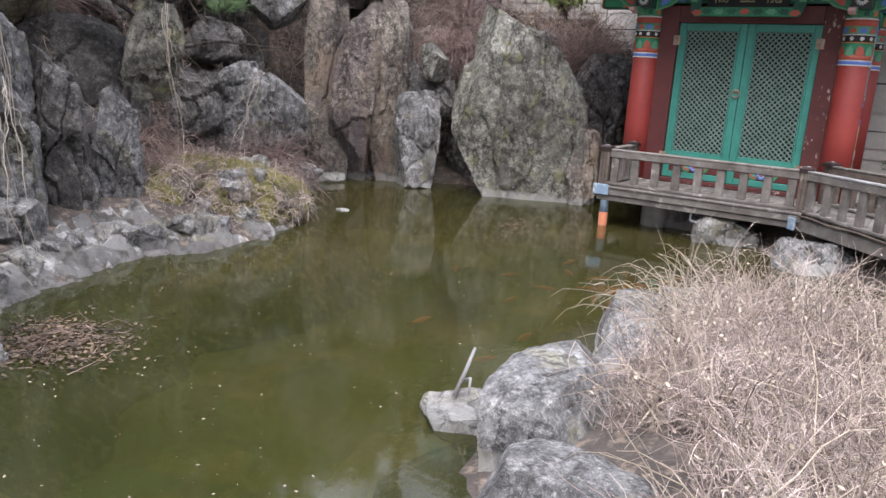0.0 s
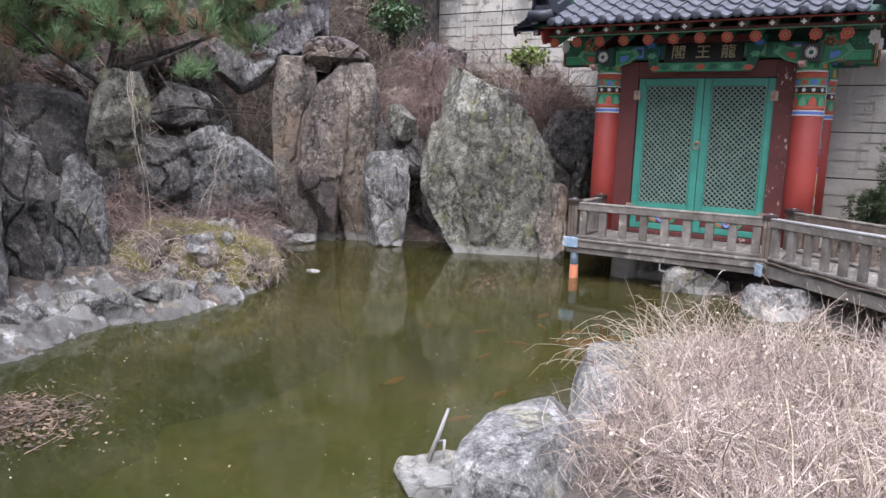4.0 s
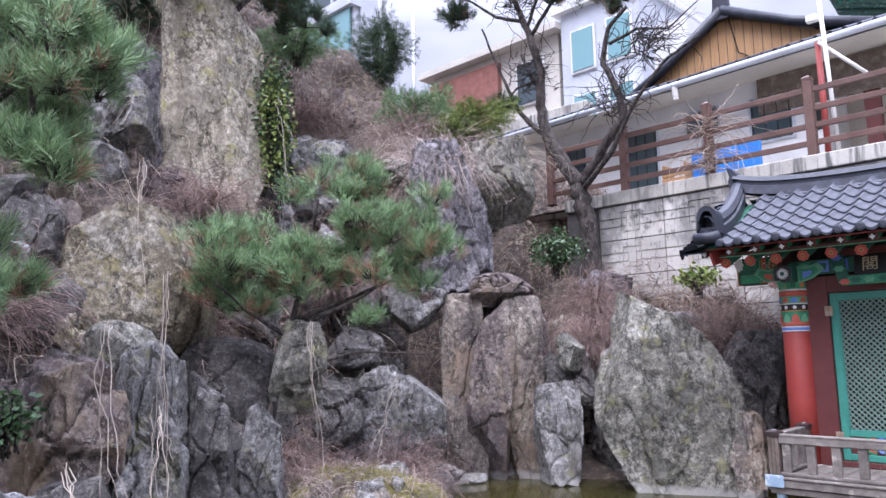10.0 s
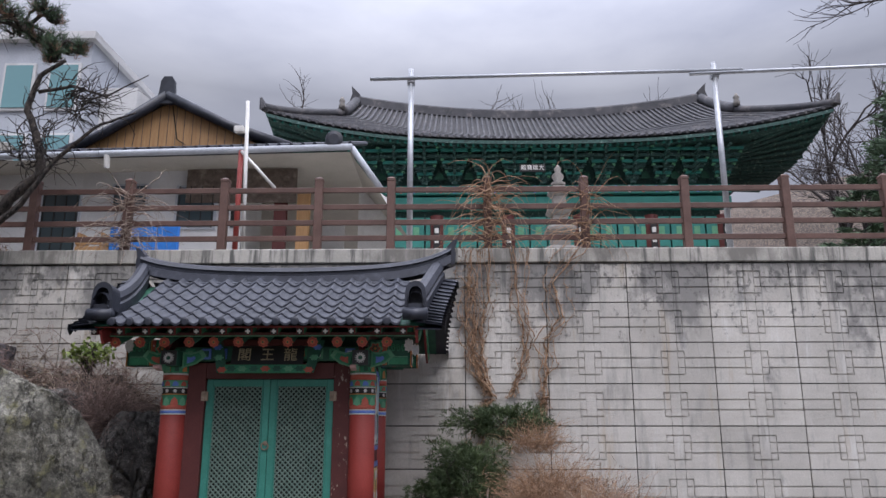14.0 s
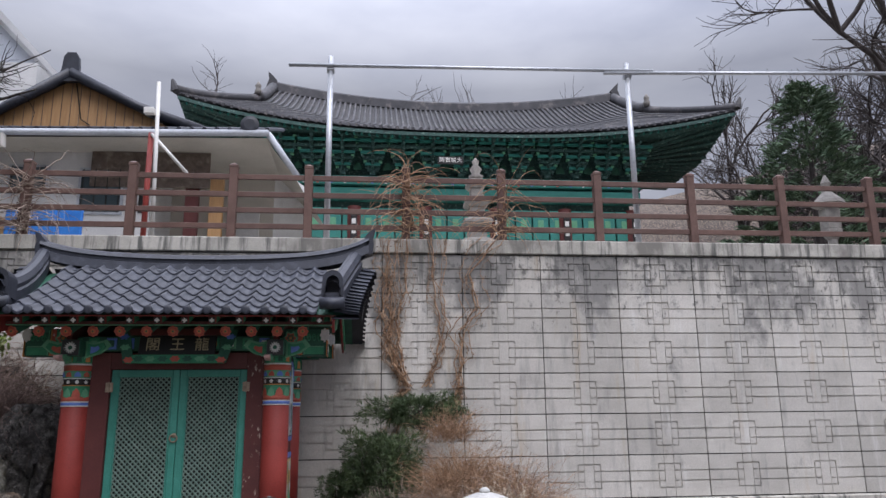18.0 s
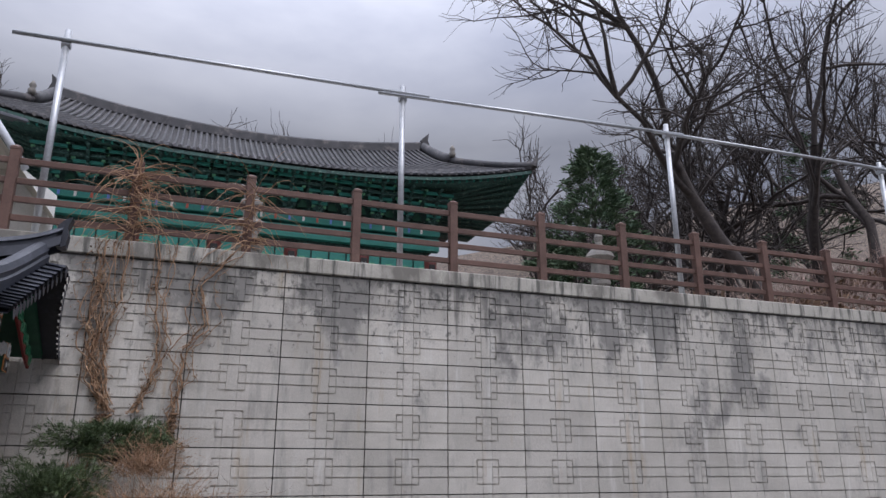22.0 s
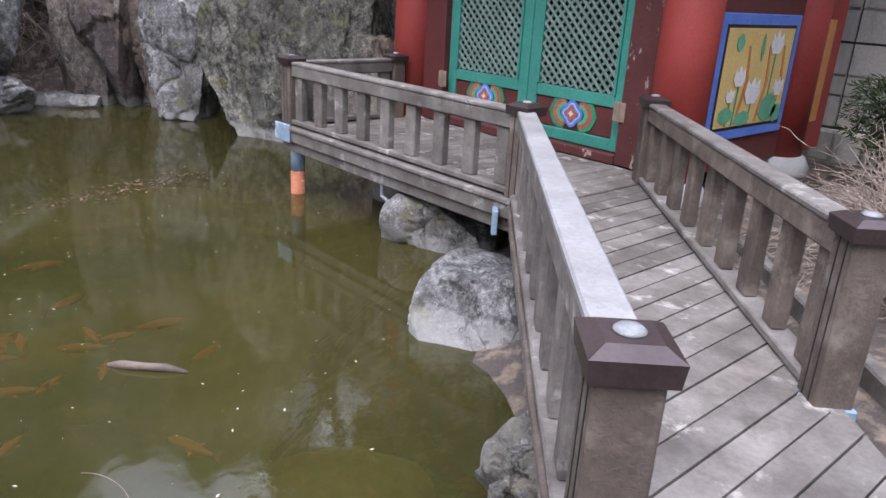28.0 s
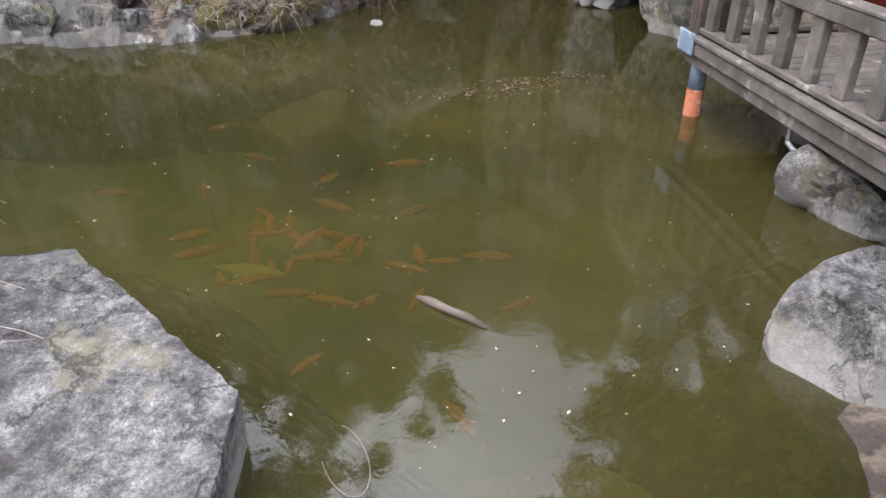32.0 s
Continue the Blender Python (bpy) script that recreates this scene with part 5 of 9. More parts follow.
def tile_mesh(f0, f1, front):
    (ya, za), (yb, zb) = slope_at(f0), slope_at(min(1, f1 + 0.035))
    rows_top, n = [], 12
    for (y, z, lift) in ((ya, za, 0.040), (ya + 0.05 * (yb - ya), za + 0.05 * (zb - za), 0.048), (yb, zb, 0.008)):
        row = []
        for i in range(n + 1):
            u = i / n
            wave = 0.042 * (0.5 - 0.5 * math.cos(2 * math.pi * min(1, u / 0.55))) if u < 0.55 else -0.020 * math.sin(math.pi * (u - 0.55) / 0.45)
            row.append((u * TW * 1.0, y, z + lift + wave))
        rows_top.append(row)
    g = G().sheet(rows_top)
    drop = [(x, y + 0.002, z - 0.028) for x, y, z in rows_top[0]]
    g.sheet([drop, rows_top[0]])
    return g.mesh("roof_tile")


tile_rows = [tile_mesh(k / TC, (k + 1) / TC, k == 0) for k in range(TC)]
roof = link("roof", G().box((-1.9, 0.5, 3.86), (1.72, 0.98, 3.95), 0.02), M_tile, shrine, "blue-black wavy tiled roof with upturned ridge ends")
for k, me in enumerate(tile_rows):
    for i in range(16):
        link("roof_tile", me, M_tile, roof, m=pose(-1.87 + TW * i, 0, 0), smooth=True)
for i in range(16):
    link("eave_tile_end", G().lathe([(0.052, 0), (0.052, 0.02), (0.03, 0.028)], (0, 0, 0), 12), M_tile, roof, m=pose(-1.87 + TW * i + 0.06, EAVE_Y + 0.004, EAVE_Z + 0.048, 90, 0, 0))
# rear slope in plain sheet
link("rear_slope", G().sheet([[(-2.1, 0.8, 4.0), (2.02, 0.8, 4.0)], [(-2.1, 1.5, 3.55), (2.02, 1.5, 3.55)], [(-2.1, 2.36, 3.16), (2.02, 2.36, 3.16)]]), M_tile, roof)


def ridge_curve(x):
    t = (x - CX) / 2.4
    return 4.03 + 0.16 * abs(t) ** 2.2 + 0.16 * abs(t) ** 7


xs_r = np.linspace(CX - 2.16, CX + 2.38, 33)
prof = [(-0.15, -0.10), (-0.13, 0.02), (-0.10, 0.03), (-0.10, 0.08), (-0.125, 0.09), (-0.09, 0.15), (0, 0.175), (0.09, 0.15), (0.125, 0.09), (0.10, 0.08), (0.10, 0.03), (0.13, 0.02), (0.15, -0.10)]
ridge = G().sheet([[(x, 0.75 + a, ridge_curve(x) + b) for a, b in prof] for x in xs_r])
for x in (xs_r[0], xs_r[-1]):
    ridge.add([(x, 0.75 + a, ridge_curve(x) + b) for a, b in prof], [tuple(range(len(prof)))])
link("ridge", ridge, M_tile, roof, smooth=False)
for x, s in ((xs_r[0], -1), (xs_r[-1], 1)):
    z = ridge_curve(x)
    tip = [(0, -0.12), (0.05, -0.10), (0.07, 0.05), (0.05, 0.13), (0.09, 0.27), (0.02, 0.24), (-0.06, 0.15), (-0.06, -0.10)]
    link("ridge_end", G().slab([(s * a, b) for a, b in tip], (1, 0, 0), (0, 0, 1), (x, 0.85, z), 0.20), M_tile, roof, "upturned ridge end tile")
for xs, xc in ((-1, -1.98), (1, 1.86)):
    pts, half = [], 0.11
    rows_h = []
    for f in np.linspace(0, 1, 12):
        y, z = slope_at(f * 0.98)
        lift = 0.06 + 0.12 * (1 - f) ** 3
        xo = xc + xs * 0.22 * f**2
        rows_h.append([(xo + a, y, z + lift + b) for a, b in ((-half, -0.10), (-half, 0.05), (-0.085, 0.07), (-0.085, 0.12), (-0.10, 0.13), (-0.06, 0.20), (0, 0.22), (0.06, 0.20), (0.10, 0.13), (0.085, 0.12), (0.085, 0.07), (half, 0.05), (half, -0.10))])
    link("hip_ridge", G().sheet(rows_h), M_tile, roof, "descending gable ridge")
    hood = G()
    arch = [(0.125 * math.cos(q), 0.12 + 0.14 * math.sin(q)) for q in np.linspace(0, math.pi, 11)] + [(-0.135, -0.08), (0.135, -0.08)]
    inner = [(0.62 * a, 0.62 * (b - 0.08) + 0.08) for a, b in arch]
    k = len(arch)
    o = Vector((xc, -0.93, 3.42))
    ring_f = [o + Vector((a, 0, b)) for a, b in arch]
    ring_i = [o + Vector((a, 0, b)) for a, b in inner]
    ring_b = [o + Vector((a, 0.22, b - 0.02)) for a, b in arch]
    ring_d = [o + Vector((a, 0.16, b)) for a, b in inner]
    hood.add(ring_f + ring_i + ring_b + ring_d, [(i, (i + 1) % k, (i + 1) % k + k, i + k) for i in range(k)] + [((i + 1) % k, i, i + 2 * k, (i + 1) % k + 2 * k) for i in range(k)] + [(i + k, (i + 1) % k + k, (i + 1) % k + 3 * k, i + 3 * k) for i in range(k)] + [tuple(range(3 * k, 4 * k))])
    link("ridge_hood", hood, M_tile, roof, "arched hood tile closing the gable ridge")
    link("hood_roll", G().tube([(xc - 0.15, -0.94, 3.27), (xc + 0.15, -0.94, 3.27)], 0.075, 14), M_tile, roof, "", True)
    under = []
    for f in np.linspace(0, 1, 9):
        y, z = slope_at(f)
        x0 = xc + xs * (0.02 + 0.20 * f**2)
        under.append([(x0, y, z + 0.03), (x0 + xs * 0.30, y, z - 0.005), (x0 + xs * 0.30, y, z - 0.06), (x0, y, z - 0.06)])
    under += [[(q[0], 1.5 - q[1], q[2]) for q in r] for r in under[::-1]]
    link("verge_board", G().sheet(under), M_tile, roof)
    # scalloped verge along the gable edge
    for k in range(14):
        f = k / 14
        for back in (False, True):
            y, z = slope_at(f)
            if back:
                y, z = 1.5 - y, z
            x0 = xc + xs * (0.12 + 0.20 * f**2)
            vt = G().sheet([[(x0 + xs * a, y + (0.14 if not back else -0.14) * b / 4, z + 0.05 - 0.03 * a / 0.2 - 0.035 * math.sin(math.pi * b / 4)) for b in range(5)] for a in (0.0, 0.12, 0.24)])
            vt.sheet([[(x0 + xs * 0.24, y + (0.14 if not back else -0.14) * b / 4, z + 0.02 - 0.035 * math.sin(math.pi * b / 4)) for b in range(5)], [(x0 + xs * 0.24, y + (0.14 if not back else -0.14) * b / 4, z - 0.05 - 0.06 * math.sin(math.pi * b / 4)) for b in range(5)]])
            link("verge_tile", vt, M_tile, roof)

# ---- deck and bridge ----
deck = thing("deck", (-0.2, -0.7, 0.3), "weathered grey timber deck before the shrine, on piles", "deck")
DL, DR, DF, DB, DZ = -1.32, 1.02, -1.22, -0.05, 0.50
for k in range(24):
    x0 = DL + k * (DR + 0.11 - DL) / 24
    boxpart("plank", (x0, DF + 0.02, DZ - 0.035), (x0 + (DR + 0.11 - DL) / 24 - 0.006, DB, DZ + 0.001 * (k % 3)), M_wood, deck)
boxpart("front_joist", (DL, DF - 0.02, 0.33), (DR, DF + 0.03, 0.40), M_wood, deck)
boxpart("fascia", (DL, DF - 0.045, 0.405), (DR, DF + 0.01, 0.485), M_wood, deck, "grey split fascia board")
boxpart("fascia_cap", (DL, DF - 0.06, 0.487), (DR, DF + 0.03, 0.515), M_wood, deck)
boxpart("side_fascia", (DL - 0.03, DF, 0.36), (DL + 0.01, 0.0, 0.49), M_wood, deck)
for x in (-0.9, -0.3, 0.3, 0.8):
    boxpart("joist", (x, DF + 0.04, 0.36), (x + 0.06, DB, 0.46), M_wood_dark, deck)
pile = link("support_post", G().tube([(DL + 0.09, DF + 0.05, 0.17), (DL + 0.09, DF + 0.05, 0.47)], 0.052, 16), M_pipe_blue, deck, "steel pile, flaking blue over rusty orange", True)
link("post_foot", G().tube([(DL + 0.09, DF + 0.05, -0.6), (DL + 0.09, DF + 0.05, 0.172)], 0.0535, 16), M_pipe_rust, pile, "rust-orange primed pile foot", True)
boxpart("post_bracket", (DL - 0.04, DF - 0.064, 0.40), (DL + 0.16, DF - 0.046, 0.53), M_pipe_blue, pile)
link("concrete_pier", G().tube([(-0.75, -0.62, -0.6), (-0.75, -0.62, 0.36)], 0.17, 20), M_granite_old, deck, "round concrete pier under the deck", True)
link("steel_hook", G().tube([(-0.15, -1.2, 0.36), (-0.15, -1.2, 0.24), (0.0, -1.2, 0.20)], 0.014, 6), M_steel, deck)


def post(parent, x, y, top, foot, ang, mt=None):
    m = pose(x, y, 0, 0, 0, ang)
    p = link("post", G().box((-0.056, -0.056, foot), (0.056, 0.056, top - 0.05), 0.006, m), mt or M_wood_dark, parent, "square timber post with a metal cap")
    for gx_ in (-0.02, 0.02):
        link("post_groove", G().box((gx_ - 0.003, -0.0575, foot + 0.02), (gx_ + 0.003, -0.055, top - 0.06), 0.0005, m), M_black, p)
    cap = link("cap", G().add([m @ Vector(q) for q in ((-0.07, -0.07, top - 0.055), (0.07, -0.07, top - 0.055), (0.07, 0.07, top - 0.055), (-0.07, 0.07, top - 0.055), (-0.074, -0.074, top - 0.012), (0.074, -0.074, top - 0.012), (0.074, 0.074, top - 0.012), (-0.074, 0.074, top - 0.012), (-0.045, -0.045, top + 0.004), (0.045, -0.045, top + 0.004), (0.045, 0.045, top + 0.004), (-0.045, 0.045, top + 0.004))],
                               [(0, 3, 2, 1), (0, 1, 5, 4), (1, 2, 6, 5), (2, 3, 7, 6), (3, 0, 4, 7), (4, 5, 9, 8), (5, 6, 10, 9), (6, 7, 11, 10), (7, 4, 8, 11), (8, 9, 10, 11)]), M_cap, p, "dark brown metal post cap")
    link("cap_light", G().lathe([(0.027, 0.0), (0.027, 0.004), (0.020, 0.009), (0.008, 0.011)], (x, y, top + 0.004), 16), M_glassdot, cap, "round glass lamp lens on the cap", True)
    return p


def railing(name, a, b, deck_a, deck_b, n, label, cap_mat=None, side_mat=None):
    a, b = Vector(a), Vector(b)
    rail = thing(name, (a.x, a.y, deck_a), label, "railing", "deck and bridge railings")
    d = b - a
    ang = math.degrees(math.atan2(d.y, d.x))
    ln = Vector((d.x, d.y)).length
    m = pose(a.x, a.y, 0, 0, 0, ang)
    ta, tb = a.z, b.z
    sl = math.degrees(math.atan2(tb - ta, ln))
    mt = m @ pose(0, 0, ta, 0, -sl, 0)
    full = math.hypot(ln, tb - ta)
    link("handrail", G().box((0.056, -0.042, -0.115), (full - 0.056, 0.042, -0.035), 0.008, mt), side_mat or M_wood, rail, "thick handrail beam")
    # the default pale board has reflected sky mixed into its colour
    link("handrail_top", G().box((0.05, -0.046, -0.036), (full - 0.05, 0.046, -0.012), 0.006, mt), cap_mat or M_wood_pale, rail, "flat top board of the handrail")
    sl2 = math.degrees(math.atan2(deck_b - deck_a, ln))
    mb = m @ pose(0, 0, deck_a, 0, -sl2, 0)
    link("bottom_rail", G().box((0.056, -0.045, 0.012), (full - 0.056, 0.045, 0.045), 0.006, mb), M_wood, rail)
    for k in range(n):
        f = (k + 0.5) / n
        x = f * ln
        zt, zb = ta + (tb - ta) * f - 0.114, deck_a + (deck_b - deck_a) * f + 0.044
        link("baluster", G().box((x - 0.045, -0.026, zb), (x + 0.045, 0.026, zt), 0.006, m), side_mat or M_wood, rail)
    return rail, ang


TOPZ = 0.998
r1, ang = railing("railing", (DL + 0.06, DF + 0.03, TOPZ - 0.02), (DR - 0.02, DF + 0.03, TOPZ - 0.02), 0.515, 0.515, 9, "weathered grey timber railing along the deck front", cap_mat=M_wood)
post(r1, DL + 0.06, DF + 0.03, TOPZ, 0.40, 0)
post(r1, DR - 0.02, DF + 0.03, TOPZ, 0.36, 0)
r2, ang = railing("railing", (DL + 0.06, DF + 0.03, TOPZ - 0.02), (DL + 0.06, -0.25, TOPZ - 0.02), 0.50, 0.50, 4, "short side railing of the deck", cap_mat=M_wood)
post(r2, DL + 0.06, -0.25, TOPZ, 0.48, 0)
CA, CB, CC, CE = (2.893, -3.036), (2.84, -1.88), (DR - 0.02, DF + 0.03), (1.12, -0.24)
r3, ang = railing("railing", (*CC, TOPZ - 0.02), (*CA, TOPZ + 0.02), 0.50, 0.47, 11, "bridge railing with sky sheen coloured into its top board")
post(r3, *CA, TOPZ + 0.038, 0.20, -43)
r4, ang = railing("railing", (*CE, TOPZ - 0.02), (*CB, TOPZ), 0.50, 0.47, 9, "bridge railing with dark stained posts", cap_mat=M_wood, side_mat=M_wood_dark)
post(r4, *CE, TOPZ, 0.45, -43)
post(r4, *CB, TOPZ + 0.02, 0.20, -43)
link("post_shoe", G().box((-0.066, -0.066, 0.40), (0.066, 0.066, 0.475), 0.004, pose(*CB, 0, 0, 0, -43)), M_pipe_blue, r4, "bluish painted steel post shoe")
bridge = thing("footbridge", (1.9, -1.7, 0.4), "sloping footbridge of grey grooved planks", "footbridge")
bm_dir = math.degrees(math.atan2(CA[1] - CC[1], CA[0] - CC[0]))
mbr = pose(CC[0], CC[1], 0.455, 0, 0, bm_dir)


def bridge_edge(x, right):
    (xa, ya), (xb, yb) = (CE, CB) if right else (CC, CA)
    return ya + (yb - ya) * (x - xa) / (xb - xa) + (0.04 if right else 0.0)


for k in range(20):
    xa = DR + 0.125 + 0.1025 * k
    xb = xa + 0.096
    z = 0.468 - 0.0013 * k
    link("plank", G().slab([(xa, bridge_edge(xa, False)), (xb, bridge_edge(xb, False)), (xb, min(bridge_edge(xb, True), -0.06)), (xa, min(bridge_edge(xa, True), -0.06))], (1, 0, 0), (0, 1, 0), (0, 0, z), 0.03 + 0.0015 * (k % 2)), M_wood, bridge)
link("side_beam", G().box((-0.0, -0.035, -0.14), (2.62, 0.03, -0.01), 0.008, mbr), M_wood, bridge)
link("side_beam", G().box((0.25, 1.06, -0.14), (2.5, 1.12, -0.01), 0.008, mbr), M_wood, bridge)
link("rope_light", G().tube([mbr @ Vector((x, -0.048, 0.02 + 0.008 * math.sin(9 * x))) for x in np.linspace(0, 2.6, 40)], 0.012, 6), M_wood_dark, bridge, "dark cable along the bridge edge", True)
link("corner_plate", G().box((-0.02, -0.13, -0.13), (0.08, -0.10, 0.0), 0.004, mbr), M_pipe_blue, bridge)

# ---- cliff boulders ----
CLIFF = "cliff boulders"
L_GREY, L_PALE = "weathered grey boulder in the cliff face", "pale lichen-streaked boulder in the cliff"
rock("boulder", (-3.16, 0.0, 1.18), 2.0, 1.5, 3.3, 28, 61, M_rock_pale, "huge pale leaning boulder rising from the pond", 6, 3.6, 5, 0.04, -0.10, 0.0, group=CLIFF, frac=0.35,
     planes=((0.52, 0.0, 0.85, 1.12), (-0.93, 0.0, 0.37, 0.98), (-0.90, 0.0, -0.43, 1.02), (0.0, -0.87, 0.5, 0.95)))
rock("boulder", (-4.59, -0.55, 0.58), 0.80, 0.8, 1.75, 36, 12, M_rock, "upright square-cut grey boulder at the water", 6, 5.5, 6, 0.035, group=CLIFF, planes=((0.75, 0.0, 0.66, 0.72),))
rock("boulder", (-4.50, -0.38, 1.88), 0.42, 0.45, 0.58, 35, 13, M_rock_pale, "small green-stained boulder on a ledge", 5, 5.0, 8, 0.05, group=CLIFF)
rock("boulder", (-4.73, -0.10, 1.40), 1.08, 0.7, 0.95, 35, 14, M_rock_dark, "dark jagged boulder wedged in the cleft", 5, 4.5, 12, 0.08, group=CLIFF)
# dark stone here puts the cleft's shade into the rock's colour
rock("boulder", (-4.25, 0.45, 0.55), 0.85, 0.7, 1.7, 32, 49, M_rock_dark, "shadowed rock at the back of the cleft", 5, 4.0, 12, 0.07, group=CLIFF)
for cx_, cy_, w_, h_, sd_, mt_, lb_ in ((-5.96, -1.15, 0.70, 3.05, 15, M_rock_brown, "tall tan columnar rock face"), (-5.585, -0.905, 0.78, 3.0, 51, M_rock_plum, "tall dark violet columnar rock"), (-5.28, -0.58, 0.70, 3.0, 16, M_rock_brown, "tall rust-brown columnar rock")):
    rock("boulder", (cx_, cy_, 1.30), w_, 0.8, h_, 41, sd_, mt_, lb_, 6, 6.5, 6, 0.03, group=CLIFF, frac=0.7)
rock("boulder", (-5.86, -0.50, 1.25), 1.75, 0.9, 2.9, 41, 56, M_rock_plum, "violet-brown rock face behind the columns", 6, 6.0, 6, 0.04, group=CLIFF)
rock("boulder", (-5.42, -0.86, 2.88), 1.05, 0.8, 0.52, 41, 19, M_rock_plum, "rounded capping boulder on the columnar rocks", 6, 3.0, 9, 0.06, group=CLIFF, planes=((0.55, 0.0, 0.83, 0.30),))
rock("boulder", (-6.50, -0.90, 4.2), 1.32, 0.9, 2.7, 44, 20, M_rock_violet, "pale violet-grey upright slab under hanging canes", 6, 4.5, 8, 0.05, group=CLIFF)
rock("boulder", (-6.40, 0.30, 5.1), 1.32, 1.1, 2.0, 40, 21, M_rock_pale, "yellowish rounded boulder under dry grass", 6, 3.2, 8, 0.05, group=CLIFF)
rock("boulder", (-7.65, -1.35, 5.1), 1.2, 0.9, 0.5, 49, 22, M_rock_pale, "flat pale boulder jutting from the slope", 5, 4.0, 9, 0.05, group=CLIFF)
rock("boulder", (-8.22, -4.28, 5.1), 1.55, 1.0, 5.6, 61, 23, M_rock_tan, "great pale leaning cliff slab with moss streaks", 6, 9.0, 3, 0.022, -0.03, 0.04, group=CLIFF, frac=0.3, planes=((0.75, 0.0, 0.66, 1.75),))
rock("boulder", (-8.55, -5.05, 4.75), 1.5, 1.0, 3.6, 66, 52, M_rock_violet, "pale violet root-grown slab beside the great one", 6, 5.5, 6, 0.04, group=CLIFF)
rock("boulder", (-8.05, -2.5, 4.8), 1.45, 1.1, 1.5, 54, 24, M_rock, L_GREY, 5, 3.6, 12, 0.07, group=CLIFF)
rock("boulder", (-6.45, -6.20, 2.85), 1.6, 1.4, 1.95, 68, 25, M_rock_mossy, "big brown-sided boulder with a pale crown", 6, 3.4, 6, 0.04, 0.04, 0.15, group=CLIFF, frac=0.3, planes=((-0.60, 0.0, 0.80, 0.82), (0.55, 0.0, 0.83, 0.84), (0.1, 0.0, 0.995, 0.80)))
rock("boulder", (-6.74, -7.35, 3.15), 0.9, 0.9, 1.2, 75, 26, M_rock_dark, "dark mossy boulder in the slope", 5, 3.2, 10, 0.06, group=CLIFF)
rock("boulder", (-6.30, -7.26, 2.25), 1.05, 0.9, 1.1, 74, 53, M_rock_dark, "dark cleft block below the big boulder", 5, 4.0, 12, 0.07, group=CLIFF)
rock("boulder", (-4.66, -6.78, 0.85), 0.98, 0.95, 2.45, 66, 27, M_rock, "massive split grey rock face above the pond", 6, 4.5, 12, 0.06, group=CLIFF, planes=((0.62, -0.2, 0.75, 0.98), (-0.7, -0.3, 0.65, 0.95)))
rock("boulder", (-4.72, -6.22, 0.86), 0.58, 0.75, 1.75, 63, 54, M_rock_dark, "dark split flank of the rock face", 6, 4.5, 12, 0.07, group=CLIFF, planes=((0.66, 0.0, 0.75, 0.62),))
rock("boulder", (-4.70, -7.42, 1.02), 0.85, 0.95, 1.85, 71, 28, M_rock_plum, "brown and violet fissured rock face", 6, 4.2, 14, 0.06, group=CLIFF, planes=((-0.5, -0.3, 0.81, 0.80),))
rock("boulder", (-5.05, -8.05, 1.15), 1.1, 1.0, 1.75, 75, 55, M_rock_plum, "dark violet rock face with tan ledges", 6, 4.2, 14, 0.07, group=CLIFF)
rock("boulder", (-4.68, -5.58, 0.72), 0.52, 0.42, 1.42, 58, 30, M_rock, "tall narrow ribbed standing stone", 6, 3.0, 8, 0.06, 0.05, 0.16, strata=0.02, group=CLIFF, planes=((0.62, 0.0, 0.78, 0.52), (-0.8, 0.0, 0.6, 0.55)))
rock("boulder", (-4.66, -6.02, 0.33), 0.42, 0.45, 0.65, 61, 31, M_rock, "small grey block at the foot of the cliff", 5, 4.5, 10, 0.06, group=CLIFF)
rock("boulder", (-4.98, -4.88, 1.82), 0.62, 0.5, 1.05, 55, 32, M_rock_pale, "pale lozenge of rock behind the pine trunk", 5, 3.2, 10, 0.06, 0.15, group=CLIFF)
# shade among the brush comes from the dark stone colour
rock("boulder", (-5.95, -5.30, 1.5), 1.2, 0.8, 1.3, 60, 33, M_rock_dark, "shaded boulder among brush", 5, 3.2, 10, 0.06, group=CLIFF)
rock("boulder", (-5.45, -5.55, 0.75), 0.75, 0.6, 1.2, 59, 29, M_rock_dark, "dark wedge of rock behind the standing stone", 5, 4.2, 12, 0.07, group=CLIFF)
rock("boulder", (-5.22, -6.80, 1.92), 0.68, 0.6, 0.72, 68, 34, M_rock_pale, "pale-topped block on the ledge", 6, 3.2, 9, 0.05, group=CLIFF, frac=0.4)
rock("boulder", (-2.12, 0.15, 0.42), 0.46, 0.5, 1.25, 23, 35, M_rock_brown, "small brown boulder beside the shrine", 5, 4.0, 10, 0.06, group=CLIFF)
# dark stone colour stands in for the shade behind the column
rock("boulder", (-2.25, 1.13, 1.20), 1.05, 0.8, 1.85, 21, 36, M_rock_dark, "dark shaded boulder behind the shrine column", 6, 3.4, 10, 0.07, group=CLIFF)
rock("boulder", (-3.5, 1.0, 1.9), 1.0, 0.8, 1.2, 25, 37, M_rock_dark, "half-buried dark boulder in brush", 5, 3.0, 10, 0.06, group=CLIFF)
rock("boulder", (-6.20, -2.60, 0.92), 1.75, 1.1, 1.65, 49, 18, M_rock, "broad streaked grey rock behind dry brush", 6, 4.0, 8, 0.05, group=CLIFF, frac=0.6, planes=((0.7, 0.0, 0.71, 0.95),))
rock("boulder", (-6.30, -3.25, 1.1), 1.1, 0.9, 1.1, 51, 17, M_rock_dark, "dark ledge of rock over the brush", 5, 4.0, 12, 0.07, group=CLIFF)
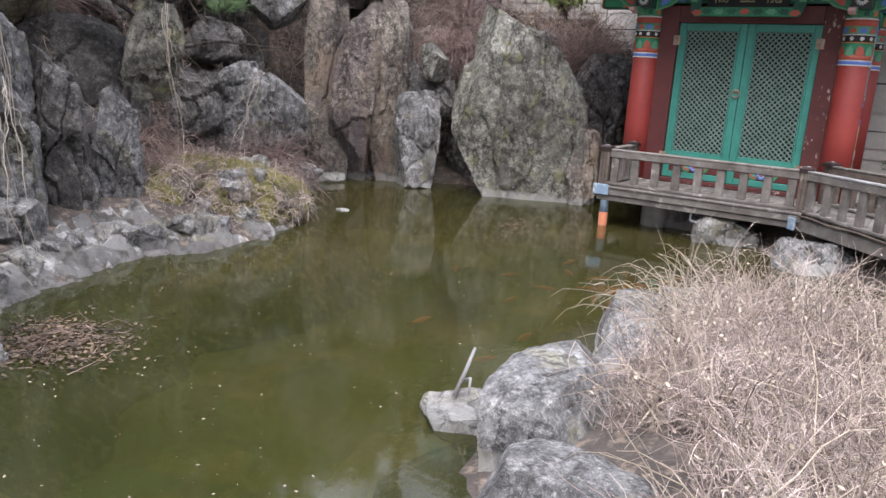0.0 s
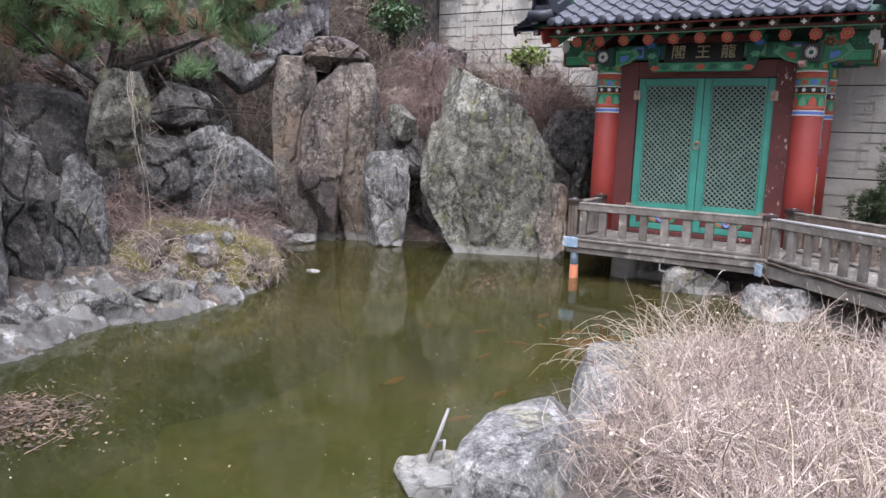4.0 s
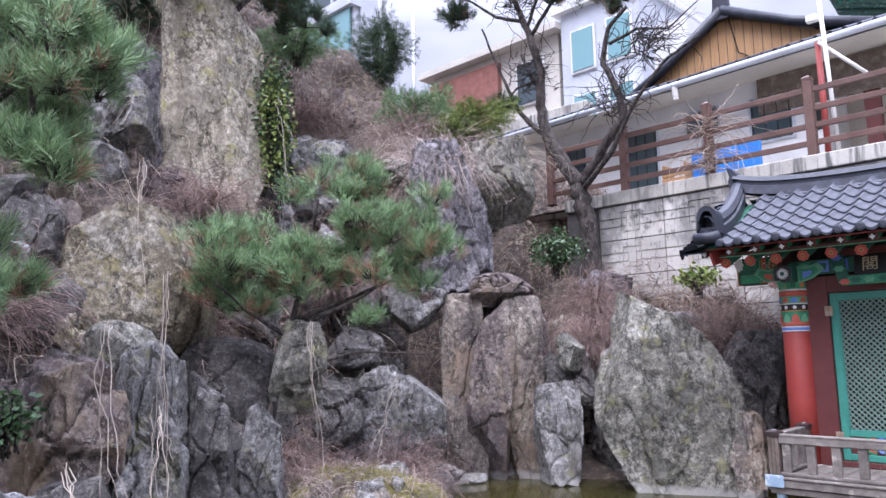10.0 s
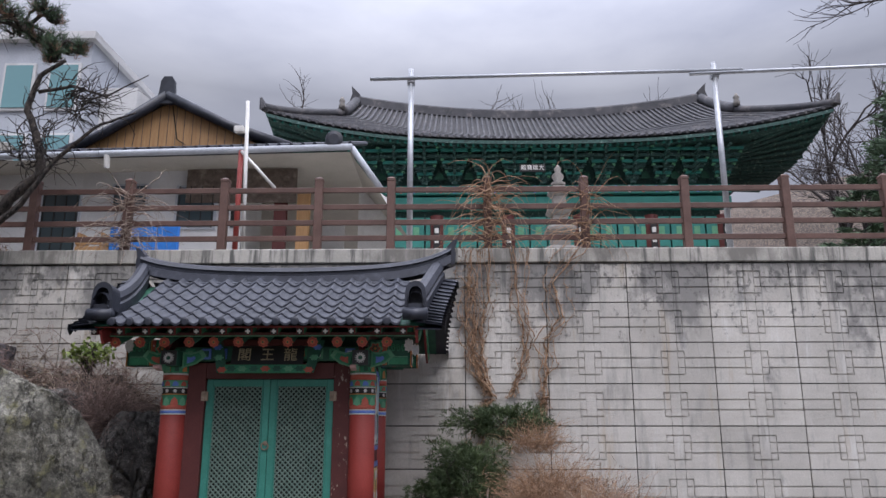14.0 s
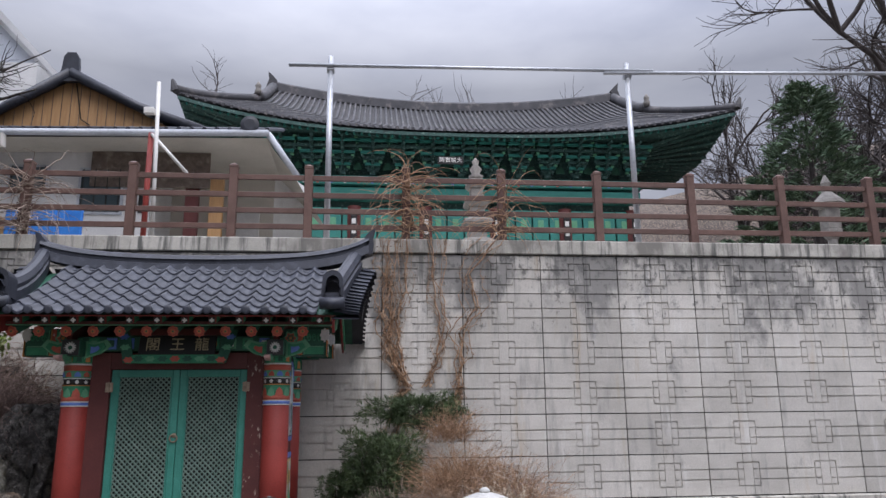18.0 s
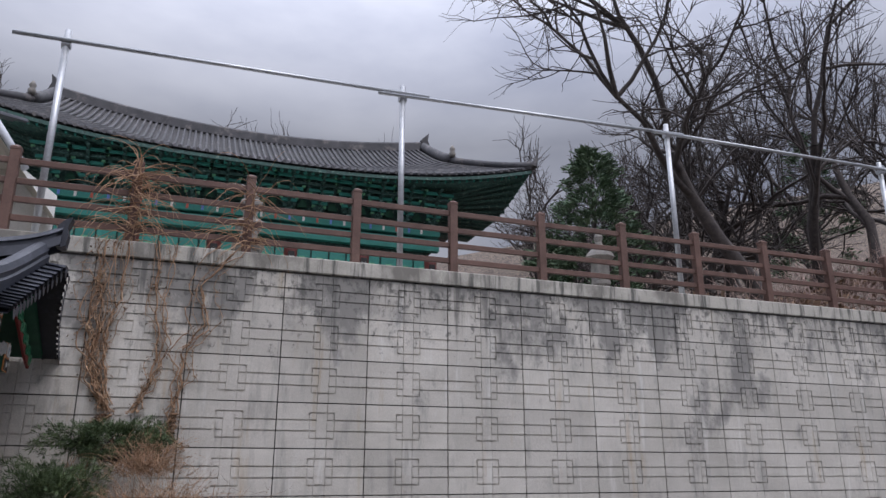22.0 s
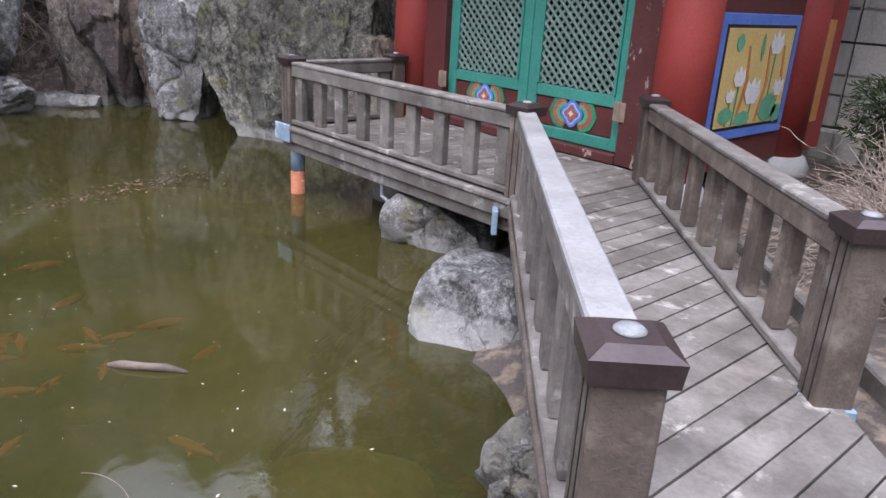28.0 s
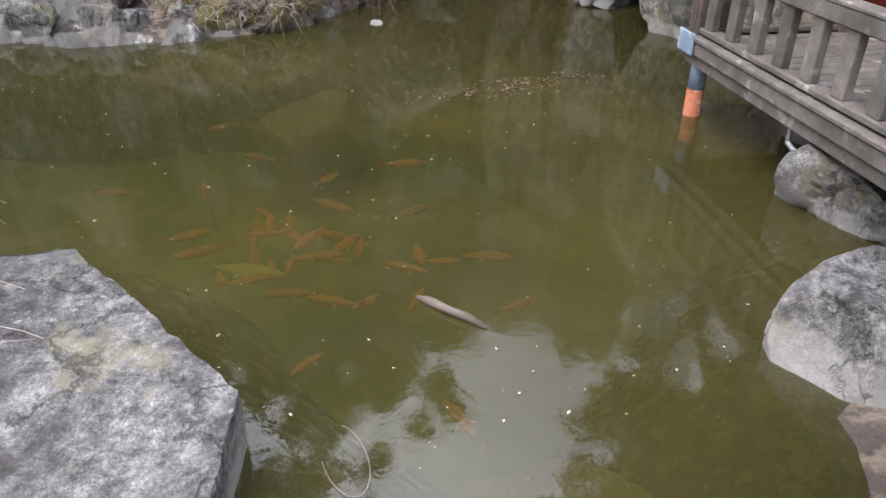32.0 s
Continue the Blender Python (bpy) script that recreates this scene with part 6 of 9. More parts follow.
rock("boulder", (-6.55, -2.85, 2.0), 0.95, 0.8, 0.62, 51, 39, M_rock_dark, "thin-bedded dark rock under the pine", 5, 4.5, 12, 0.07, group=CLIFF)
rock("boulder", (-6.45, -1.75, 2.70), 1.0, 0.9, 0.95, 46, 40, M_rock, L_GREY, 5, 3.6, 10, 0.06, group=CLIFF)
rock("boulder", (-5.55, -2.20, 0.18), 0.85, 0.5, 0.42, 45, 50, M_rock, "low rock at the water under the brush", 5, 4.0, 12, 0.07, group=CLIFF)
rock("boulder", (-7.3, -2.6, 3.2), 1.4, 1.1, 1.6, 50, 38, M_rock, L_GREY, 5, 3.2, 10, 0.06, group=CLIFF)
rock("boulder", (-8.2, 0.2, 5.6), 1.2, 1.0, 1.0, 45, 41, M_rock, L_GREY, 5, 3.2, 10, 0.06, group=CLIFF)
rock("boulder", (-10.6, -2.2, 6.6), 1.6, 1.2, 1.6, 55, 42, M_rock_dark, "dark boulder high on the slope", 5, 3.2, 10, 0.06, group=CLIFF)
rock("boulder", (-5.1, 1.7, 3.0), 0.9, 0.8, 0.8, 30, 43, M_rock_violet, "violet-grey boulder at the tree foot", 5, 3.0, 10, 0.06, group=CLIFF)
rock("boulder", (-2.80, -8.45, 0.70), 1.15, 0.9, 1.10, 72, 44, M_rock_blue, "large blue-grey rounded boulder over the water", 6, 4.0, 12, 0.045, group=CLIFF, frac=0.5, planes=((0.8, -0.2, -0.56, 0.62), (0.66, -0.1, 0.745, 0.47), (0.1, -0.6, 0.79, 0.60)))
rock("boulder", (-3.6, -8.2, 0.45), 0.8, 0.8, 1.1, 70, 45, M_rock_plum, "violet-brown block behind the blue boulder", 5, 3.8, 12, 0.06, group=CLIFF)
rock("boulder", (-4.05, -6.95, 0.30), 0.5, 0.5, 0.6, 66, 46, M_rock, L_GREY, 5, 3.8, 12, 0.06, group=CLIFF)
rock("boulder", (-4.15, -7.5, 0.50), 0.7, 0.6, 1.0, 66, 47, M_rock_dark, "dark fissured block at the waterline", 5, 4.0, 12, 0.06, group=CLIFF)
rock("boulder", (-5.3, -3.1, 0.25), 0.8, 0.6, 0.6, 40, 48, M_rock_dark, "low dark rock among roots", 4, 3.2, 10, 0.06, group=CLIFF)
# stones at the foot of the cliff
for i, (x, y, w, d, h, yaw) in enumerate(((-2.45, -8.5, 1.3, 0.6, 0.36, 78), (-4.3, -5.4, 0.7, 0.6, 0.5, 70), (-4.15, -4.9, 0.6, 0.6, 0.45, 80), (-4.25, -5.9, 0.5, 0.45, 0.42, 60), (-5.72, -1.45, 0.7, 0.35, 0.26, 35), (-6.05, -1.75, 0.6, 0.4, 0.24, 30))):
    rock("shore_stone", (x, y, 0.03), w, d, h * 0.85, yaw, 60 + i, (M_rock_white, M_rock)[i % 2], "low bleached stone along the waterline", 5, 3.8, 16, 0.07, group="waterline stones")
rx = np.random.RandomState(77)
for i in range(150):
    s_, v_ = rx.uniform(0.14, 0.98), rx.uniform(0.02, 0.85) ** 1.15
    if i < 70:
        s_, v_ = rx.uniform(0.18, 0.56), rx.uniform(0.03, 0.5)
    c_ = slope_point(s_, v_) + np.array([-0.12, 0.08, -0.02])
    w_ = rx.uniform(0.4, 1.05) * (1 + 0.4 * (i < 70) * v_)
    k_ = rx.randint(0, 5)
    rock("cliff_stone", (c_[0], c_[1], c_[2] + 0.02), w_, w_ * rx.uniform(0.6, 0.9), w_ * rx.uniform(0.6, 1.3), rx.uniform(20, 80), 300 + i, (M_rock, M_rock_dark, M_rock_plum, M_rock_dark, M_rock_tan)[k_],
         ("grey angular stone wedged in the slope", "dark angular stone wedged in the slope", "plum-brown angular stone wedged in the slope", "dark angular stone wedged in the slope", "tan angular stone wedged in the slope")[k_], 5, 4.0, 14, 0.05, group="stones in the slope")
# pale crusted ledge along the waterline
edge_line = np.array([(-2.2, -9.4), (-2.3, -8.6), (-2.72, -7.95), (-3.12, -7.4), (-3.3, -6.8), (-3.58, -6.3), (-3.5, -5.8), (-3.38, -5.2), (-3.42, -4.8), (-3.6, -4.2), (-3.85, -3.75), (-4.4, -3.35), (-5.1, -2.9)])
ledge = []
for t_ in np.linspace(0, len(edge_line) - 1, 260):
    p_ = np.array([np.interp(t_, range(len(edge_line)), edge_line[:, k]) for k in (0, 1)])
    q_ = np.array([np.interp(min(t_ + 0.1, len(edge_line) - 1), range(len(edge_line)), edge_line[:, k]) for k in (0, 1)])
    o_ = np.array([np.interp(max(t_ - 0.1, 0), range(len(edge_line)), edge_line[:, k]) for k in (0, 1)])
    d_ = (q_ - o_) / np.linalg.norm(q_ - o_)
    land = np.array([-d_[1], d_[0]])
    line_ = []
    for u_, z_ in ((-0.34, -0.40), (-0.16, -0.16), (-0.06, -0.03), (0.0, 0.05), (0.05, 0.09), (0.13, 0.115), (0.24, 0.15), (0.38, 0.20), (0.56, 0.27), (0.80, 0.34), (1.10, 0.30)):
        w_ = Vector((*(p_ + land * u_), 0.0))
        k_ = noise.fractal(w_ * 2.1, 0.9, 2.1, 5)
        c_ = noise.voronoi(w_ * 2.6 + noise.noise_vector(w_ * 3) * 0.25)[0]
        step_ = -0.08 * max(0.0, 1 - (c_[1] - c_[0]) / 0.12) + 0.09 * (noise.cell(w_ * 3.1) - 0.5)
        h_ = z_ * (1 + 0.6 * k_) + (0.06 * k_ + step_) * (z_ > -0.1)
        b_ = p_ + land * (u_ + 0.10 * noise.noise(w_ * 1.7 + Vector((0, 0, 5))) + 0.03 * k_)
        line_.append((b_[0], b_[1], h_))
    ledge.append(line_)
tagged(link("shore_ledge", G().sheet(ledge), M_ledge, smooth=True), "low white-crusted stone ledge along the waterline", "ledge", kind="structure")
for i in range(14):
    t_ = 0.4 + i * (len(edge_line) - 2) / 14
    x_, y_ = np.interp(t_, range(len(edge_line)), edge_line[:, 0]), np.interp(t_, range(len(edge_line)), edge_line[:, 1])
    rock("ledge_stone", (x_ - 0.32 + rx.normal(0, 0.06), y_ + rx.normal(0, 0.08), 0.14), rx.uniform(0.25, 0.5), rx.uniform(0.2, 0.35), rx.uniform(0.2, 0.36), rx.uniform(50, 110), 600 + i, (M_rock_white, M_rock)[i % 2], "weathered stone set in the waterline ledge", 5, 4.0, 12, 0.06, group="ledge stones")
for i in range(22):
    x_, y_ = rx.uniform(-5.2, -3.75), rx.uniform(-5.7, -3.9)
    rock("bank_rubble", (x_, y_, 0.05 + 0.62 * math.sqrt(max(0.05, 1 - ((x_ + 4.62) / 1.0) ** 2 - ((y_ + 4.55) / 1.2) ** 2))), rx.uniform(0.15, 0.38), rx.uniform(0.15, 0.3), rx.uniform(0.12, 0.28), rx.uniform(0, 180), 650 + i, (M_rock, M_rock_white, M_rock_brown)[i % 3], "small angular stone on the earthy point", 4, 4.0, 12, 0.06, group="stones on the point")
bank_ob = rock("mossy_bank", (-4.62, -4.55, 0.05), 1.9, 2.3, 1.25, -20, 80, M_bank, "sloping earthy point of land with patches of moss", 6, 2.2, 5, 0.05, cat="bank", kind="structure")
rock("floating_clod", (-3.95, -3.02, 0.0), 0.22, 0.16, 0.08, 20, 82, M_rock_white, "pale stone just clear of the water", 3, 2.5, 6, 0.08)

# ---- near bank stones ----
BANK = "bank stones"
rock("bank_stone", (0.78, -6.64, -0.02), 0.70, 1.15, 0.88, 8, 101, M_rock_bank, "angular pale grey stone edging the pond", 6, 5.0, 9, 0.03, group=BANK, frac=0.25)
rock("bank_stone", (1.28, -7.74, -0.04), 1.05, 0.92, 0.94, -10, 102, M_rock_bank, "broad scratched grey stone edging the pond", 6, 4.0, 9, 0.03, group=BANK, frac=0.2)
rock("bank_stone", (0.68, -5.15, 0.0), 0.72, 1.4, 0.80, 12, 103, M_rock_bank, "pale pinkish-grey edging stone", 6, 3.8, 9, 0.04, group=BANK, frac=0.3)
rock("bank_stone", (0.25, -6.78, -0.03), 0.42, 0.36, 0.34, 31, 104, M_rock_white, "small bleached stone at the waterline", 5, 3.2, 9, 0.06, group=BANK)
rock("bank_stone", (1.45, -4.4, 0.0), 2.0, 1.5, 0.75, 0, 105, M_rock_bank, "flat-topped lichened grey slab at the pond edge", 6, 9.0, 2, 0.025, group=BANK, frac=0.12, planes=((-0.63, 0.777, 0.0, 0.57), (0.09, 0.996, 0.0, 0.62), (-0.95, -0.3, 0.0, 0.85)))
rock("bank_stone", (1.33, -1.5, -0.02), 0.98, 0.85, 0.72, 25, 106, M_rock_bank, "rounded cracked stone beside the bridge", 6, 3.2, 7, 0.04, group=BANK, frac=1.0, planes=((0.0, 0.0, 1.0, 0.30),))
rock("bank_stone", (0.22, -0.98, 0.05), 0.75, 0.6, 0.56, 20, 107, M_rock_white, "bleached stone under the deck", 5, 3.2, 9, 0.06, group=BANK)
rock("bank_stone", (-0.35, -0.45, 0.05), 0.9, 0.6, 0.5, 10, 108, M_rock_dark, "dark stone under the deck", 4, 3.2, 9, 0.06, group=BANK)
rock("bank_stone", (2.53, -2.31, 0.05), 0.42, 0.85, 0.78, -42, 109, M_rock_white, "white-crusted stone under the bridge edge", 6, 3.2, 9, 0.06, group=BANK)
rock("sunken_rock", (1.83, -3.10, -0.262), 0.75, 1.15, 0.46, 28, 111, M_sunk, "pale flat rock under shallow water", 5, 6.0, 2, 0.04, group="sunken rocks", frac=0.3)
rock("sunken_rock", (-1.79, -3.54, -0.262), 0.95, 0.5, 0.46, 140, 112, M_sunk, "long pale rock under the water", 5, 6.0, 2, 0.04, group="sunken rocks", frac=0.3)
rock("sunken_rock", (-1.0, -8.9, -0.29), 1.2, 1.1, 0.5, 0, 113, M_sunk, "rounded rock under the water", 5, 2.2, 5, 0.03, group="sunken rocks", frac=0.3)
rock("sunken_rock", (0.22, -7.25, -0.33), 0.7, 1.3, 0.62, 15, 114, M_sunk, "yellowed rock foot under the water", 5, 2.6, 6, 0.04, group="sunken rocks", frac=0.3)
rock("wet_stone", (-1.75, -8.88, 0.0), 0.2, 0.16, 0.09, 0, 115, M_rock_white, "small tan stone breaking the surface", 3, 2.4, 5, 0.06)
for i, (x, y) in enumerate(((1.9, -8.2), (2.3, -7.4), (2.6, -5.2), (1.9, -6.1))):
    rock("pebble", (x, y, 0.36), 0.16, 0.13, 0.10, 40 * i, 130 + i, M_rock_bank, "small loose stone in the dry brush", 3, 2.6, 6, 0.06, group="loose stones")

# ---- dry brush ----
rs = np.random.RandomState(5)


def stuff(name, me, mat, label, cat):
    me.materials.clear()
    return tagged(link(name, me, mat), label, cat, kind="stuff")


def brush_bank(k):
    out = []
    while len(out) < k:
        x, y = rs.uniform(0.8, 3.2), rs.uniform(-8.7, -4.7)
        if x < 1.0 + 0.25 * rs.rand() or (y > -5.0 and rs.rand() < (y + 5.0) * 3.3) or (y < -7.9 and x > 2.25) or (y < -7.0 and x < 1.62) or (y < -8.1 and x < 1.85) or (x > 2.8 and y < -7.2):
            continue
        out.append((x, y))
    out = np.array(out)
    return np.stack([out[:, 0], out[:, 1], ground_height(out[:, 0], out[:, 1]) - 0.01], 1)


st = brush_bank(6000)
dirs = np.stack([rs.normal(0, 0.45, len(st)), rs.normal(0, 0.45, len(st)), np.ones(len(st))], 1)
pa = wander(rs, st, dirs, rs.uniform(0.16, 0.60, len(st)) * rs.uniform(0.7, 1.15, len(st)), 6, 0.12, 0.6)
stuff("dry_brush", strands(pa, taper(len(st), 6, rs.uniform(0.0016, 0.0042, len(st)))), M_brush, "dense leafless pinkish-brown brush covering the bank", "dry brush")
tw = pa[rs.randint(0, len(pa), 15000), rs.randint(2, 6, 15000)]
pb = wander(rs, tw, unit(rs, len(tw)) + np.array([0, 0, 0.3]), rs.uniform(0.06, 0.2, len(tw)), 4, 0.2, 0.6)
stuff("brush_twig", strands(pb, taper(len(tw), 4, rs.uniform(0.0012, 0.0026, len(tw)))), M_brush, "fine pale twigs tangled through the brush", "twigs")
sg = brush_bank(900)
pg = wander(rs, sg, np.stack([rs.normal(-0.2, 0.7, 900), rs.normal(0, 0.7, 900), np.full(900, 1.0)], 1), rs.uniform(0.35, 0.8, 900), 7, 0.35, 0.4)
stuff("dry_grass", strands(pg, taper(900, 7, rs.uniform(0.002, 0.005, 900), 0.3)), M_straw, "pale dry grass stems arching over the brush", "dry grass")
lv = tw[rs.randint(0, len(tw), 5200)] + rs.normal(0, 0.02, (5200, 3))
stuff("curled_leaf", quads("leaves", lv, unit(rs, 5200) * 0.008, unit(rs, 5200) * 0.014), M_straw, "curled dead leaves caught in the brush", "dead leaves")
# straw bent over the water
sb = np.stack([rs.uniform(0.75, 1.5, 160), rs.uniform(-5.5, -4.95, 160), np.full(160, 0.3)], 1)
stuff("bent_straw", strands(wander(rs, sb, np.stack([rs.normal(-0.6, 0.5, 160), rs.normal(0.2, 0.5, 160), np.full(160, 0.9)], 1), rs.uniform(0.4, 0.8, 160), 7, 0.55, 0.35), taper(160, 7, 0.004, 0.3)), M_straw, "pale straw bent towards the water", "dry grass")


def slope_brush(k, s0, s1, v0, v1, length, mat, name, label, droop=0.5, rad=0.0035, up=0.5, lift=0.02, knots=6):
    base = np.array([slope_point(s, v) for s, v in zip(rs.uniform(s0, s1, k), rs.uniform(v0, v1, k))]) + np.array([0.05, -0.05, lift])
    d = np.stack([rs.normal(0.5, 0.6, k), rs.normal(-0.35, 0.6, k), rs.normal(up, 0.4, k)], 1)
    p = wander(rs, base, d, rs.uniform(0.5, 1.2, k) * length, knots, droop, 0.55)
    return p, stuff(name, strands(p, taper(k, knots, rs.uniform(0.6, 1.3, k) * rad)), mat, label, "dry brush")


pS, _ = slope_brush(4200, 0.18, 0.97, 0.05, 0.95, 0.7, M_bramble, "slope_bramble", "leafless reddish bramble hanging over the slope", rad=0.006)
pS2, _ = slope_brush(1500, 0.2, 0.95, 0.1, 0.95, 1.0, M_straw, "slope_straw", "pale dry creepers trailing down the slope", 0.8, 0.0062)
tw = pS.reshape(-1, 3)[rs.randint(0, pS.shape[0] * 6, 17000)]
stuff("slope_twigs", strands(wander(rs, tw, unit(rs, len(tw)), rs.uniform(0.1, 0.28, len(tw)), 4, 0.3, 0.6), taper(len(tw), 4, 0.0038)), M_twig, "tangled fine dead twigs on the slope", "twigs")
ld = np.array([slope_point(s, v) for s, v in zip(rs.uniform(0.1, 1, 16000), rs.uniform(0, 1, 16000))]) + np.array([0.03, -0.03, 0.03])
stuff("slope_litter", quads("leaves", ld + rs.uniform(-0.02, 0.06, (16000, 1)), unit(rs, 16000) * 0.022, unit(rs, 16000) * 0.036), M_deadleaf, "brown fallen leaves lying on the slope", "dead leaves")


def clump(c, r, k, length, mat, name, label, rad=0.005, up=0.4, droop=0.3, twigs=2.0, tmat=None):
    """A rounded bush of bare stems."""
    c = np.array(c)
    base = c + rs.normal(0, 0.22, (k, 3)) * np.array(r)
    base[:, 2] = c[2] - r[2] * rs.uniform(0.4, 1.0, k)
    d = unit(rs, k) * np.array(r) + np.array([0, 0, up])
    p = wander(rs, base, d, rs.uniform(0.6, 1.2, k) * length, 6, droop, 0.45)
    stuff(name, strands(p, taper(k, 6, rs.uniform(0.6, 1.4, k) * rad)), mat, label, "dry bush")
    n = int(k * twigs)
    t = p.reshape(-1, 3)[rs.randint(0, k * 6, n)]
    stuff(name + "_twig", strands(wander(rs, t, unit(rs, n) + np.array([0, 0, 0.2]), rs.uniform(0.08, 0.24, n) * length * 1.2, 4, 0.2, 0.6), taper(n, 4, rad * 0.6)), tmat or mat, "fine twigs of the " + cat_words(label), "twigs")
    return p


def cat_words(label):
    return " ".join(label.split()[:5])


clump((-2.85, 1.25, 2.35), (0.95, 0.6, 0.6), 900, 1.0, M_bramble, "bramble_bush", "dense dark red leafless bush behind the boulder")
clump((-4.6, 0.35, 2.5), (0.7, 0.6, 0.7), 650, 0.9, M_bramble, "bramble_bush", "pale reddish bramble draped over the rocks", droop=0.8)
clump((-4.9, 0.9, 3.1), (0.8, 0.6, 0.6), 450, 0.9, M_bramble, "bramble_bush", "tangled bramble below the tree", droop=0.7)
clump((-5.1, -3.3, 0.75), (0.8, 0.7, 0.6), 700, 0.8, M_bramble, "bramble_bush", "brown leafless brush behind the moss bank", droop=0.6)
clump((-4.8, -4.75, 0.72), (0.75, 0.85, 0.25), 900, 0.38, M_bramble, "bank_brush", "low brown brush on the earthy point", 0.0026, 0.5, 0.5, 2.0)
clump((-4.5, -3.75, 0.42), (0.4, 0.5, 0.2), 420, 0.32, M_twig, "bank_brush", "pale dry stems at the water's edge", 0.0026, 0.5, 0.5, 2.0)
clump((-5.3, -5.0, 1.1), (0.7, 0.6, 0.7), 500, 0.8, M_bramble, "bramble_bush", "dark dead brush in the cliff hollow", droop=0.8)
clump((-6.9, -0.9, 5.4), (0.9, 0.6, 0.5), 520, 1.5, M_brush, "arching_canes", "arching pinkish-brown canes over the slab", 0.0042, 0.5, 1.0, 1.0)
clump((-6.5, 0.6, 5.7), (0.8, 0.5, 0.5), 300, 1.2, M_straw, "arching_grass", "yellow dry grass arching over a boulder", 0.003, 0.5, 1.0, 0.5)
clump((-7.6, -2.2, 4.6), (1.2, 0.8, 0.8), 600, 1.0, M_bramble, "bramble_bush", "bramble thicket high on the cliff", droop=0.6)
clump((-9.0, 0.3, 6.8), (1.4, 0.9, 0.6), 500, 1.1, M_bramble, "bramble_bush", "reddish thicket along the cliff top", droop=0.4)
clump((-6.6, -5.3, 2.6), (0.6, 0.5, 0.5), 260, 0.9, M_bramble, "bramble_bush", "brown brush round the big boulder", droop=0.6)
clump((-5.6, -7.9, 2.7), (0.8, 0.8, 0.5), 400, 0.9, M_bramble, "bramble_bush", "dry brush on the rock ledge", droop=0.6)
clump((-9.6, -1.6, 6.9), (1.0, 0.9, 0.5), 600, 0.9, M_bramble, "bramble_bush", "pinkish thicket on the upper slope", droop=0.6)
clump((-8.5, -0.4, 6.1), (0.9, 0.7, 0.5), 600, 0.9, M_twig, "bramble_bush", "pale dry bracken on the upper slope", droop=0.8)
clump((-8.2, 1.5, 6.2), (0.9, 0.6, 0.45), 500, 0.8, M_bramble, "bramble_bush", "tangled thicket below the pine", droop=0.6)
clump((-6.6, -3.2, 3.4), (0.9, 0.8, 0.5), 500, 0.8, M_bramble, "bramble_bush", "brown brush between the boulders", droop=0.7)
clump((-7.3, -4.9, 4.3), (0.9, 0.8, 0.5), 500, 0.9, M_bramble, "bramble_bush", "pinkish brush under the leaning slab", droop=0.7)
# moss tufts and dry wisps over the sloping point
top = np.array([v.co[:] for v in bank_ob.data.vertices]) + np.array(bank_ob.location)
top = top[top[:, 2] > 0.10]
mp = top[(top[:, 0] > -4.75) & (top[:, 1] > -4.9)]
mp = np.array([q for q in mp if noise.noise(Vector(q) * 2.6) > -0.12])
mp = mp[rs.randint(0, len(mp), 6500)] + rs.normal(0, 0.02, (6500, 3))
stuff("moss_tuft", strands(wander(rs, mp, unit(rs, len(mp)) * 0.7 + np.array([0.3, -0.2, 0.7]), rs.uniform(0.03, 0.09, len(mp)), 4, 0.4, 0.5), taper(len(mp), 4, 0.0024, 0.3)), M_grassmoss, "short yellow-green moss and grass on the bank", "moss")
wp = top[rs.randint(0, len(top), 2800)]
stuff("bank_wisp", strands(wander(rs, wp, unit(rs, len(wp)) + np.array([0.4, -0.3, 0.6]), rs.uniform(0.08, 0.30, len(wp)), 5, 0.7, 0.6), taper(len(wp), 5, rs.uniform(0.002, 0.004, len(wp)))), M_brush, "pale dry wisps hanging over the bank", "dry grass")
# long pale creepers hanging down the rocks
M_creeper = surf("grey_dead_creeper", (0.30, 0.25, 0.20), (0.48, 0.42, 0.35), 6, 0.9, 0, 60, rnd=0.4, island=True)
HANG = [((-4.5, -5.09, 2.26), (-4.5, -4.98, -0.1)), ((-4.5, -3.84, 1.65), (-4.5, -4.34, 0.42)), ((-4.5, -6.7, 2.68), (-4.2, -6.84, 0.11)), ((-6.3, -6.2, 4.2), (-6.0, -6.4, 1.9)), ((-4.2, -7.35, 2.2), (-3.75, -7.45, 0.4)), ((-3.9, -7.0, 1.5), (-3.65, -7.1, 0.2)), ((-3.4, -7.85, 1.2), (-3.0, -7.7, 0.15)), ((-7.6, -3.6, 5.9), (-6.6, -3.9, 3.2))]
for a, b in HANG:
    a, b = np.array(a), np.array(b)
    ps = []
    for _ in range(4):
        t = np.linspace(0, 1, 14)[:, None]
        wob = np.cumsum(rs.normal(0, 0.022, (14, 3)), 0)
        e = b + rs.normal(0, 0.05, 3) + np.array([0, 0, rs.uniform(0, 0.9) * (a[2] - b[2]) if _ else 0])
        ps.append(a + (e - a) * t + wob + np.array([0.06, -0.04, 0]) * np.sin(t * 3.1))
    stuff("hanging_creeper", strands(np.array(ps), taper(4, 14, 0.0042, 0.5), 5), M_creeper, "long pale dead creeper hanging down the rock", "creeper")


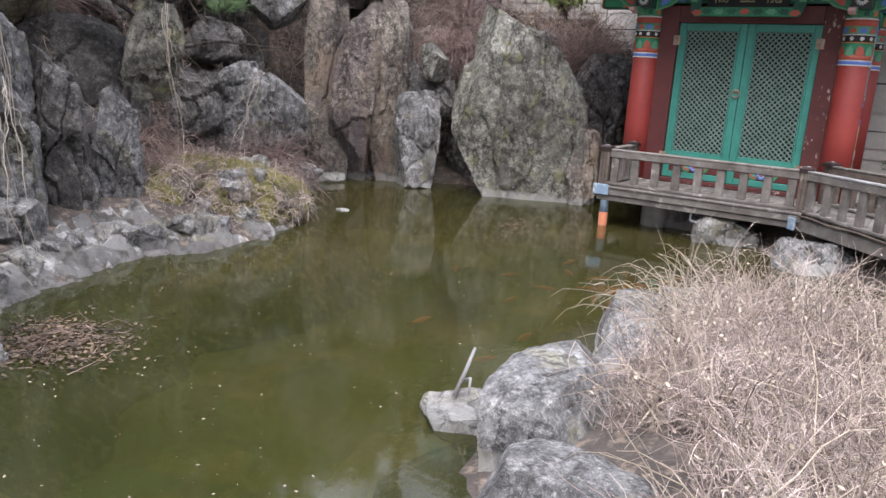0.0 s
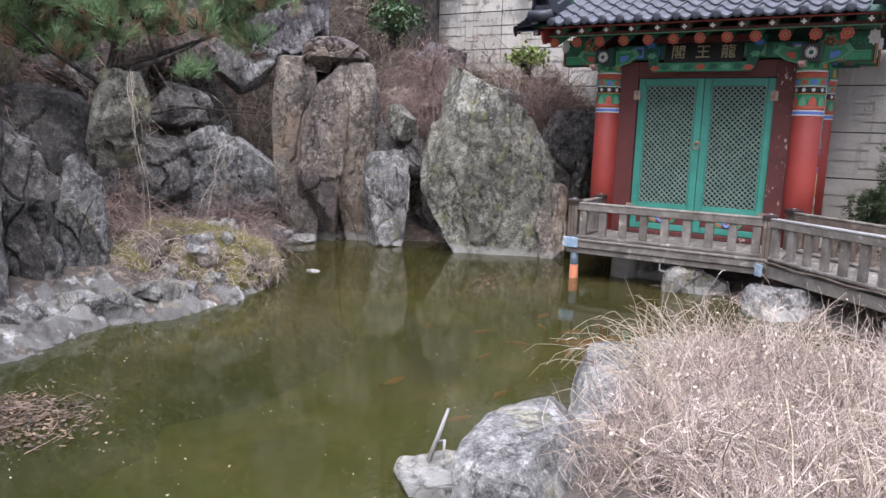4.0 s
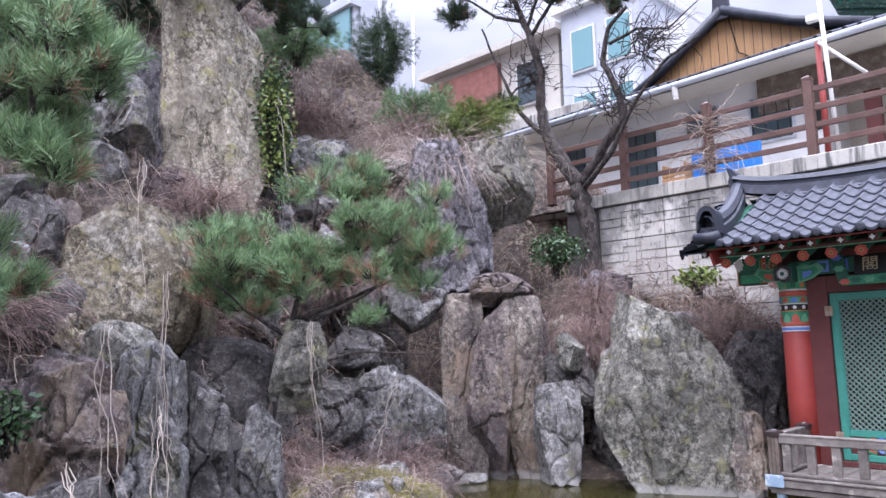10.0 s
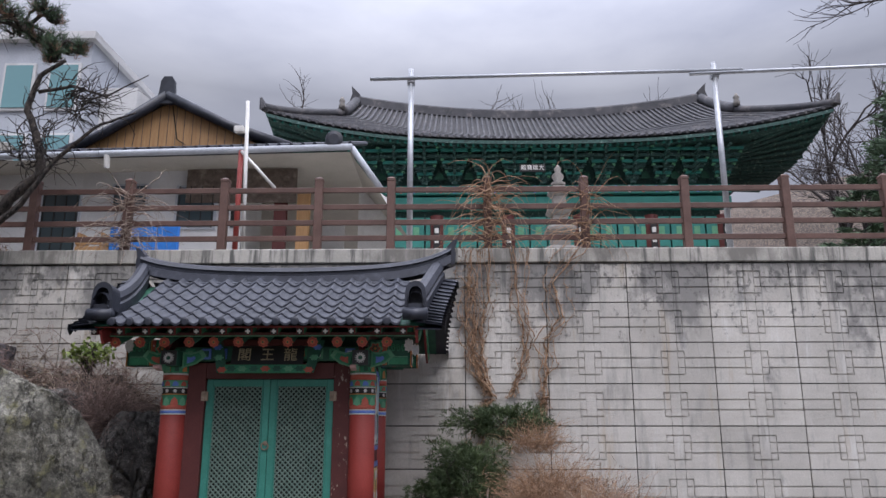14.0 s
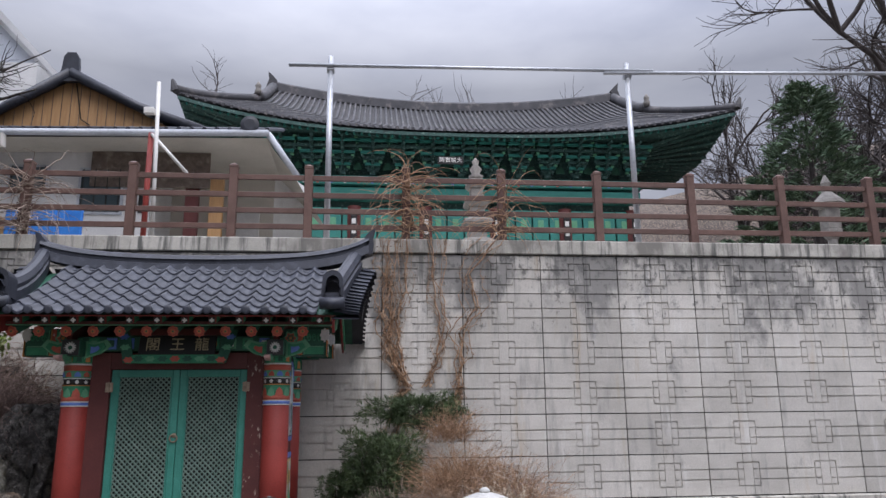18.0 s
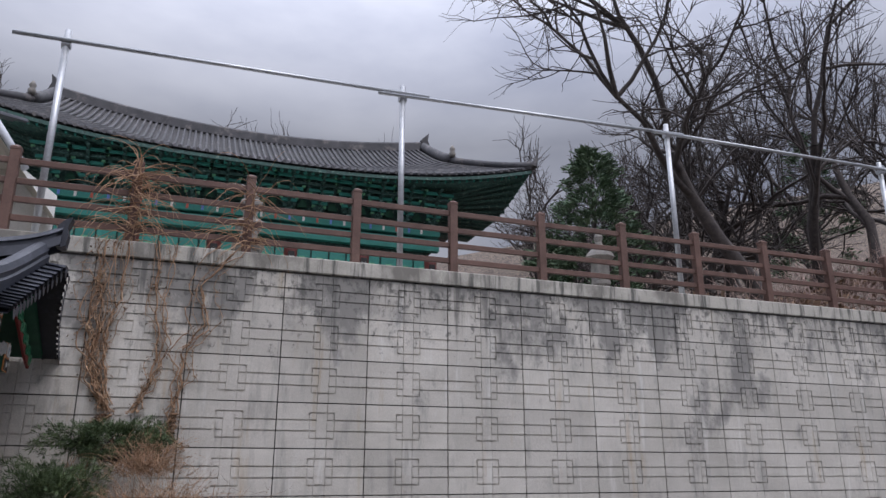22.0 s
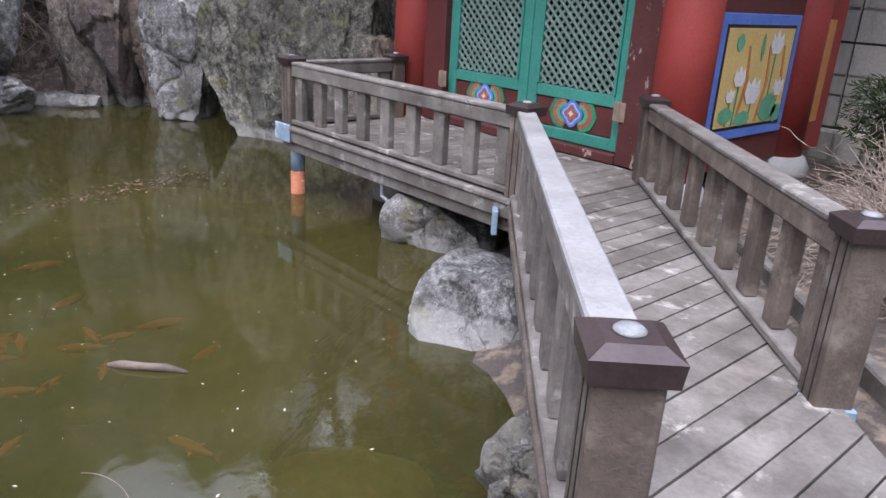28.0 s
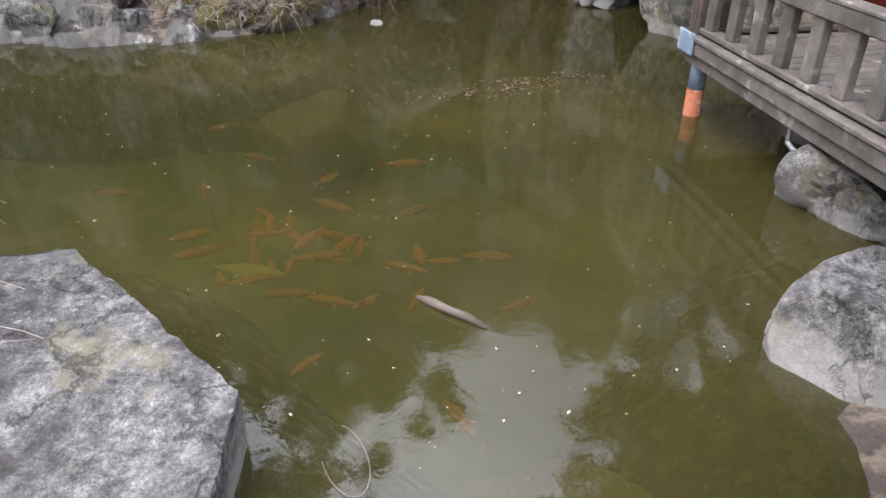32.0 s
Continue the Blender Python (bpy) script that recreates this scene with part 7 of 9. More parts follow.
# ---- pines and shrubs ----
def limb(g, pts, r0, r1, n=7):
    pts = np.array(pts, float)
    fine = np.array([[np.interp(t, np.arange(len(pts)), pts[:, i]) for i in range(3)] for t in np.linspace(0, len(pts) - 1, 4 * len(pts))])
    fine[1:-1] += np.random.RandomState(len(g.v)).normal(0, 0.11 * r0, (len(fine) - 2, 3))
    g.tube(fine.tolist(), np.linspace(r0, r1, len(fine)).tolist(), n)
    return fine


def pine(name, label, base, limbs, clusters, seed, mat=None, per=20, length=0.12, dry=0.12, width=0.0026, trunk_r=0.06):
    """limbs: polylines with radii; clusters: (centre, radii, tufts)."""
    r = np.random.RandomState(seed)
    tree = thing(name, base, label, "tree")
    g = G()
    for pts, r0, r1 in limbs:
        limb(g, pts, r0, r1)
    link("trunk", g, M_bark, tree, "dark rough bark", True)
    tips, ds, twig = [], [], []
    tufts = []
    for c, rad, k in clusters:
        if k < 40:
            tufts.append((c, rad, k))
            continue
        m = k // 11
        u = unit(r, m)
        spots = np.array(c) + u * np.array(rad) * 1.15 * r.uniform(0.15, 1.0, (m, 1)) ** 0.5
        for q in spots:
            sz = 0.34 * max(rad) * r.uniform(0.7, 1.2)
            tufts.append((tuple(q), (sz, sz, 0.6 * sz), 9))
        link("bough", strands(np.stack([np.repeat([np.array(c) - np.array([0, 0, 0.5 * rad[2]])], m, 0), (spots + np.array(c)) / 2 + r.normal(0, 0.06, (m, 3)), spots], 1), taper(m, 3, trunk_r * 0.28, 0.35), 5), M_bark, tree)
    for c, rad, k in tufts:
        k = max(5, int(k * 1.35))
        u = unit(r, k)
        sub = np.array(c) + u * np.array(rad) * r.uniform(0.25, 1.0, (k, 1)) ** 0.55
        near = np.array(c) + (sub - np.array(c)) * 0.25 - np.array([0, 0, 0.12])
        for _ in range(3):
            p = sub + unit(r, k) * np.array([0.11, 0.11, 0.07]) + np.array([0, 0, 0.02])
            d = u * 0.5 + unit(r, k) * 0.35 + np.array([0, 0, 0.75])
            tips.append(p)
            ds.append(d / np.linalg.norm(d, axis=1, keepdims=True))
            twig.append(np.stack([near, (near + sub) / 2 + r.normal(0, 0.03, (k, 3)), p], 1))
    tips, ds, twig = np.concatenate(tips), np.concatenate(ds), np.concatenate(twig)
    link("twig", strands(twig, taper(len(twig), 3, trunk_r * 0.1, 0.4)), M_bark, tree)
    dead = r.rand(len(tips)) < dry
    link("needles", needles(r, tips[~dead], ds[~dead], per, length, width), mat or M_needle, tree, "long green pine needles")
    if dead.any():
        link("dead_needles", needles(r, tips[dead] - np.array([0, 0, 0.05]), ds[dead], per, length, width), M_needle_dry, tree, "rust-brown dead needles")
    return tree


cr_ = np.random.RandomState(12)
SAPLING_TUFTS = []
while len(SAPLING_TUFTS) < 66:
    u_, w_, v_ = cr_.uniform(-1, 1, 3)
    if u_ * u_ + w_ * w_ > 1 or (u_ < -0.3 and w_ > 0.45) or (abs(u_) < 0.25 and w_ < -0.7):
        continue
    r_ = cr_.uniform(0.16, 0.30)
    SAPLING_TUFTS.append(((-4.80 + 0.57 * 1.45 * u_ - 0.82 * 0.4 * v_, -4.70 + 0.82 * 1.45 * u_ + 0.57 * 0.4 * v_, 3.18 + 0.92 * w_ + 0.18 * u_), (r_, r_, 0.6 * r_), int(28 * r_)))
pine("pine_sapling", "bushy green pine growing out of the cliff", (-5.2, -5.25, 0.9), [([(-5.2, -5.25, 0.8), (-5.1, -5.1, 1.6), (-5.0, -5.0, 2.3), (-4.9, -4.85, 3.0), (-4.85, -4.75, 3.7)], 0.055, 0.015), ([(-5.0, -5.0, 2.1), (-5.1, -5.5, 2.4), (-5.0, -5.95, 2.7)], 0.03, 0.008), ([(-5.0, -4.95, 2.3), (-4.9, -4.2, 2.6), (-4.9, -3.4, 2.9), (-4.85, -2.9, 3.3)], 0.03, 0.008), ([(-5.0, -5.0, 2.2), (-4.5, -4.3, 2.6), (-4.2, -3.9, 3.1)], 0.028, 0.008), ([(-5.1, -5.1, 1.7), (-4.6, -4.4, 1.95), (-4.1, -3.8, 1.9)], 0.022, 0.008)],
     SAPLING_TUFTS, 3, per=40, length=0.155, dry=0.17, width=0.0027)
pine("pine_tree", "pine limb reaching over the pond from the slope", (-5.2, -9.0, 2.0), [([(-5.2, -9.0, 1.5), (-5.0, -8.8, 2.6), (-4.6, -8.4, 3.3), (-3.7, -7.95, 3.75)], 0.07, 0.02), ([(-4.8, -8.6, 3.0), (-4.4, -8.2, 3.9), (-3.9, -7.9, 4.3)], 0.04, 0.012), ([(-5.0, -8.8, 2.3), (-4.3, -8.5, 2.5), (-3.9, -8.3, 2.5)], 0.04, 0.012)],
     [((-3.85, -8.05, 3.75), (0.45, 0.5, 0.4), 130), ((-3.85, -7.95, 4.35), (0.5, 0.5, 0.4), 120), ((-4.4, -8.4, 4.1), (0.6, 0.6, 0.5), 110), ((-3.98, -8.4, 2.5), (0.32, 0.4, 0.34), 90), ((-4.4, -8.8, 3.3), (0.6, 0.5, 0.5), 90)], 4, per=36, length=0.155, dry=0.05, width=0.0026)
pine("red_pine", "crooked pine with sparse dark crown beside the wall", (-5.6, 2.0, 3.2), [([(-5.55, 2.0, 2.8), (-5.6, 2.0, 3.6), (-5.65, 2.0, 4.4), (-5.79, 2.0, 5.03)], 0.19, 0.17), ([(-5.79, 2.0, 5.03), (-6.2, 2.0, 5.7), (-6.56, 2.0, 6.32), (-6.62, 2.0, 6.9), (-6.58, 2.0, 7.69), (-6.86, 2.0, 8.53), (-7.2, 2.05, 9.3), (-7.6, 2.1, 10.2)], 0.15, 0.04), ([(-6.5, 2.0, 6.2), (-7.0, 2.1, 6.6), (-7.32, 2.2, 6.95), (-7.9, 2.3, 8.0), (-8.4, 2.3, 9.2)], 0.07, 0.02), ([(-5.75, 2.0, 5.0), (-5.2, 1.9, 5.6), (-4.68, 1.9, 6.12), (-4.75, 1.9, 6.6), (-5.05, 1.9, 7.24), (-4.95, 1.9, 7.87), (-4.5, 1.9, 8.2)], 0.11, 0.03), ([(-5.6, 1.9, 4.95), (-4.9, 1.8, 5.5), (-4.4, 1.8, 6.3), (-3.78, 1.8, 6.9), (-3.1, 1.8, 7.15)], 0.06, 0.015), ([(-6.6, 2.0, 7.4), (-7.2, 2.0, 7.4), (-7.6, 2.0, 7.1)], 0.04, 0.012), ([(-6.8, 2.0, 8.4), (-6.2, 2.0, 9.0), (-5.6, 2.0, 9.2), (-5.0, 2.0, 8.8)], 0.045, 0.015), ([(-7.0, 2.0, 8.8), (-7.8, 2.1, 9.2), (-8.6, 2.1, 9.9), (-9.3, 2.1, 10.3)], 0.045, 0.012), ([(-4.9, 1.9, 7.6), (-4.3, 1.9, 7.7), (-3.7, 1.9, 7.5), (-3.0, 1.9, 7.9)], 0.035, 0.008), ([(-6.9, 2.0, 8.6), (-6.4, 2.0, 9.6), (-5.9, 2.0, 10.1)], 0.04, 0.012), ([(-7.4, 2.08, 9.7), (-8.0, 1.9, 11.4), (-8.2, 1.6, 13.4), (-8.0, 1.4, 15.4)], 0.07, 0.03), ([(-8.0, 1.9, 11.6), (-8.0, 0.6, 12.4), (-8.0, -0.3, 12.8)], 0.04, 0.015), ([(-8.1, 1.7, 12.4), (-8.4, 2.9, 13.0)], 0.04, 0.015)],
     [((-7.6, 2.1, 10.5), (1.0, 0.7, 0.42), 150), ((-8.9, 2.1, 10.5), (0.75, 0.6, 0.42), 100), ((-6.2, 2.0, 10.3), (0.75, 0.6, 0.4), 110), ((-5.4, 2.0, 9.05), (0.75, 0.5, 0.38), 100), ((-4.8, 2.0, 8.6), (0.45, 0.4, 0.25), 50), ((-9.0, 2.1, 9.7), (0.4, 0.4, 0.35), 35), ((-7.6, 2.0, 7.15), (0.35, 0.3, 0.2), 25), ((-8.2, 1.4, 12.4), (1.1, 1.0, 0.6), 130), ((-8.0, -0.2, 12.9), (1.0, 1.0, 0.6), 120), ((-8.4, 2.9, 13.2), (1.1, 1.0, 0.7), 130), ((-8.2, 1.2, 14.2), (1.2, 1.3, 0.7), 140), ((-7.8, 0.4, 15.6), (1.1, 1.2, 0.7), 110), ((-8.2, 2.6, 15.4), (1.1, 1.1, 0.7), 110)], 6, mat=M_needle_dark, per=18, length=0.16, dry=0.10, width=0.0045, trunk_r=0.16)


def twig_sprays(k, cx, cy, cz, r, seed):
    rr = np.random.RandomState(seed)
    b = np.array([cx, cy, cz]) + rr.normal(0, 0.3, (k, 3)) * np.array(r)
    return wander(rr, b, unit(rr, k) + np.array([0.4, 0, 0.3]), rr.uniform(0.3, 0.9, k), 6, 0.1, 0.7)


for i, (c, r, k) in enumerate((((-4.2, 1.9, 7.4), (0.9, 0.4, 0.7), 130), ((-4.9, 1.9, 6.6), (0.8, 0.4, 0.7), 90), ((-6.9, 2.0, 7.6), (0.9, 0.4, 0.8), 110), ((-6.9, 2.0, 9.4), (1.4, 0.5, 0.8), 160))):
    stuff("bare_twigs", strands(twig_sprays(k, *c, r, 40 + i), taper(k, 6, 0.012, 0.3)), M_bark, "bare crooked twigs of the pine", "twigs")


def leafy(name, label, c, r, k, size, mat, seed, cat="shrub", stems=40, feather=False):
    rr = np.random.RandomState(seed)
    sh = thing(name, (c[0], c[1], c[2] - r[2]), label, cat)
    u = unit(rr, k)
    p = np.array(c) + u * np.array(r) * rr.uniform(0.4, 1.28 if feather else 1, (k, 1)) ** 0.5 * (0.75 + 0.35 * np.sin(5 * u[:, :1] + seed) * np.cos(4 * u[:, 1:2]))
    a = unit(rr, k)
    b = np.cross(a, unit(rr, k))
    if feather:
        dd = u * 0.8 + unit(rr, k) * 0.5
        link("foliage", needles(rr, p, dd / np.linalg.norm(dd, axis=1, keepdims=True), 12, size * 1.6, 0.0042, 0.75), mat, sh, "feathery evergreen sprays")
    else:
        link("foliage", quads("leaves", p, a * size * 0.5, b * size), mat, sh, "small evergreen leaves")
    s = np.stack([np.repeat(np.array([[c[0], c[1], c[2] - r[2]]]), stems, 0) + rr.normal(0, 0.05, (stems, 3)), np.array(c) + rr.normal(0, 0.2, (stems, 3)) * np.array(r), p[:stems]], 1)
    link("stem", strands(s, taper(stems, 3, 0.01)), M_bark, sh)
    return sh


leafy("evergreen_shrub", "dark glossy evergreen shrub under the tree", (-5.25, 0.45, 3.6), (0.55, 0.45, 0.42), 1300, 0.045, M_leaf, 1)
leafy("fern_shrub", "light green shrub against the wall", (-3.4, 1.75, 3.05), (0.45, 0.3, 0.26), 500, 0.05, M_leaf_yellow, 2)
leafy("juniper_shrub", "low yellow-green juniper on the cliff top", (-7.6, 0.9, 6.5), (1.1, 0.6, 0.42), 2200, 0.05, M_leaf_yellow, 3, feather=True)
leafy("evergreen_shrub", "dark evergreen on the cliff top", (-9.3, 0.9, 7.1), (1.2, 0.8, 0.55), 2400, 0.07, M_needle, 4, feather=True)
leafy("ivy", "dark ivy climbing the pale slab", (-7.72, -3.55, 5.5), (0.42, 0.4, 1.5), 1900, 0.05, M_leaf, 5, "ivy")
leafy("ivy", "yellow-green ivy at the slab's edge", (-7.62, -3.62, 5.4), (0.36, 0.36, 1.3), 1200, 0.045, M_leaf_yellow, 15, "ivy")
leafy("evergreen_shrub", "small glossy shrub in the rock face", (-4.25, -8.0, 1.5), (0.3, 0.3, 0.24), 400, 0.04, M_leaf, 6)
leafy("young_pine", "dark young pine on the cliff top", (-12.0, 2.4, 9.9), (0.9, 0.8, 1.15), 2200, 0.09, M_needle_dark, 7, "tree", feather=True)
leafy("evergreen_shrub", "dark evergreen on the slope", (-10.3, -1.4, 8.4), (0.9, 0.8, 0.5), 1300, 0.07, M_needle, 8, feather=True)
pine("pine_tree", "dark pine leaning from the upper slope", (-7.6, -8.4, 4.2), [([(-7.6, -8.4, 3.8), (-7.2, -8.0, 5.0), (-6.6, -7.4, 5.8)], 0.09, 0.02)], [((-7.0, -7.8, 5.4), (0.8, 0.7, 0.5), 160), ((-6.7, -7.3, 6.0), (0.7, 0.6, 0.4), 130), ((-7.9, -7.6, 5.9), (0.8, 0.6, 0.4), 120)], 9, per=32, length=0.17, dry=0.05, width=0.0032)

# ---- shrub, lantern and creepers before the wall ----
leafy("yew_shrub", "dark green yew shrub by the wall", (2.50, 1.20, 1.15), (0.72, 0.5, 0.66), 2300, 0.055, M_yew, 11, feather=True)
leafy("yew_shrub", "spreading yew branches against the wall", (3.10, 1.85, 2.02), (0.92, 0.35, 0.28), 1300, 0.055, M_yew, 12, feather=True)
leafy("yew_shrub", "low yew branches beside the shrine", (1.95, 1.35, 0.92), (0.36, 0.3, 0.34), 500, 0.045, M_yew, 13, feather=True)
clump((3.75, 1.15, 1.15), (0.95, 0.65, 0.70), 1300, 0.95, M_vine, "dry_shrub", "orange-brown dry shrub before the wall", 0.0042, 0.5, 0.35, 2.6)
clump((4.3, 0.4, 1.0), (0.7, 0.6, 0.6), 700, 0.8, M_vine, "dry_shrub", "rusty dry shrub beside the lantern", 0.0042, 0.5, 0.35, 2.2, M_bramble)
clump((4.35, 1.25, 0.95), (0.6, 0.5, 0.5), 480, 0.8, M_twig, "dry_shrub", "pale leafless stems at the shrub's foot", 0.0042, 0.5, 0.4, 2.0)
clump((2.75, -0.45, 0.72), (0.6, 0.6, 0.4), 800, 0.65, M_twig, "dry_shrub", "grey-pink dry brush beside the bridge", 0.0036, 0.5, 0.3, 2.2)
clump((3.4, -0.4, 0.75), (0.6, 0.5, 0.45), 650, 0.65, M_twig, "dry_shrub", "matted dry brush behind the lantern", 0.0036, 0.5, 0.3, 2.2)
clump((2.35, 0.45, 0.65), (0.5, 0.5, 0.35), 380, 0.5, M_twig, "dry_shrub", "thin dry brush at the shrine's corner", 0.0036, 0.5, 0.3, 2.0)
clump((4.1, -0.2, 0.85), (0.5, 0.5, 0.45), 300, 0.8, M_straw, "dry_shrub", "pale dry reeds by the lantern", 0.0048, 0.6, 0.5, 0.8, M_vine)
clump((3.55, 0.8, 1.2), (0.75, 0.45, 0.5), 700, 0.75, M_vine, "dry_shrub", "tangle of orange canes grown through the yew", 0.004, 0.5, 0.35, 2.2)
clump((3.5, 1.5, 1.8), (0.7, 0.35, 0.25), 260, 0.55, M_vine, "dry_shrub", "dead orange sprays against the wall", 0.0036, 0.5, 0.35, 2.0)
lan = thing("stone_lantern", (3.6, -1.3, 0.38), "white granite garden lantern with a hexagonal roof", "stone lantern")
LX, LY = 3.6, -1.3
link("base", G().lathe([(0.22, 0.33), (0.23, 0.40), (0.19, 0.45), (0.12, 0.48)], (LX, LY, 0), 24), M_granite, lan, smooth=True)
link("pedestal", G().lathe([(0.10, 0.47), (0.115, 0.56), (0.15, 0.66)], (LX, LY, 0), 8), M_granite, lan)
link("platform", G().lathe([(0.15, 0.66), (0.195, 0.70), (0.20, 0.745), (0.17, 0.78), (0.12, 0.80)], (LX, LY, 0), 24), M_granite, lan, smooth=True)
for k in range(6):
    a = math.pi / 3 * k + 0.3
    link("corner_post", G().box((-0.022, -0.028, 0.80), (0.022, 0.028, 0.985), 0.004, pose(LX + 0.10 * math.cos(a), LY + 0.10 * math.sin(a), 0, 0, 0, math.degrees(a))), M_granite, lan)
# solid dark core, its colour standing for the shade between the posts
link("light_chamber", G().lathe([(0.06, 0.79), (0.06, 0.99)], (LX, LY, 0), 6), M_dark, lan, "near-black core painted for the shade in the light chamber")
link("chamber_ring", G().lathe([(0.13, 0.795), (0.13, 0.83), (0.11, 0.832)], (LX, LY, 0), 6), M_granite, lan)
link("roof", G().lathe([(0.12, 0.985), (0.245, 0.992), (0.265, 1.002), (0.268, 1.045), (0.25, 1.056), (0.17, 1.085), (0.09, 1.108), (0.055, 1.114)], (LX, LY, 0), 6), M_granite, lan, "six-sided low sloping roof stone")
link("finial", G().lathe([(0.058, 1.108), (0.062, 1.125), (0.05, 1.148), (0.025, 1.163), (0.004, 1.168)], (LX, LY, 0), 14), M_granite, lan, smooth=True)

VINES = [[(2.9, 2.40), (2.67, 2.86), (2.55, 3.3), (2.50, 3.7), (2.57, 4.3), (2.62, 4.9)], [(2.86, 2.42), (2.80, 3.0), (2.74, 3.5), (2.88, 4.0), (2.92, 4.9)], [(3.22, 2.40), (3.41, 2.85), (3.46, 3.4), (3.36, 4.0), (3.33, 4.9)], [(3.73, 2.39), (3.83, 2.85), (3.80, 3.3), (4.06, 3.7), (3.98, 4.3), (4.5, 4.95)], [(2.9, 2.36), (2.78, 2.1), (2.75, 1.6)], [(3.75, 2.4), (3.72, 1.9)], [(2.88, 2.5), (2.62, 3.1), (2.66, 3.8), (2.56, 4.4)]]
for vi, line in enumerate(VINES):
    line = np.array(line)
    ps = []
    for k in range(6):
        t = np.linspace(0, len(line) - 1, 40)
        xx = np.interp(t, range(len(line)), line[:, 0]) + np.cumsum(rs.normal(0, 0.016, 40)) * (k > 0) + 0.05 * np.sin(t * rs.uniform(2.0, 5.0) + k) * (k > 0) + 0.02 * np.sin(t * 9 + k)
        zz = np.interp(t, range(len(line)), line[:, 1]) + rs.normal(0, 0.012, 40)
        ps.append(np.stack([xx, 2.385 - 0.03 * rs.rand(40) - 0.014 * (k % 3), zz], 1))
    creeper = thing("wall_creeper", (line[0, 0], 2.39, line[0, 1]), "leafless brown creeper climbing the concrete wall", "creeper", "wall creepers")
    for k, rad in enumerate((0.015, 0.009, 0.010, 0.006, 0.006, 0.005)):
        link("stem", strands(np.array(ps[k:k + 1]), taper(1, 40, rad, 0.6) * (1 + 0.25 * rs.rand(1, 40)), 6), M_vine, creeper, smooth=True)
    ns = 320
    q = np.array(ps).reshape(-1, 3)[rs.randint(0, 240, ns)]
    link("side_shoot", strands(wander(rs, q, np.stack([rs.normal(0, 1, ns), np.full(ns, -0.05), rs.normal(0.1, 0.8, ns)], 1), rs.uniform(0.03, 0.15, ns), 6, 0.1, 0.9) * np.array([1, 0, 1]) + np.array([0, 2.385, 0]) - np.array([0, 1, 0]) * rs.uniform(0, 0.05, (ns, 6, 1)), taper(ns, 6, rs.uniform(0.002, 0.004, ns))), M_vine, creeper)
    dq = np.array(ps).reshape(-1, 3)[rs.randint(0, 240, 130)] + np.stack([rs.normal(0, 0.05, 130), -rs.uniform(0.0, 0.05, 130), rs.normal(0, 0.05, 130)], 1)
    tagged(link("dead_leaf", quads("leaves", dq, unit(rs, 130) * 0.012, unit(rs, 130) * 0.022), M_deadleaf, creeper), "shrivelled rusty leaves", kind="stuff")

# ---- what floats and swims in the pond ----
litter = np.stack([rs.uniform(-3.6, 2.2, 1900), rs.uniform(-9.6, -1.2, 1900), np.full(1900, 0.004)], 1)
litter = litter[shore_depth(litter[:, 0], litter[:, 1]) > 0.15]
ang = rs.uniform(0, 6.28, len(litter))
ln = 0.0022 + 0.010 * rs.rand(len(litter), 1) ** 4
stuff("pond_litter", quads("bits", litter, np.stack([np.cos(ang), np.sin(ang), 0 * ang], 1) * ln, np.stack([-np.sin(ang), np.cos(ang), 0 * ang], 1) * ln * 0.5), M_straw, "small pale petals and chaff floating on the pond", "pond litter")
raft = np.stack([rs.normal(-2.2, 0.24, 1300), rs.normal(-7.6, 0.2, 1300), rs.uniform(0.004, 0.035, 1300)], 1)
stuff("leaf_raft", quads("leaves", raft, unit(rs, 1300) * np.array([1, 1, 0.3]) * 0.014, unit(rs, 1300) * np.array([1, 1, 0.3]) * 0.027), M_wetleaf, "raft of brown leaves floating by the cliff", "dead leaves")
rp = np.stack([rs.normal(-2.25, 0.22, 60), rs.normal(-7.55, 0.2, 60), rs.uniform(0.0, 0.04, 60)], 1)
stuff("raft_twigs", strands(wander(rs, rp, unit(rs, 60) * np.array([1, 1, 0.1]), rs.uniform(0.1, 0.4, 60), 5, 0, 0.3) * np.array([1, 1, 0.4]), taper(60, 5, 0.003)), M_bramble, "dead stems tangled in the leaf raft", "twigs")
rf = np.array([-1.95, -2.15, 0.004]) + rs.normal(0, 1, (260, 1)) * np.array([-0.10, 0.38, 0]) + rs.normal(0, 0.10, (260, 3)) * np.array([1, 1, 0])
stuff("reed_raft", quads("leaves", rf, unit(rs, 260) * np.array([1, 1, 0.1]) * 0.010, unit(rs, 260) * np.array([1, 1, 0.1]) * 0.024), M_deadleaf, "thin raft of floating brown leaves and reeds", "pond litter")


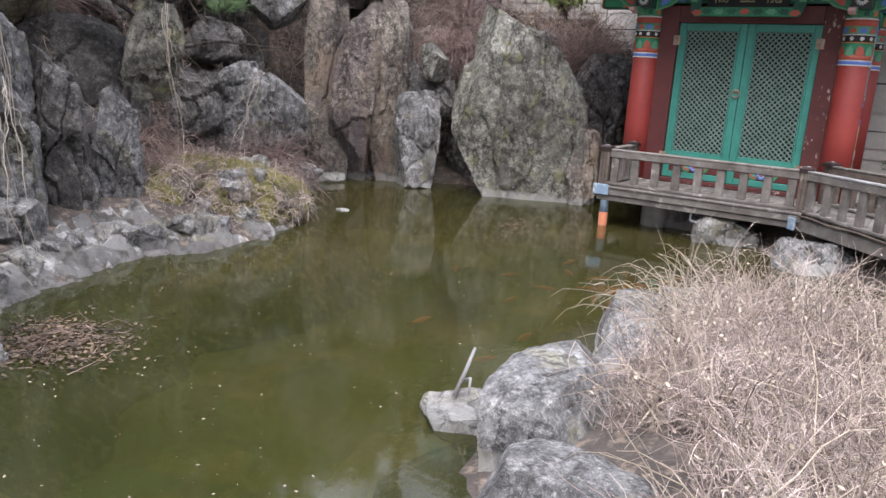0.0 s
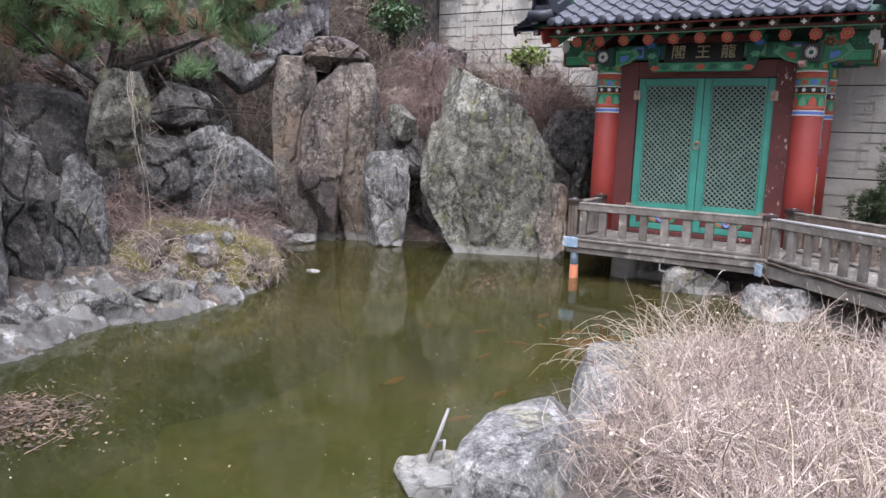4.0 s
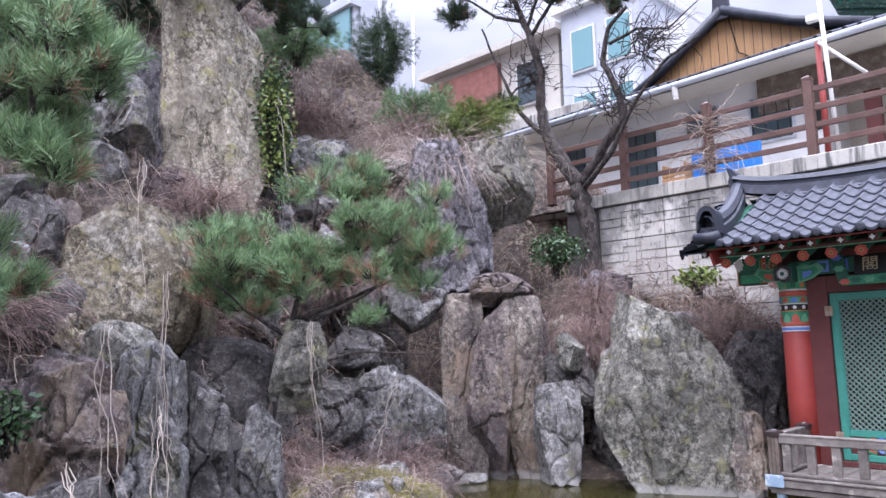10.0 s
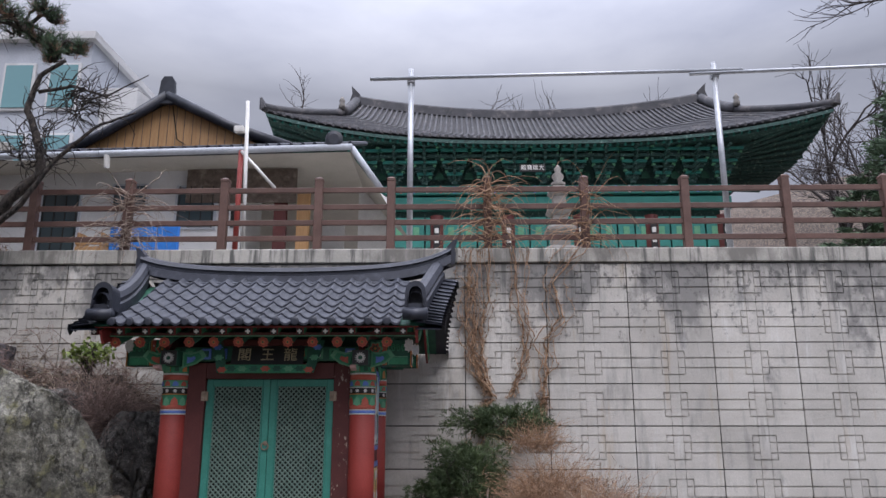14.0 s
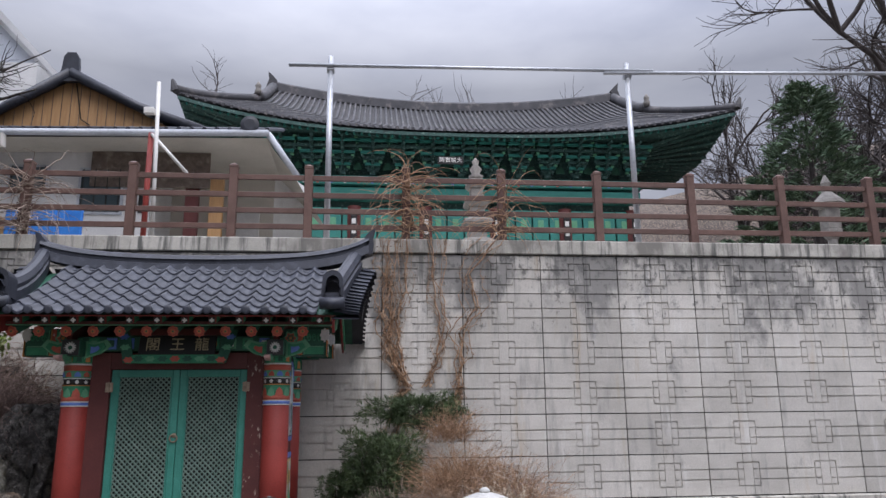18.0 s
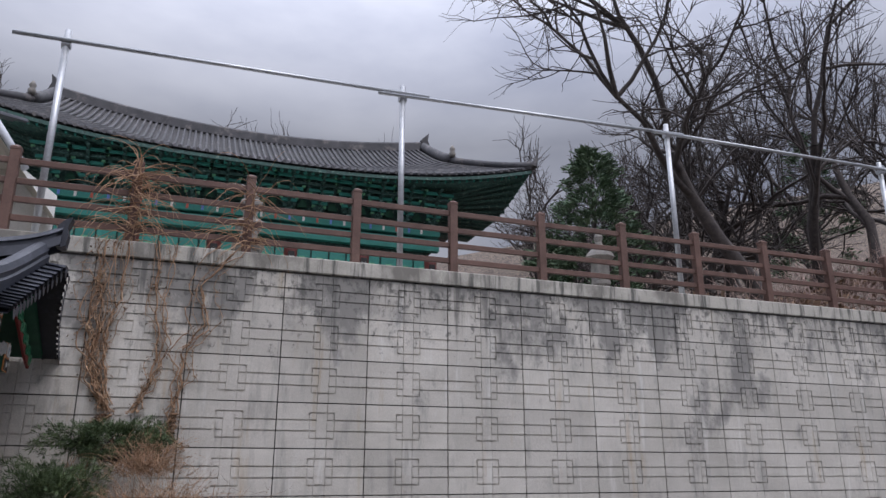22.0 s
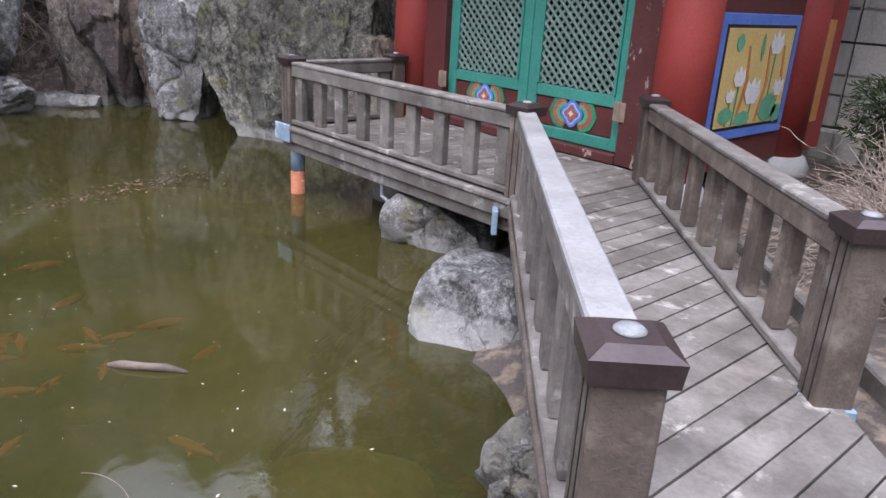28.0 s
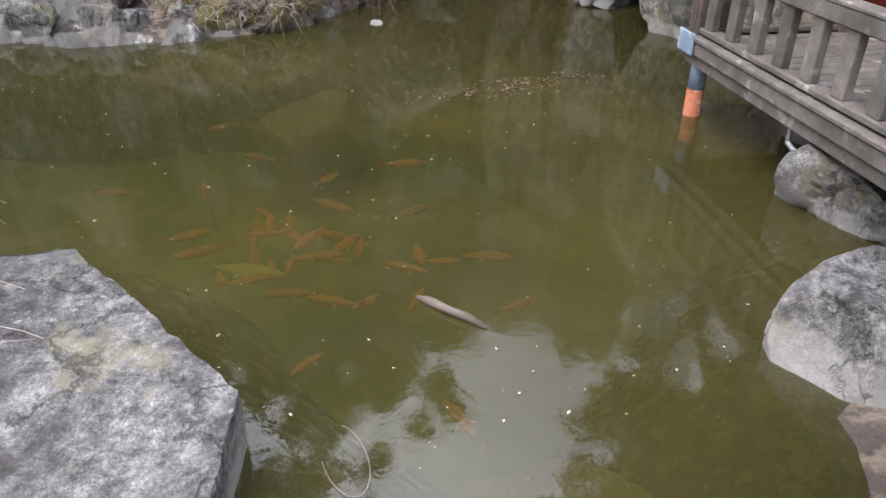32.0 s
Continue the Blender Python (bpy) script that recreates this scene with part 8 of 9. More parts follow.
def fish(x, y, z, ang, s, mat, label):
    g = G()
    prof = [(-1.0, 0.02), (-0.85, 0.11), (-0.45, 0.2), (0.05, 0.19), (0.45, 0.10), (0.68, 0.04)]
    rows_f = [[(px, r * math.cos(q), 0.8 * r * math.sin(q)) for q in np.linspace(0, 2 * math.pi, 9)] for px, r in prof]
    g.sheet(rows_f)
    g.add([(0.64, 0, 0.03), (1.0, 0.02, 0.22), (0.92, 0, 0), (1.0, -0.02, -0.22), (0.64, 0, -0.03)], [(0, 1, 2), (0, 2, 4), (2, 3, 4)])
    g.add([(-0.1, 0.16, 0), (0.12, 0.36, -0.02), (0.1, 0.14, 0)], [(0, 1, 2)])
    g.add([(-0.1, -0.16, 0), (0.12, -0.36, -0.02), (0.1, -0.14, 0)], [(2, 1, 0)])
    g.v = [(a * s, b * s, c * s) for a, b, c in g.v]
    tagged(link("carp", g, mat, None, "", True, pose(x, y, z, 0, 0, ang)), label, "fish", "shoal of carp")


rf2 = np.random.RandomState(8)
for k in range(46):
    cx, cy = (0.2, -3.5) if k < 38 else ((-0.3, -5.6) if k < 43 else (-0.6, -4.4))
    fish(cx + rf2.normal(0, 0.42), cy + rf2.normal(0, 0.36), -rf2.uniform(0.032, 0.07), rf2.uniform(0, 360), rf2.uniform(0.085, 0.15), M_fish, "orange carp gliding below the surface")
fish(0.24, -3.87, -0.05, 250, 0.19, M_fish_yellow, "large yellow carp below the surface")
drift = thing("drift_wood", (0.76, -3.03, 0.0), "short mottled piece of driftwood floating among the carp", "driftwood")
link("stick", G().tube([(0.62, -3.16, 0.0), (0.67, -3.12, 0.012), (0.74, -3.06, 0.016), (0.80, -2.99, 0.014), (0.86, -2.93, 0.0)], [0.010, 0.02, 0.016, 0.018, 0.008], 8), M_wood_dark, drift, smooth=True)
gnarl = thing("bleached_stick", (0.2, -6.75, 0.1), "bleached forked stick standing on a waterline stone", "stick")
link("stick", G().tube([(0.20, -6.78, 0.10), (0.22, -6.72, 0.22), (0.25, -6.68, 0.36)], [0.014, 0.012, 0.008], 7), M_wood_pale, gnarl, smooth=True)
link("fork", G().tube([(0.22, -6.72, 0.18), (0.28, -6.76, 0.22), (0.30, -6.80, 0.14)], [0.012, 0.009, 0.006], 6), M_wood_pale, gnarl, smooth=True)

ring = thing("ring_twig", (1.5, -3.48, 0.0), "thin bent twig arching out of the water", "twig")
link("stem", G().tube([(1.46 + 0.13 * math.cos(a) - 0.03 * math.sin(a), -3.47 + 0.05 * math.sin(a) + 0.05 * math.cos(a), 0.03 + 0.03 * math.sin(a)) for a in np.linspace(-2.0, 2.4, 24)], 0.0011, 6), M_bramble, ring, smooth=True)

# ---- fence along the terrace ----
FX = [-6.8, -5.08, -3.4, -1.71, -0.05, 1.22, 2.90, 4.58, 6.32, 8.05, 9.77, 11.5, 13.2, 14.9, 16.6, 18.3, 20.0, 21.7, 23.4, 25.1, 26.8, 28.5, 30.2]
FY = 2.52
for i, x in enumerate(FX):
    fp = thing("fence_post", (x, FY, 4.88), "square reddish-brown fence post with a chamfered head", "fence post", "terrace fence posts")
    link("shaft", G().box((x - 0.07, FY - 0.07, 4.88), (x + 0.07, FY + 0.07, 6.13), 0.008), M_fence, fp)
    link("head", G().lathe([(0.105, 6.13), (0.105, 6.17), (0.02, 6.215)], (0, 0, 0), 4), M_fence, fp, m=pose(x, FY, 0, 0, 0, 45))
    link("foot_plate", G().box((x - 0.10, FY - 0.10, 4.88), (x + 0.10, FY + 0.10, 4.895), 0.003), M_fence, fp)
    if i + 1 < len(FX):
        bay = thing("fence_bay", ((x + FX[i + 1]) / 2, FY, 4.9), "four reddish-brown fence rails between posts", "fence rail", "terrace fence rails")
        for z in (5.10, 5.38, 5.66, 5.97):
            link("rail", G().box((x + 0.071, FY - 0.03, z - 0.045), (FX[i + 1] - 0.071, FY + 0.03, z + 0.045), 0.006), M_fence, bay)

# ---- steel poles and cross pipes ----
POLES = [(1.5, 8.63), (7.29, 8.70), (13.32, 8.92), (19.6, 8.95), (26.0, 9.0)]
for x, top in POLES:
    pl = thing("steel_pole", (x, 3.2, 4.84), "tall galvanised steel pole behind the fence", "pole", "steel poles")
    link("shaft", G().tube([(x, 3.2, 4.84), (x, 3.2, top)], 0.055, 14), M_steel, pl, smooth=True)
    link("clamp", G().tube([(x - 0.07, 3.2, top - 0.27), (x + 0.07, 3.2, top - 0.27)], 0.07, 10), M_steel, pl)
    link("base_plate", G().box((x - 0.12, 3.08, 4.84), (x + 0.12, 3.32, 4.855), 0.003), M_steel, pl)
for (xa, za), (xb, zb) in (((0.72, 8.40), (7.8, 8.53)), ((6.8, 8.45), (13.7, 8.70)), ((12.9, 8.66), (20.0, 8.76)), ((19.2, 8.74), (26.4, 8.8))):
    tagged(link("cross_pipe", G().tube([(xa, 3.13, za), (xb, 3.13, zb)], 0.036, 12), M_steel, smooth=True), "long steel pipe clamped across the poles", "pipe", "cross pipes")
pt = thing("lamp_pole", (-1.55, 3.1, 4.84), "white painted lamp pole with a box near its top", "pole")
link("shaft", G().tube([(-1.50, 3.1, 4.84), (-1.60, 3.1, 7.95)], 0.035, 12), M_white, pt, smooth=True)
link("box", G().box((-1.80, 3.0, 7.30), (-1.62, 3.12, 7.42), 0.01), M_white, pt)

# ---- main hall ----
hall = thing("temple_hall", (6.5, 25, 4.85), "large green painted temple hall with a sweeping grey tiled roof", "temple hall")
HC = 6.22


def eave_z(x):
    return 13.98 + 0.98 * abs((x - HC) / 12.05) ** 2.6


def ridge_z(x):
    return 18.0 + 0.90 * abs((x - HC) / 9.27) ** 2.0


def hall_roof(x0, f):
    """x0: -1 to 1 along the eave; f: 0 at the eave, 1 at the ridge."""
    half = 12.05 - 2.78 * min(1, f / 0.42)
    x = HC + half * x0
    xe, xr = HC + 12.05 * x0, HC + 9.27 * x0
    y = 19.0 + 8.0 * f + 0.9 * (1 - abs(x0) ** 3) * (1 - f)
    z = eave_z(xe) * (1 - f**1.22) + ridge_z(xr) * f**1.22 - 0.25 * math.sin(math.pi * f) * 0.6
    return (x, y, z)


roof_rows = [[hall_roof(u, f) for u in np.linspace(-1, 1, 61)] for f in np.linspace(0, 1, 15)]
hr = link("roof", G().sheet(roof_rows), M_tile_channel, hall, "weathered grey half-round tile roof", True)
for k in range(70):
    u = -0.988 + 1.976 * k / 69
    link("roof_rib", G().tube([Vector(hall_roof(u, f)) + Vector((0, 0, 0.05)) for f in np.linspace(0, 0.985, 12)], 0.072, 6), M_tile_old, hr)
    e = Vector(hall_roof(u, 0))
    link("tile_end", G().tube([e + Vector((0, -0.03, 0.05)), e + Vector((0, 0.05, 0.05))], 0.075, 8), M_tile_old, hr)
ridge_line = [(x, 27.0, ridge_z(x)) for x in np.linspace(HC - 9.32, HC + 9.32, 25)]
prof = [(-0.28, -0.1), (-0.26, 0.34), (-0.18, 0.44), (0, 0.5), (0.18, 0.44), (0.26, 0.34), (0.28, -0.1)]
link("main_ridge", G().sheet([[(x, y + a, z + b) for a, b in prof] for x, y, z in ridge_line]), M_tile_old, hr, "dark curved main ridge")
for s in (-1, 1):
    x = HC + 9.32 * s
    link("ridge_end", G().slab([(0, -0.2), (0.30 * s, 0.1), (0.16 * s, 0.5), (0.22 * s, 0.95), (-0.10 * s, 0.62), (-0.25 * s, 0.45)], (1, 0, 0), (0, 0, 1), (x, 27.3, ridge_z(x)), 0.6), M_tile_old, hr)
    gable_line = [Vector(hall_roof(s, f)) for f in np.linspace(0.42, 1, 9)]
    link("gable_ridge", G().tube([p + Vector((0, 0, 0.22)) for p in gable_line], 0.26, 8), M_tile_old, hr, "", True)
    hip = [Vector(hall_roof(s, f)) for f in np.linspace(0, 0.44, 9)]
    link("hip_ridge", G().tube([p + Vector((0, 0, 0.16)) for p in hip], 0.2, 8), M_tile_old, hr, "", True)
    link("hip_tip", G().tube([hip[0] + Vector((0, 0, 0.1)), hip[0] + Vector((0.12 * s, -0.1, 0.55))], [0.2, 0.06], 7), M_tile_old, hr)
    link("roof_figure", G().lathe([(0.13, 0), (0.17, 0.18), (0.10, 0.32), (0.15, 0.42), (0.05, 0.62)], (gable_line[0].x, gable_line[0].y - 0.1, gable_line[0].z + 0.3), 10), M_granite_old, hr, "small pale ridge finial", True)
    side = [[(HC + s * (12.05 - 2.78 * min(1, f / 0.42)), 19 + 8 * f if r == 0 else 35 - 8 * f, hall_roof(s, f)[2]) for r in (0, 1)] for f in np.linspace(0, 1, 9)]
    link("side_roof", G().sheet(side), M_tile_old, hr)
link("rear_roof", G().sheet([[(x, 54 - y, z) for x, y, z in r] for r in roof_rows[::3]]), M_tile_old, hr)
# eave: soffit and two rows of rafters
soff = [[(HC + 11.95 * u, 19.05 + 0.9 * (1 - abs(u) ** 3), eave_z(HC + 12.05 * u) - 0.14) for u in np.linspace(-1, 1, 41)], [(HC + 10.8 * u, 20.6, 13.86 + 0.75 * abs(u) ** 3) for u in np.linspace(-1, 1, 41)], [(HC + 8.2 * u, 22.0, 14.3) for u in np.linspace(-1, 1, 41)]]
link("soffit", G().sheet(soff), M_bracket, hall, "green boarded eave soffit")
link("eave_board", G().sheet([[(x, y - 0.02, z + 0.05) for x, y, z in soff[0]], [(x, y - 0.02, z - 0.10) for x, y, z in soff[0]]]), M_bracket, hall)
for k in range(72):
    u = -0.98 + 1.96 * k / 71
    ex, ey, ez = HC + 11.85 * u, 19.25 + 0.9 * (1 - abs(u) ** 3), eave_z(HC + 11.95 * u) - 0.24
    ix, iy, iz = HC + 9.6 * u, 21.6, 14.05 + 0.3 * abs(u) ** 3
    rf_ = link("rafter", G().tube([(ex, ey, ez), (ix, iy, iz)], 0.075, 6), M_bracket, hall)
    link("rafter_tip", G().tube([(ex, ey - 0.01, ez), (ex, ey + 0.03, ez)], 0.082, 8), M_turq, rf_)
for s in (-1, 1):
    xe = HC + 11.95 * s
    for k in range(14):
        f = k / 13
        link("side_rafter", G().tube([(xe - 0.05 * s, 19.3 + 7 * f, 14.7 - 0.9 * min(1, 2.5 * f)), (HC + 8.4 * s, 21.6 + 5 * f, 13.95)], 0.08, 6), M_bracket, hall)
    link("side_soffit", G().sheet([[(xe, 19.1 + 8 * f, 14.78 - 1.0 * min(1, 2.2 * f)) for f in np.linspace(0, 1, 7)], [(HC + 8.2 * s, 21.6 + 6 * f, 14.1) for f in np.linspace(0, 1, 7)]]), M_bracket, hall)
# body
X0, X1, YF = -1.7, 14.15, 21.7
boxpart("body", (X0, YF + 0.3, 4.85), (X1, 32, 14.3), M_bracket, hall, "dark green timber body")
boxpart("frieze", (X0 - 0.3, YF - 0.1, 13.75), (X1 + 0.3, YF + 0.3, 14.15), M_bracket, hall)
boxpart("architrave", (X0 - 0.4, YF - 0.25, 11.98), (X1 + 0.4, YF + 0.2, 12.38), M_turq, hall, "turquoise architrave with blue ends")
boxpart("architrave", (X0 - 0.4, YF - 0.15, 11.3), (X1 + 0.4, YF + 0.2, 11.86), M_turq, hall)
nb = 13
for k in range(nb):
    x = X0 + (X1 - X0) * k / (nb - 1)
    br = boxpart("bracket", (x - 0.12, YF - 0.45, 12.40), (x + 0.12, YF + 0.2, 12.54), M_bracket, hall, "tiered painted bracket")
    for j in range(6):
        w = 0.24 + 0.10 * j
        boxpart("bracket_arm", (x - w, YF - 0.40 - 0.16 * j, 12.56 + 0.22 * j), (x + w, YF - 0.28 - 0.16 * j, 12.68 + 0.22 * j), (M_bracket, M_turq)[j % 2], br)
        boxpart("bracket_tongue", (x - 0.07, YF - 0.80 - 0.18 * j, 12.58 + 0.22 * j), (x + 0.07, YF - 0.2, 12.70 + 0.22 * j), M_bracket, br, c=0.04)
        for s in (-1, 1):
            boxpart("bearing_block", (x + s * w - 0.07, YF - 0.44 - 0.16 * j, 12.68 + 0.22 * j), (x + s * w + 0.07, YF - 0.26 - 0.16 * j, 12.76 + 0.22 * j), (M_pgreen, M_bracket)[(j + k) % 2], br)
    if k + 1 < nb:
        xm = x + (X1 - X0) / (nb - 1) / 2
        link("bracket_panel", G().slab([(0.2 * math.cos(q), 0.34 * math.sin(q) + 0.3) for q in np.linspace(0, math.pi, 9)], (1, 0, 0), (0, 0, 1), (xm, YF - 0.02, 12.42), 0.05), M_dgreen, hall)
for k in range(26):
    x = X0 + 0.3 + 0.6 * k
    boxpart("architrave_mark", (x, YF - 0.262, 12.02), (x + 0.10, YF - 0.25, 12.34), (M_blue, M_white, M_coral)[k % 3], hall, c=0.02)
for k in range(6):
    x = X0 + (X1 - X0) * k / 5
    link("column", G().tube([(x, YF, 4.85), (x, YF, 11.0)], 0.30, 16), M_maroon, hall, "dark red hall column", True)
    pb_ = boxpart("column_board", (x - 0.14, YF - 0.36, 8.1), (x + 0.14, YF - 0.31, 10.6), M_black, hall, "black verse board with white characters")
    for j in range(5):
        boxpart("white_mark", (x - 0.09, YF - 0.372, 8.35 + 0.45 * j), (x + 0.09, YF - 0.36, 8.58 + 0.45 * j), M_white, pb_, c=0.03)
for k in range(20):
    x = X0 + 0.35 + 0.775 * k
    df = boxpart("door_leaf", (x, YF - 0.05, 6.2), (x + 0.70, YF + 0.06, 10.95), M_turq, hall, "turquoise lattice door")
    boxpart("door_lattice", (x + 0.08, YF - 0.07, 8.0), (x + 0.62, YF - 0.05, 9.6), M_bracket, df)
    for z in (7.0, 9.9):
        boxpart("pale_panel", (x + 0.22, YF - 0.075, z), (x + 0.48, YF - 0.05, z + 0.6), M_pgreen, df, c=0.05)
plaque = boxpart("plaque", (5.05, 19.9, 12.47), (6.15, 20.0, 12.80), M_black, hall, "dark hall name plaque with pale characters")
letters("殿寶雄大", 0.25, pose(5.6, 19.89, 12.63, 90, 0, 0), M_white, plaque)

# ---- stone pagoda and lantern on the terrace ----
pg_ = thing("stone_pagoda", (5.08, 9.0, 4.85), "five-tiered weathered granite pagoda in the yard", "pagoda")
boxpart("base", (4.48, 8.4, 4.845), (5.68, 9.6, 5.3), M_granite_old, pg_)
z = 5.3
for j in range(5):
    w = 0.50 - 0.06 * j
    h = 0.34 - 0.02 * j
    boxpart("storey", (5.08 - w * 0.62, 9 - w * 0.62, z), (5.08 + w * 0.62, 9 + w * 0.62, z + h), M_granite_old, pg_)
    link("roof_stone", G().lathe([(w * 1.0, z + h), (w * 1.42, z + h + 0.10), (w * 1.42, z + h + 0.16), (w * 0.8, z + h + 0.27)], (0, 0, 0), 4), M_granite_old, pg_, m=pose(5.08, 9, 0, 0, 0, 45))
    z += h + 0.27
link("finial", G().lathe([(0.16, z), (0.2, z + 0.1), (0.1, z + 0.16), (0.17, z + 0.3), (0.07, z + 0.42), (0.1, z + 0.52), (0.02, z + 0.62)], (5.08, 9, 0), 14), M_granite_old, pg_, smooth=True)
sl = thing("yard_lantern", (15.1, 9.0, 4.8), "tall grey stone lantern near the fence", "stone lantern")
link("shaft", G().lathe([(0.3, 4.75), (0.3, 5.0), (0.13, 5.15), (0.13, 6.6), (0.28, 6.8), (0.28, 6.9)], (15.1, 9, 0), 8), M_granite_old, sl)
link("fire_box", G().box((14.9, 8.8, 6.9), (15.3, 9.2, 7.5), 0.02), M_granite_old, sl)
link("roof", G().lathe([(0.25, 7.5), (0.45, 7.62), (0.40, 7.72), (0.14, 7.98), (0.1, 8.1), (0.14, 8.25), (0.03, 8.5)], (15.1, 9, 0), 8), M_granite_old, sl)

# ---- long house on the terrace ----
hs = thing("side_house", (-5, 8, 4.85), "white rendered house with a grey eave and an orange boarded gable", "house")
boxpart("wall", (-14, 6.9, 4.8), (-2.75, 12, 8.1), M_house_white, hs, "white front wall")
boxpart("porch_wall", (-2.75, 8.6, 4.8), (-0.2, 12, 8.1), M_house_beige, hs)
boxpart("porch_board", (-4.1, 6.83, 7.1), (-1.45, 6.88, 7.95), M_wood_dark, hs, "dark porch head board")
for xa, xb, mt in ((-2.1, -1.7, M_maroon), (-1.55, -1.15, M_house_orange)):
    boxpart("porch_post", (xa + 0.1, 6.95, 4.84), (xb, 7.1, 7.4), mt, hs)
boxpart("door_1", (-1.25, 8.54, 4.84), (-0.55, 8.6, 7.0), M_house_white, hs, "pale panel door")
for xa, xb, za, zb in ((-4.35, -3.35, 6.45, 7.55), (-5.9, -5.0, 6.9, 7.6), (-7.6, -6.6, 5.9, 7.4), (-9.6, -8.7, 6.3, 7.4)):
    w_ = boxpart("window", (xa, 6.86, za), (xb, 6.90, zb), M_cladding, hs, "grey framed window")
    boxpart("pane", (xa + 0.06, 6.845, za + 0.06), (xb - 0.06, 6.86, zb - 0.06), M_pane, w_)
    for j in range(4):
        boxpart("bar", (xa + 0.1 + j * (xb - xa - 0.2) / 3, 6.82, za + 0.04), (xa + 0.12 + j * (xb - xa - 0.2) / 3, 6.84, zb - 0.04), M_dark, w_, c=0.002)
boxpart("vent", (-3.0, 6.86, 6.5), (-2.78, 6.9, 6.95), M_dark, hs)
link("soffit", G().add([(-14, 5.9, 7.72), (0.0, 5.9, 8.0), (-0.1, 8.7, 8.05), (-14, 6.95, 7.85)], [(0, 1, 2, 3)]), M_house_beige, hs, "beige eave soffit")
link("gutter", G().tube([(-14, 5.85, 7.80), (0.0, 5.85, 8.10)], 0.075, 10), M_cladding, hs, "grey eave gutter", True)
link("gutter_outlet", G().tube([(-5.6, 5.85, 7.95), (-5.6, 5.9, 7.65)], 0.07, 8), M_white, hs)
lean = [[(x, 5.9 + 2.6 * f, 7.86 + (x + 14) * 0.0214 + 1.05 * f) for x in np.linspace(-14, 0.05, 60)] for f in (0, 0.5, 1)]
lr = link("lower_roof", G().sheet(lean), M_tile, hs, "blue-grey lower tile roof")
for k in range(52):
    x = -13.9 + 13.85 * k / 51
    link("roof_rib", G().tube([(x, 5.88, 7.89 + (x + 14) * 0.0214), (x, 8.5, 8.94 + (x + 14) * 0.0214)], 0.06, 6), M_tile, lr)
# right end: sloping beige soffit and verge
link("end_soffit", G().add([(-0.06, 5.9, 7.98), (0.59, 5.92, 7.11), (1.2, 9.2, 6.6), (-0.1, 9.2, 8.0)], [(0, 1, 2, 3)]), M_house_beige, hs)
link("end_wall", G().add([(-0.2, 8.55, 4.8), (0.7, 9.3, 4.8), (0.7, 9.3, 7.8), (-0.2, 8.55, 8.3)], [(0, 1, 2, 3)]), M_house_white, hs)
link("verge", G().tube([(-0.02, 5.9, 8.10), (0.66, 5.92, 7.12)], 0.07, 8), M_cladding, hs, "grey verge roll", True)
link("verge_end", G().lathe([(0.2, 0), (0.2, 0.06), (0.12, 0.08)], (0, 0, 0), 16), M_tile, hs, m=pose(-0.42, 5.86, 8.28, 90, 0, 0))
gb = link("gable", G().slab([(-7.35, 8.45), (-2.3, 8.62), (-4.9, 9.92)], (1, 0, 0), (0, 0, 1), (0, 7.4, 0), 0.08), M_house_orange, hs, "orange varnished gable boards")
for k in range(22):
    x = -7.0 + 0.21 * k
    zt = 8.60 + (x + 7.35) / 2.5 * 1.55 if x < -4.85 else 10.15 - (x + 4.85) / 2.55 * 1.35
    if zt > 8.85:
        boxpart("gable_joint", (x, 7.305, 8.52), (x + 0.012, 7.318, zt - 0.24), M_wood_dark, gb, c=0.001)
for xa, za, xb, zb in ((-7.9, 8.25, -4.9, 10.02), (-4.9, 10.02, -1.75, 8.62)):
    link("gable_verge", G().tube([(xa, 7.15, za), ((xa + xb) / 2, 7.15, (za + zb) / 2 - 0.10), (xb, 7.15, zb)], [0.14, 0.12, 0.14], 8), M_tile, hs, "dark roof verge", True)
link("upper_roof", G().add([(-7.9, 7.2, 8.28), (-4.9, 7.2, 10.05), (-4.9, 12, 10.05), (-7.9, 12, 8.28), (-1.75, 7.2, 8.6), (-1.75, 12, 8.6)], [(0, 1, 2, 3), (1, 4, 5, 2)]), M_tile, hs)
link("roof_finial", G().slab([(-0.30, 0), (0.30, 0), (0.20, 0.30), (0.17, 0.62), (0.10, 0.74), (-0.10, 0.74), (-0.17, 0.62), (-0.20, 0.30)], (1, 0, 0), (0, 0, 1), (-4.9, 7.2, 9.78), 0.12), M_tile, hs, "dark ornamental ridge tile")
link("gable_cable", G().tube([(-4.8, 7.29, 9.8), (-4.72, 7.28, 9.4), (-4.62, 7.28, 8.9), (-4.4, 7.28, 8.75)], 0.014, 5), M_dark, hs)
link("down_pipe", G().tube([(-1.72, 3.3, 4.85), (-1.74, 3.35, 7.05)], 0.05, 10), M_red, hs, "red pipe by the porch", True)
link("brace_pipe", G().tube([(-1.72, 3.3, 7.02), (-1.04, 3.3, 6.28)], 0.03, 8), M_white, hs, "white slanting pipe", True)
bp = thing("blue_panels", (-3.9, 4.5, 4.85), "blue plastic panels leaning in a row", "plastic panel")
for k in range(3):
    boxpart("panel", (-4.66 + 0.48 * k, 4.46, 4.86), (-4.20 + 0.48 * k, 4.54, 5.90), M_blueplastic, bp, c=0.03)
cr = thing("wooden_crate", (-4.95, 4.5, 4.85), "small open wooden crate", "crate")
for k in range(4):
    boxpart("slat", (-5.25, 4.30, 4.86 + 0.2 * k), (-4.72, 4.34, 5.02 + 0.2 * k), M_house_orange, cr)
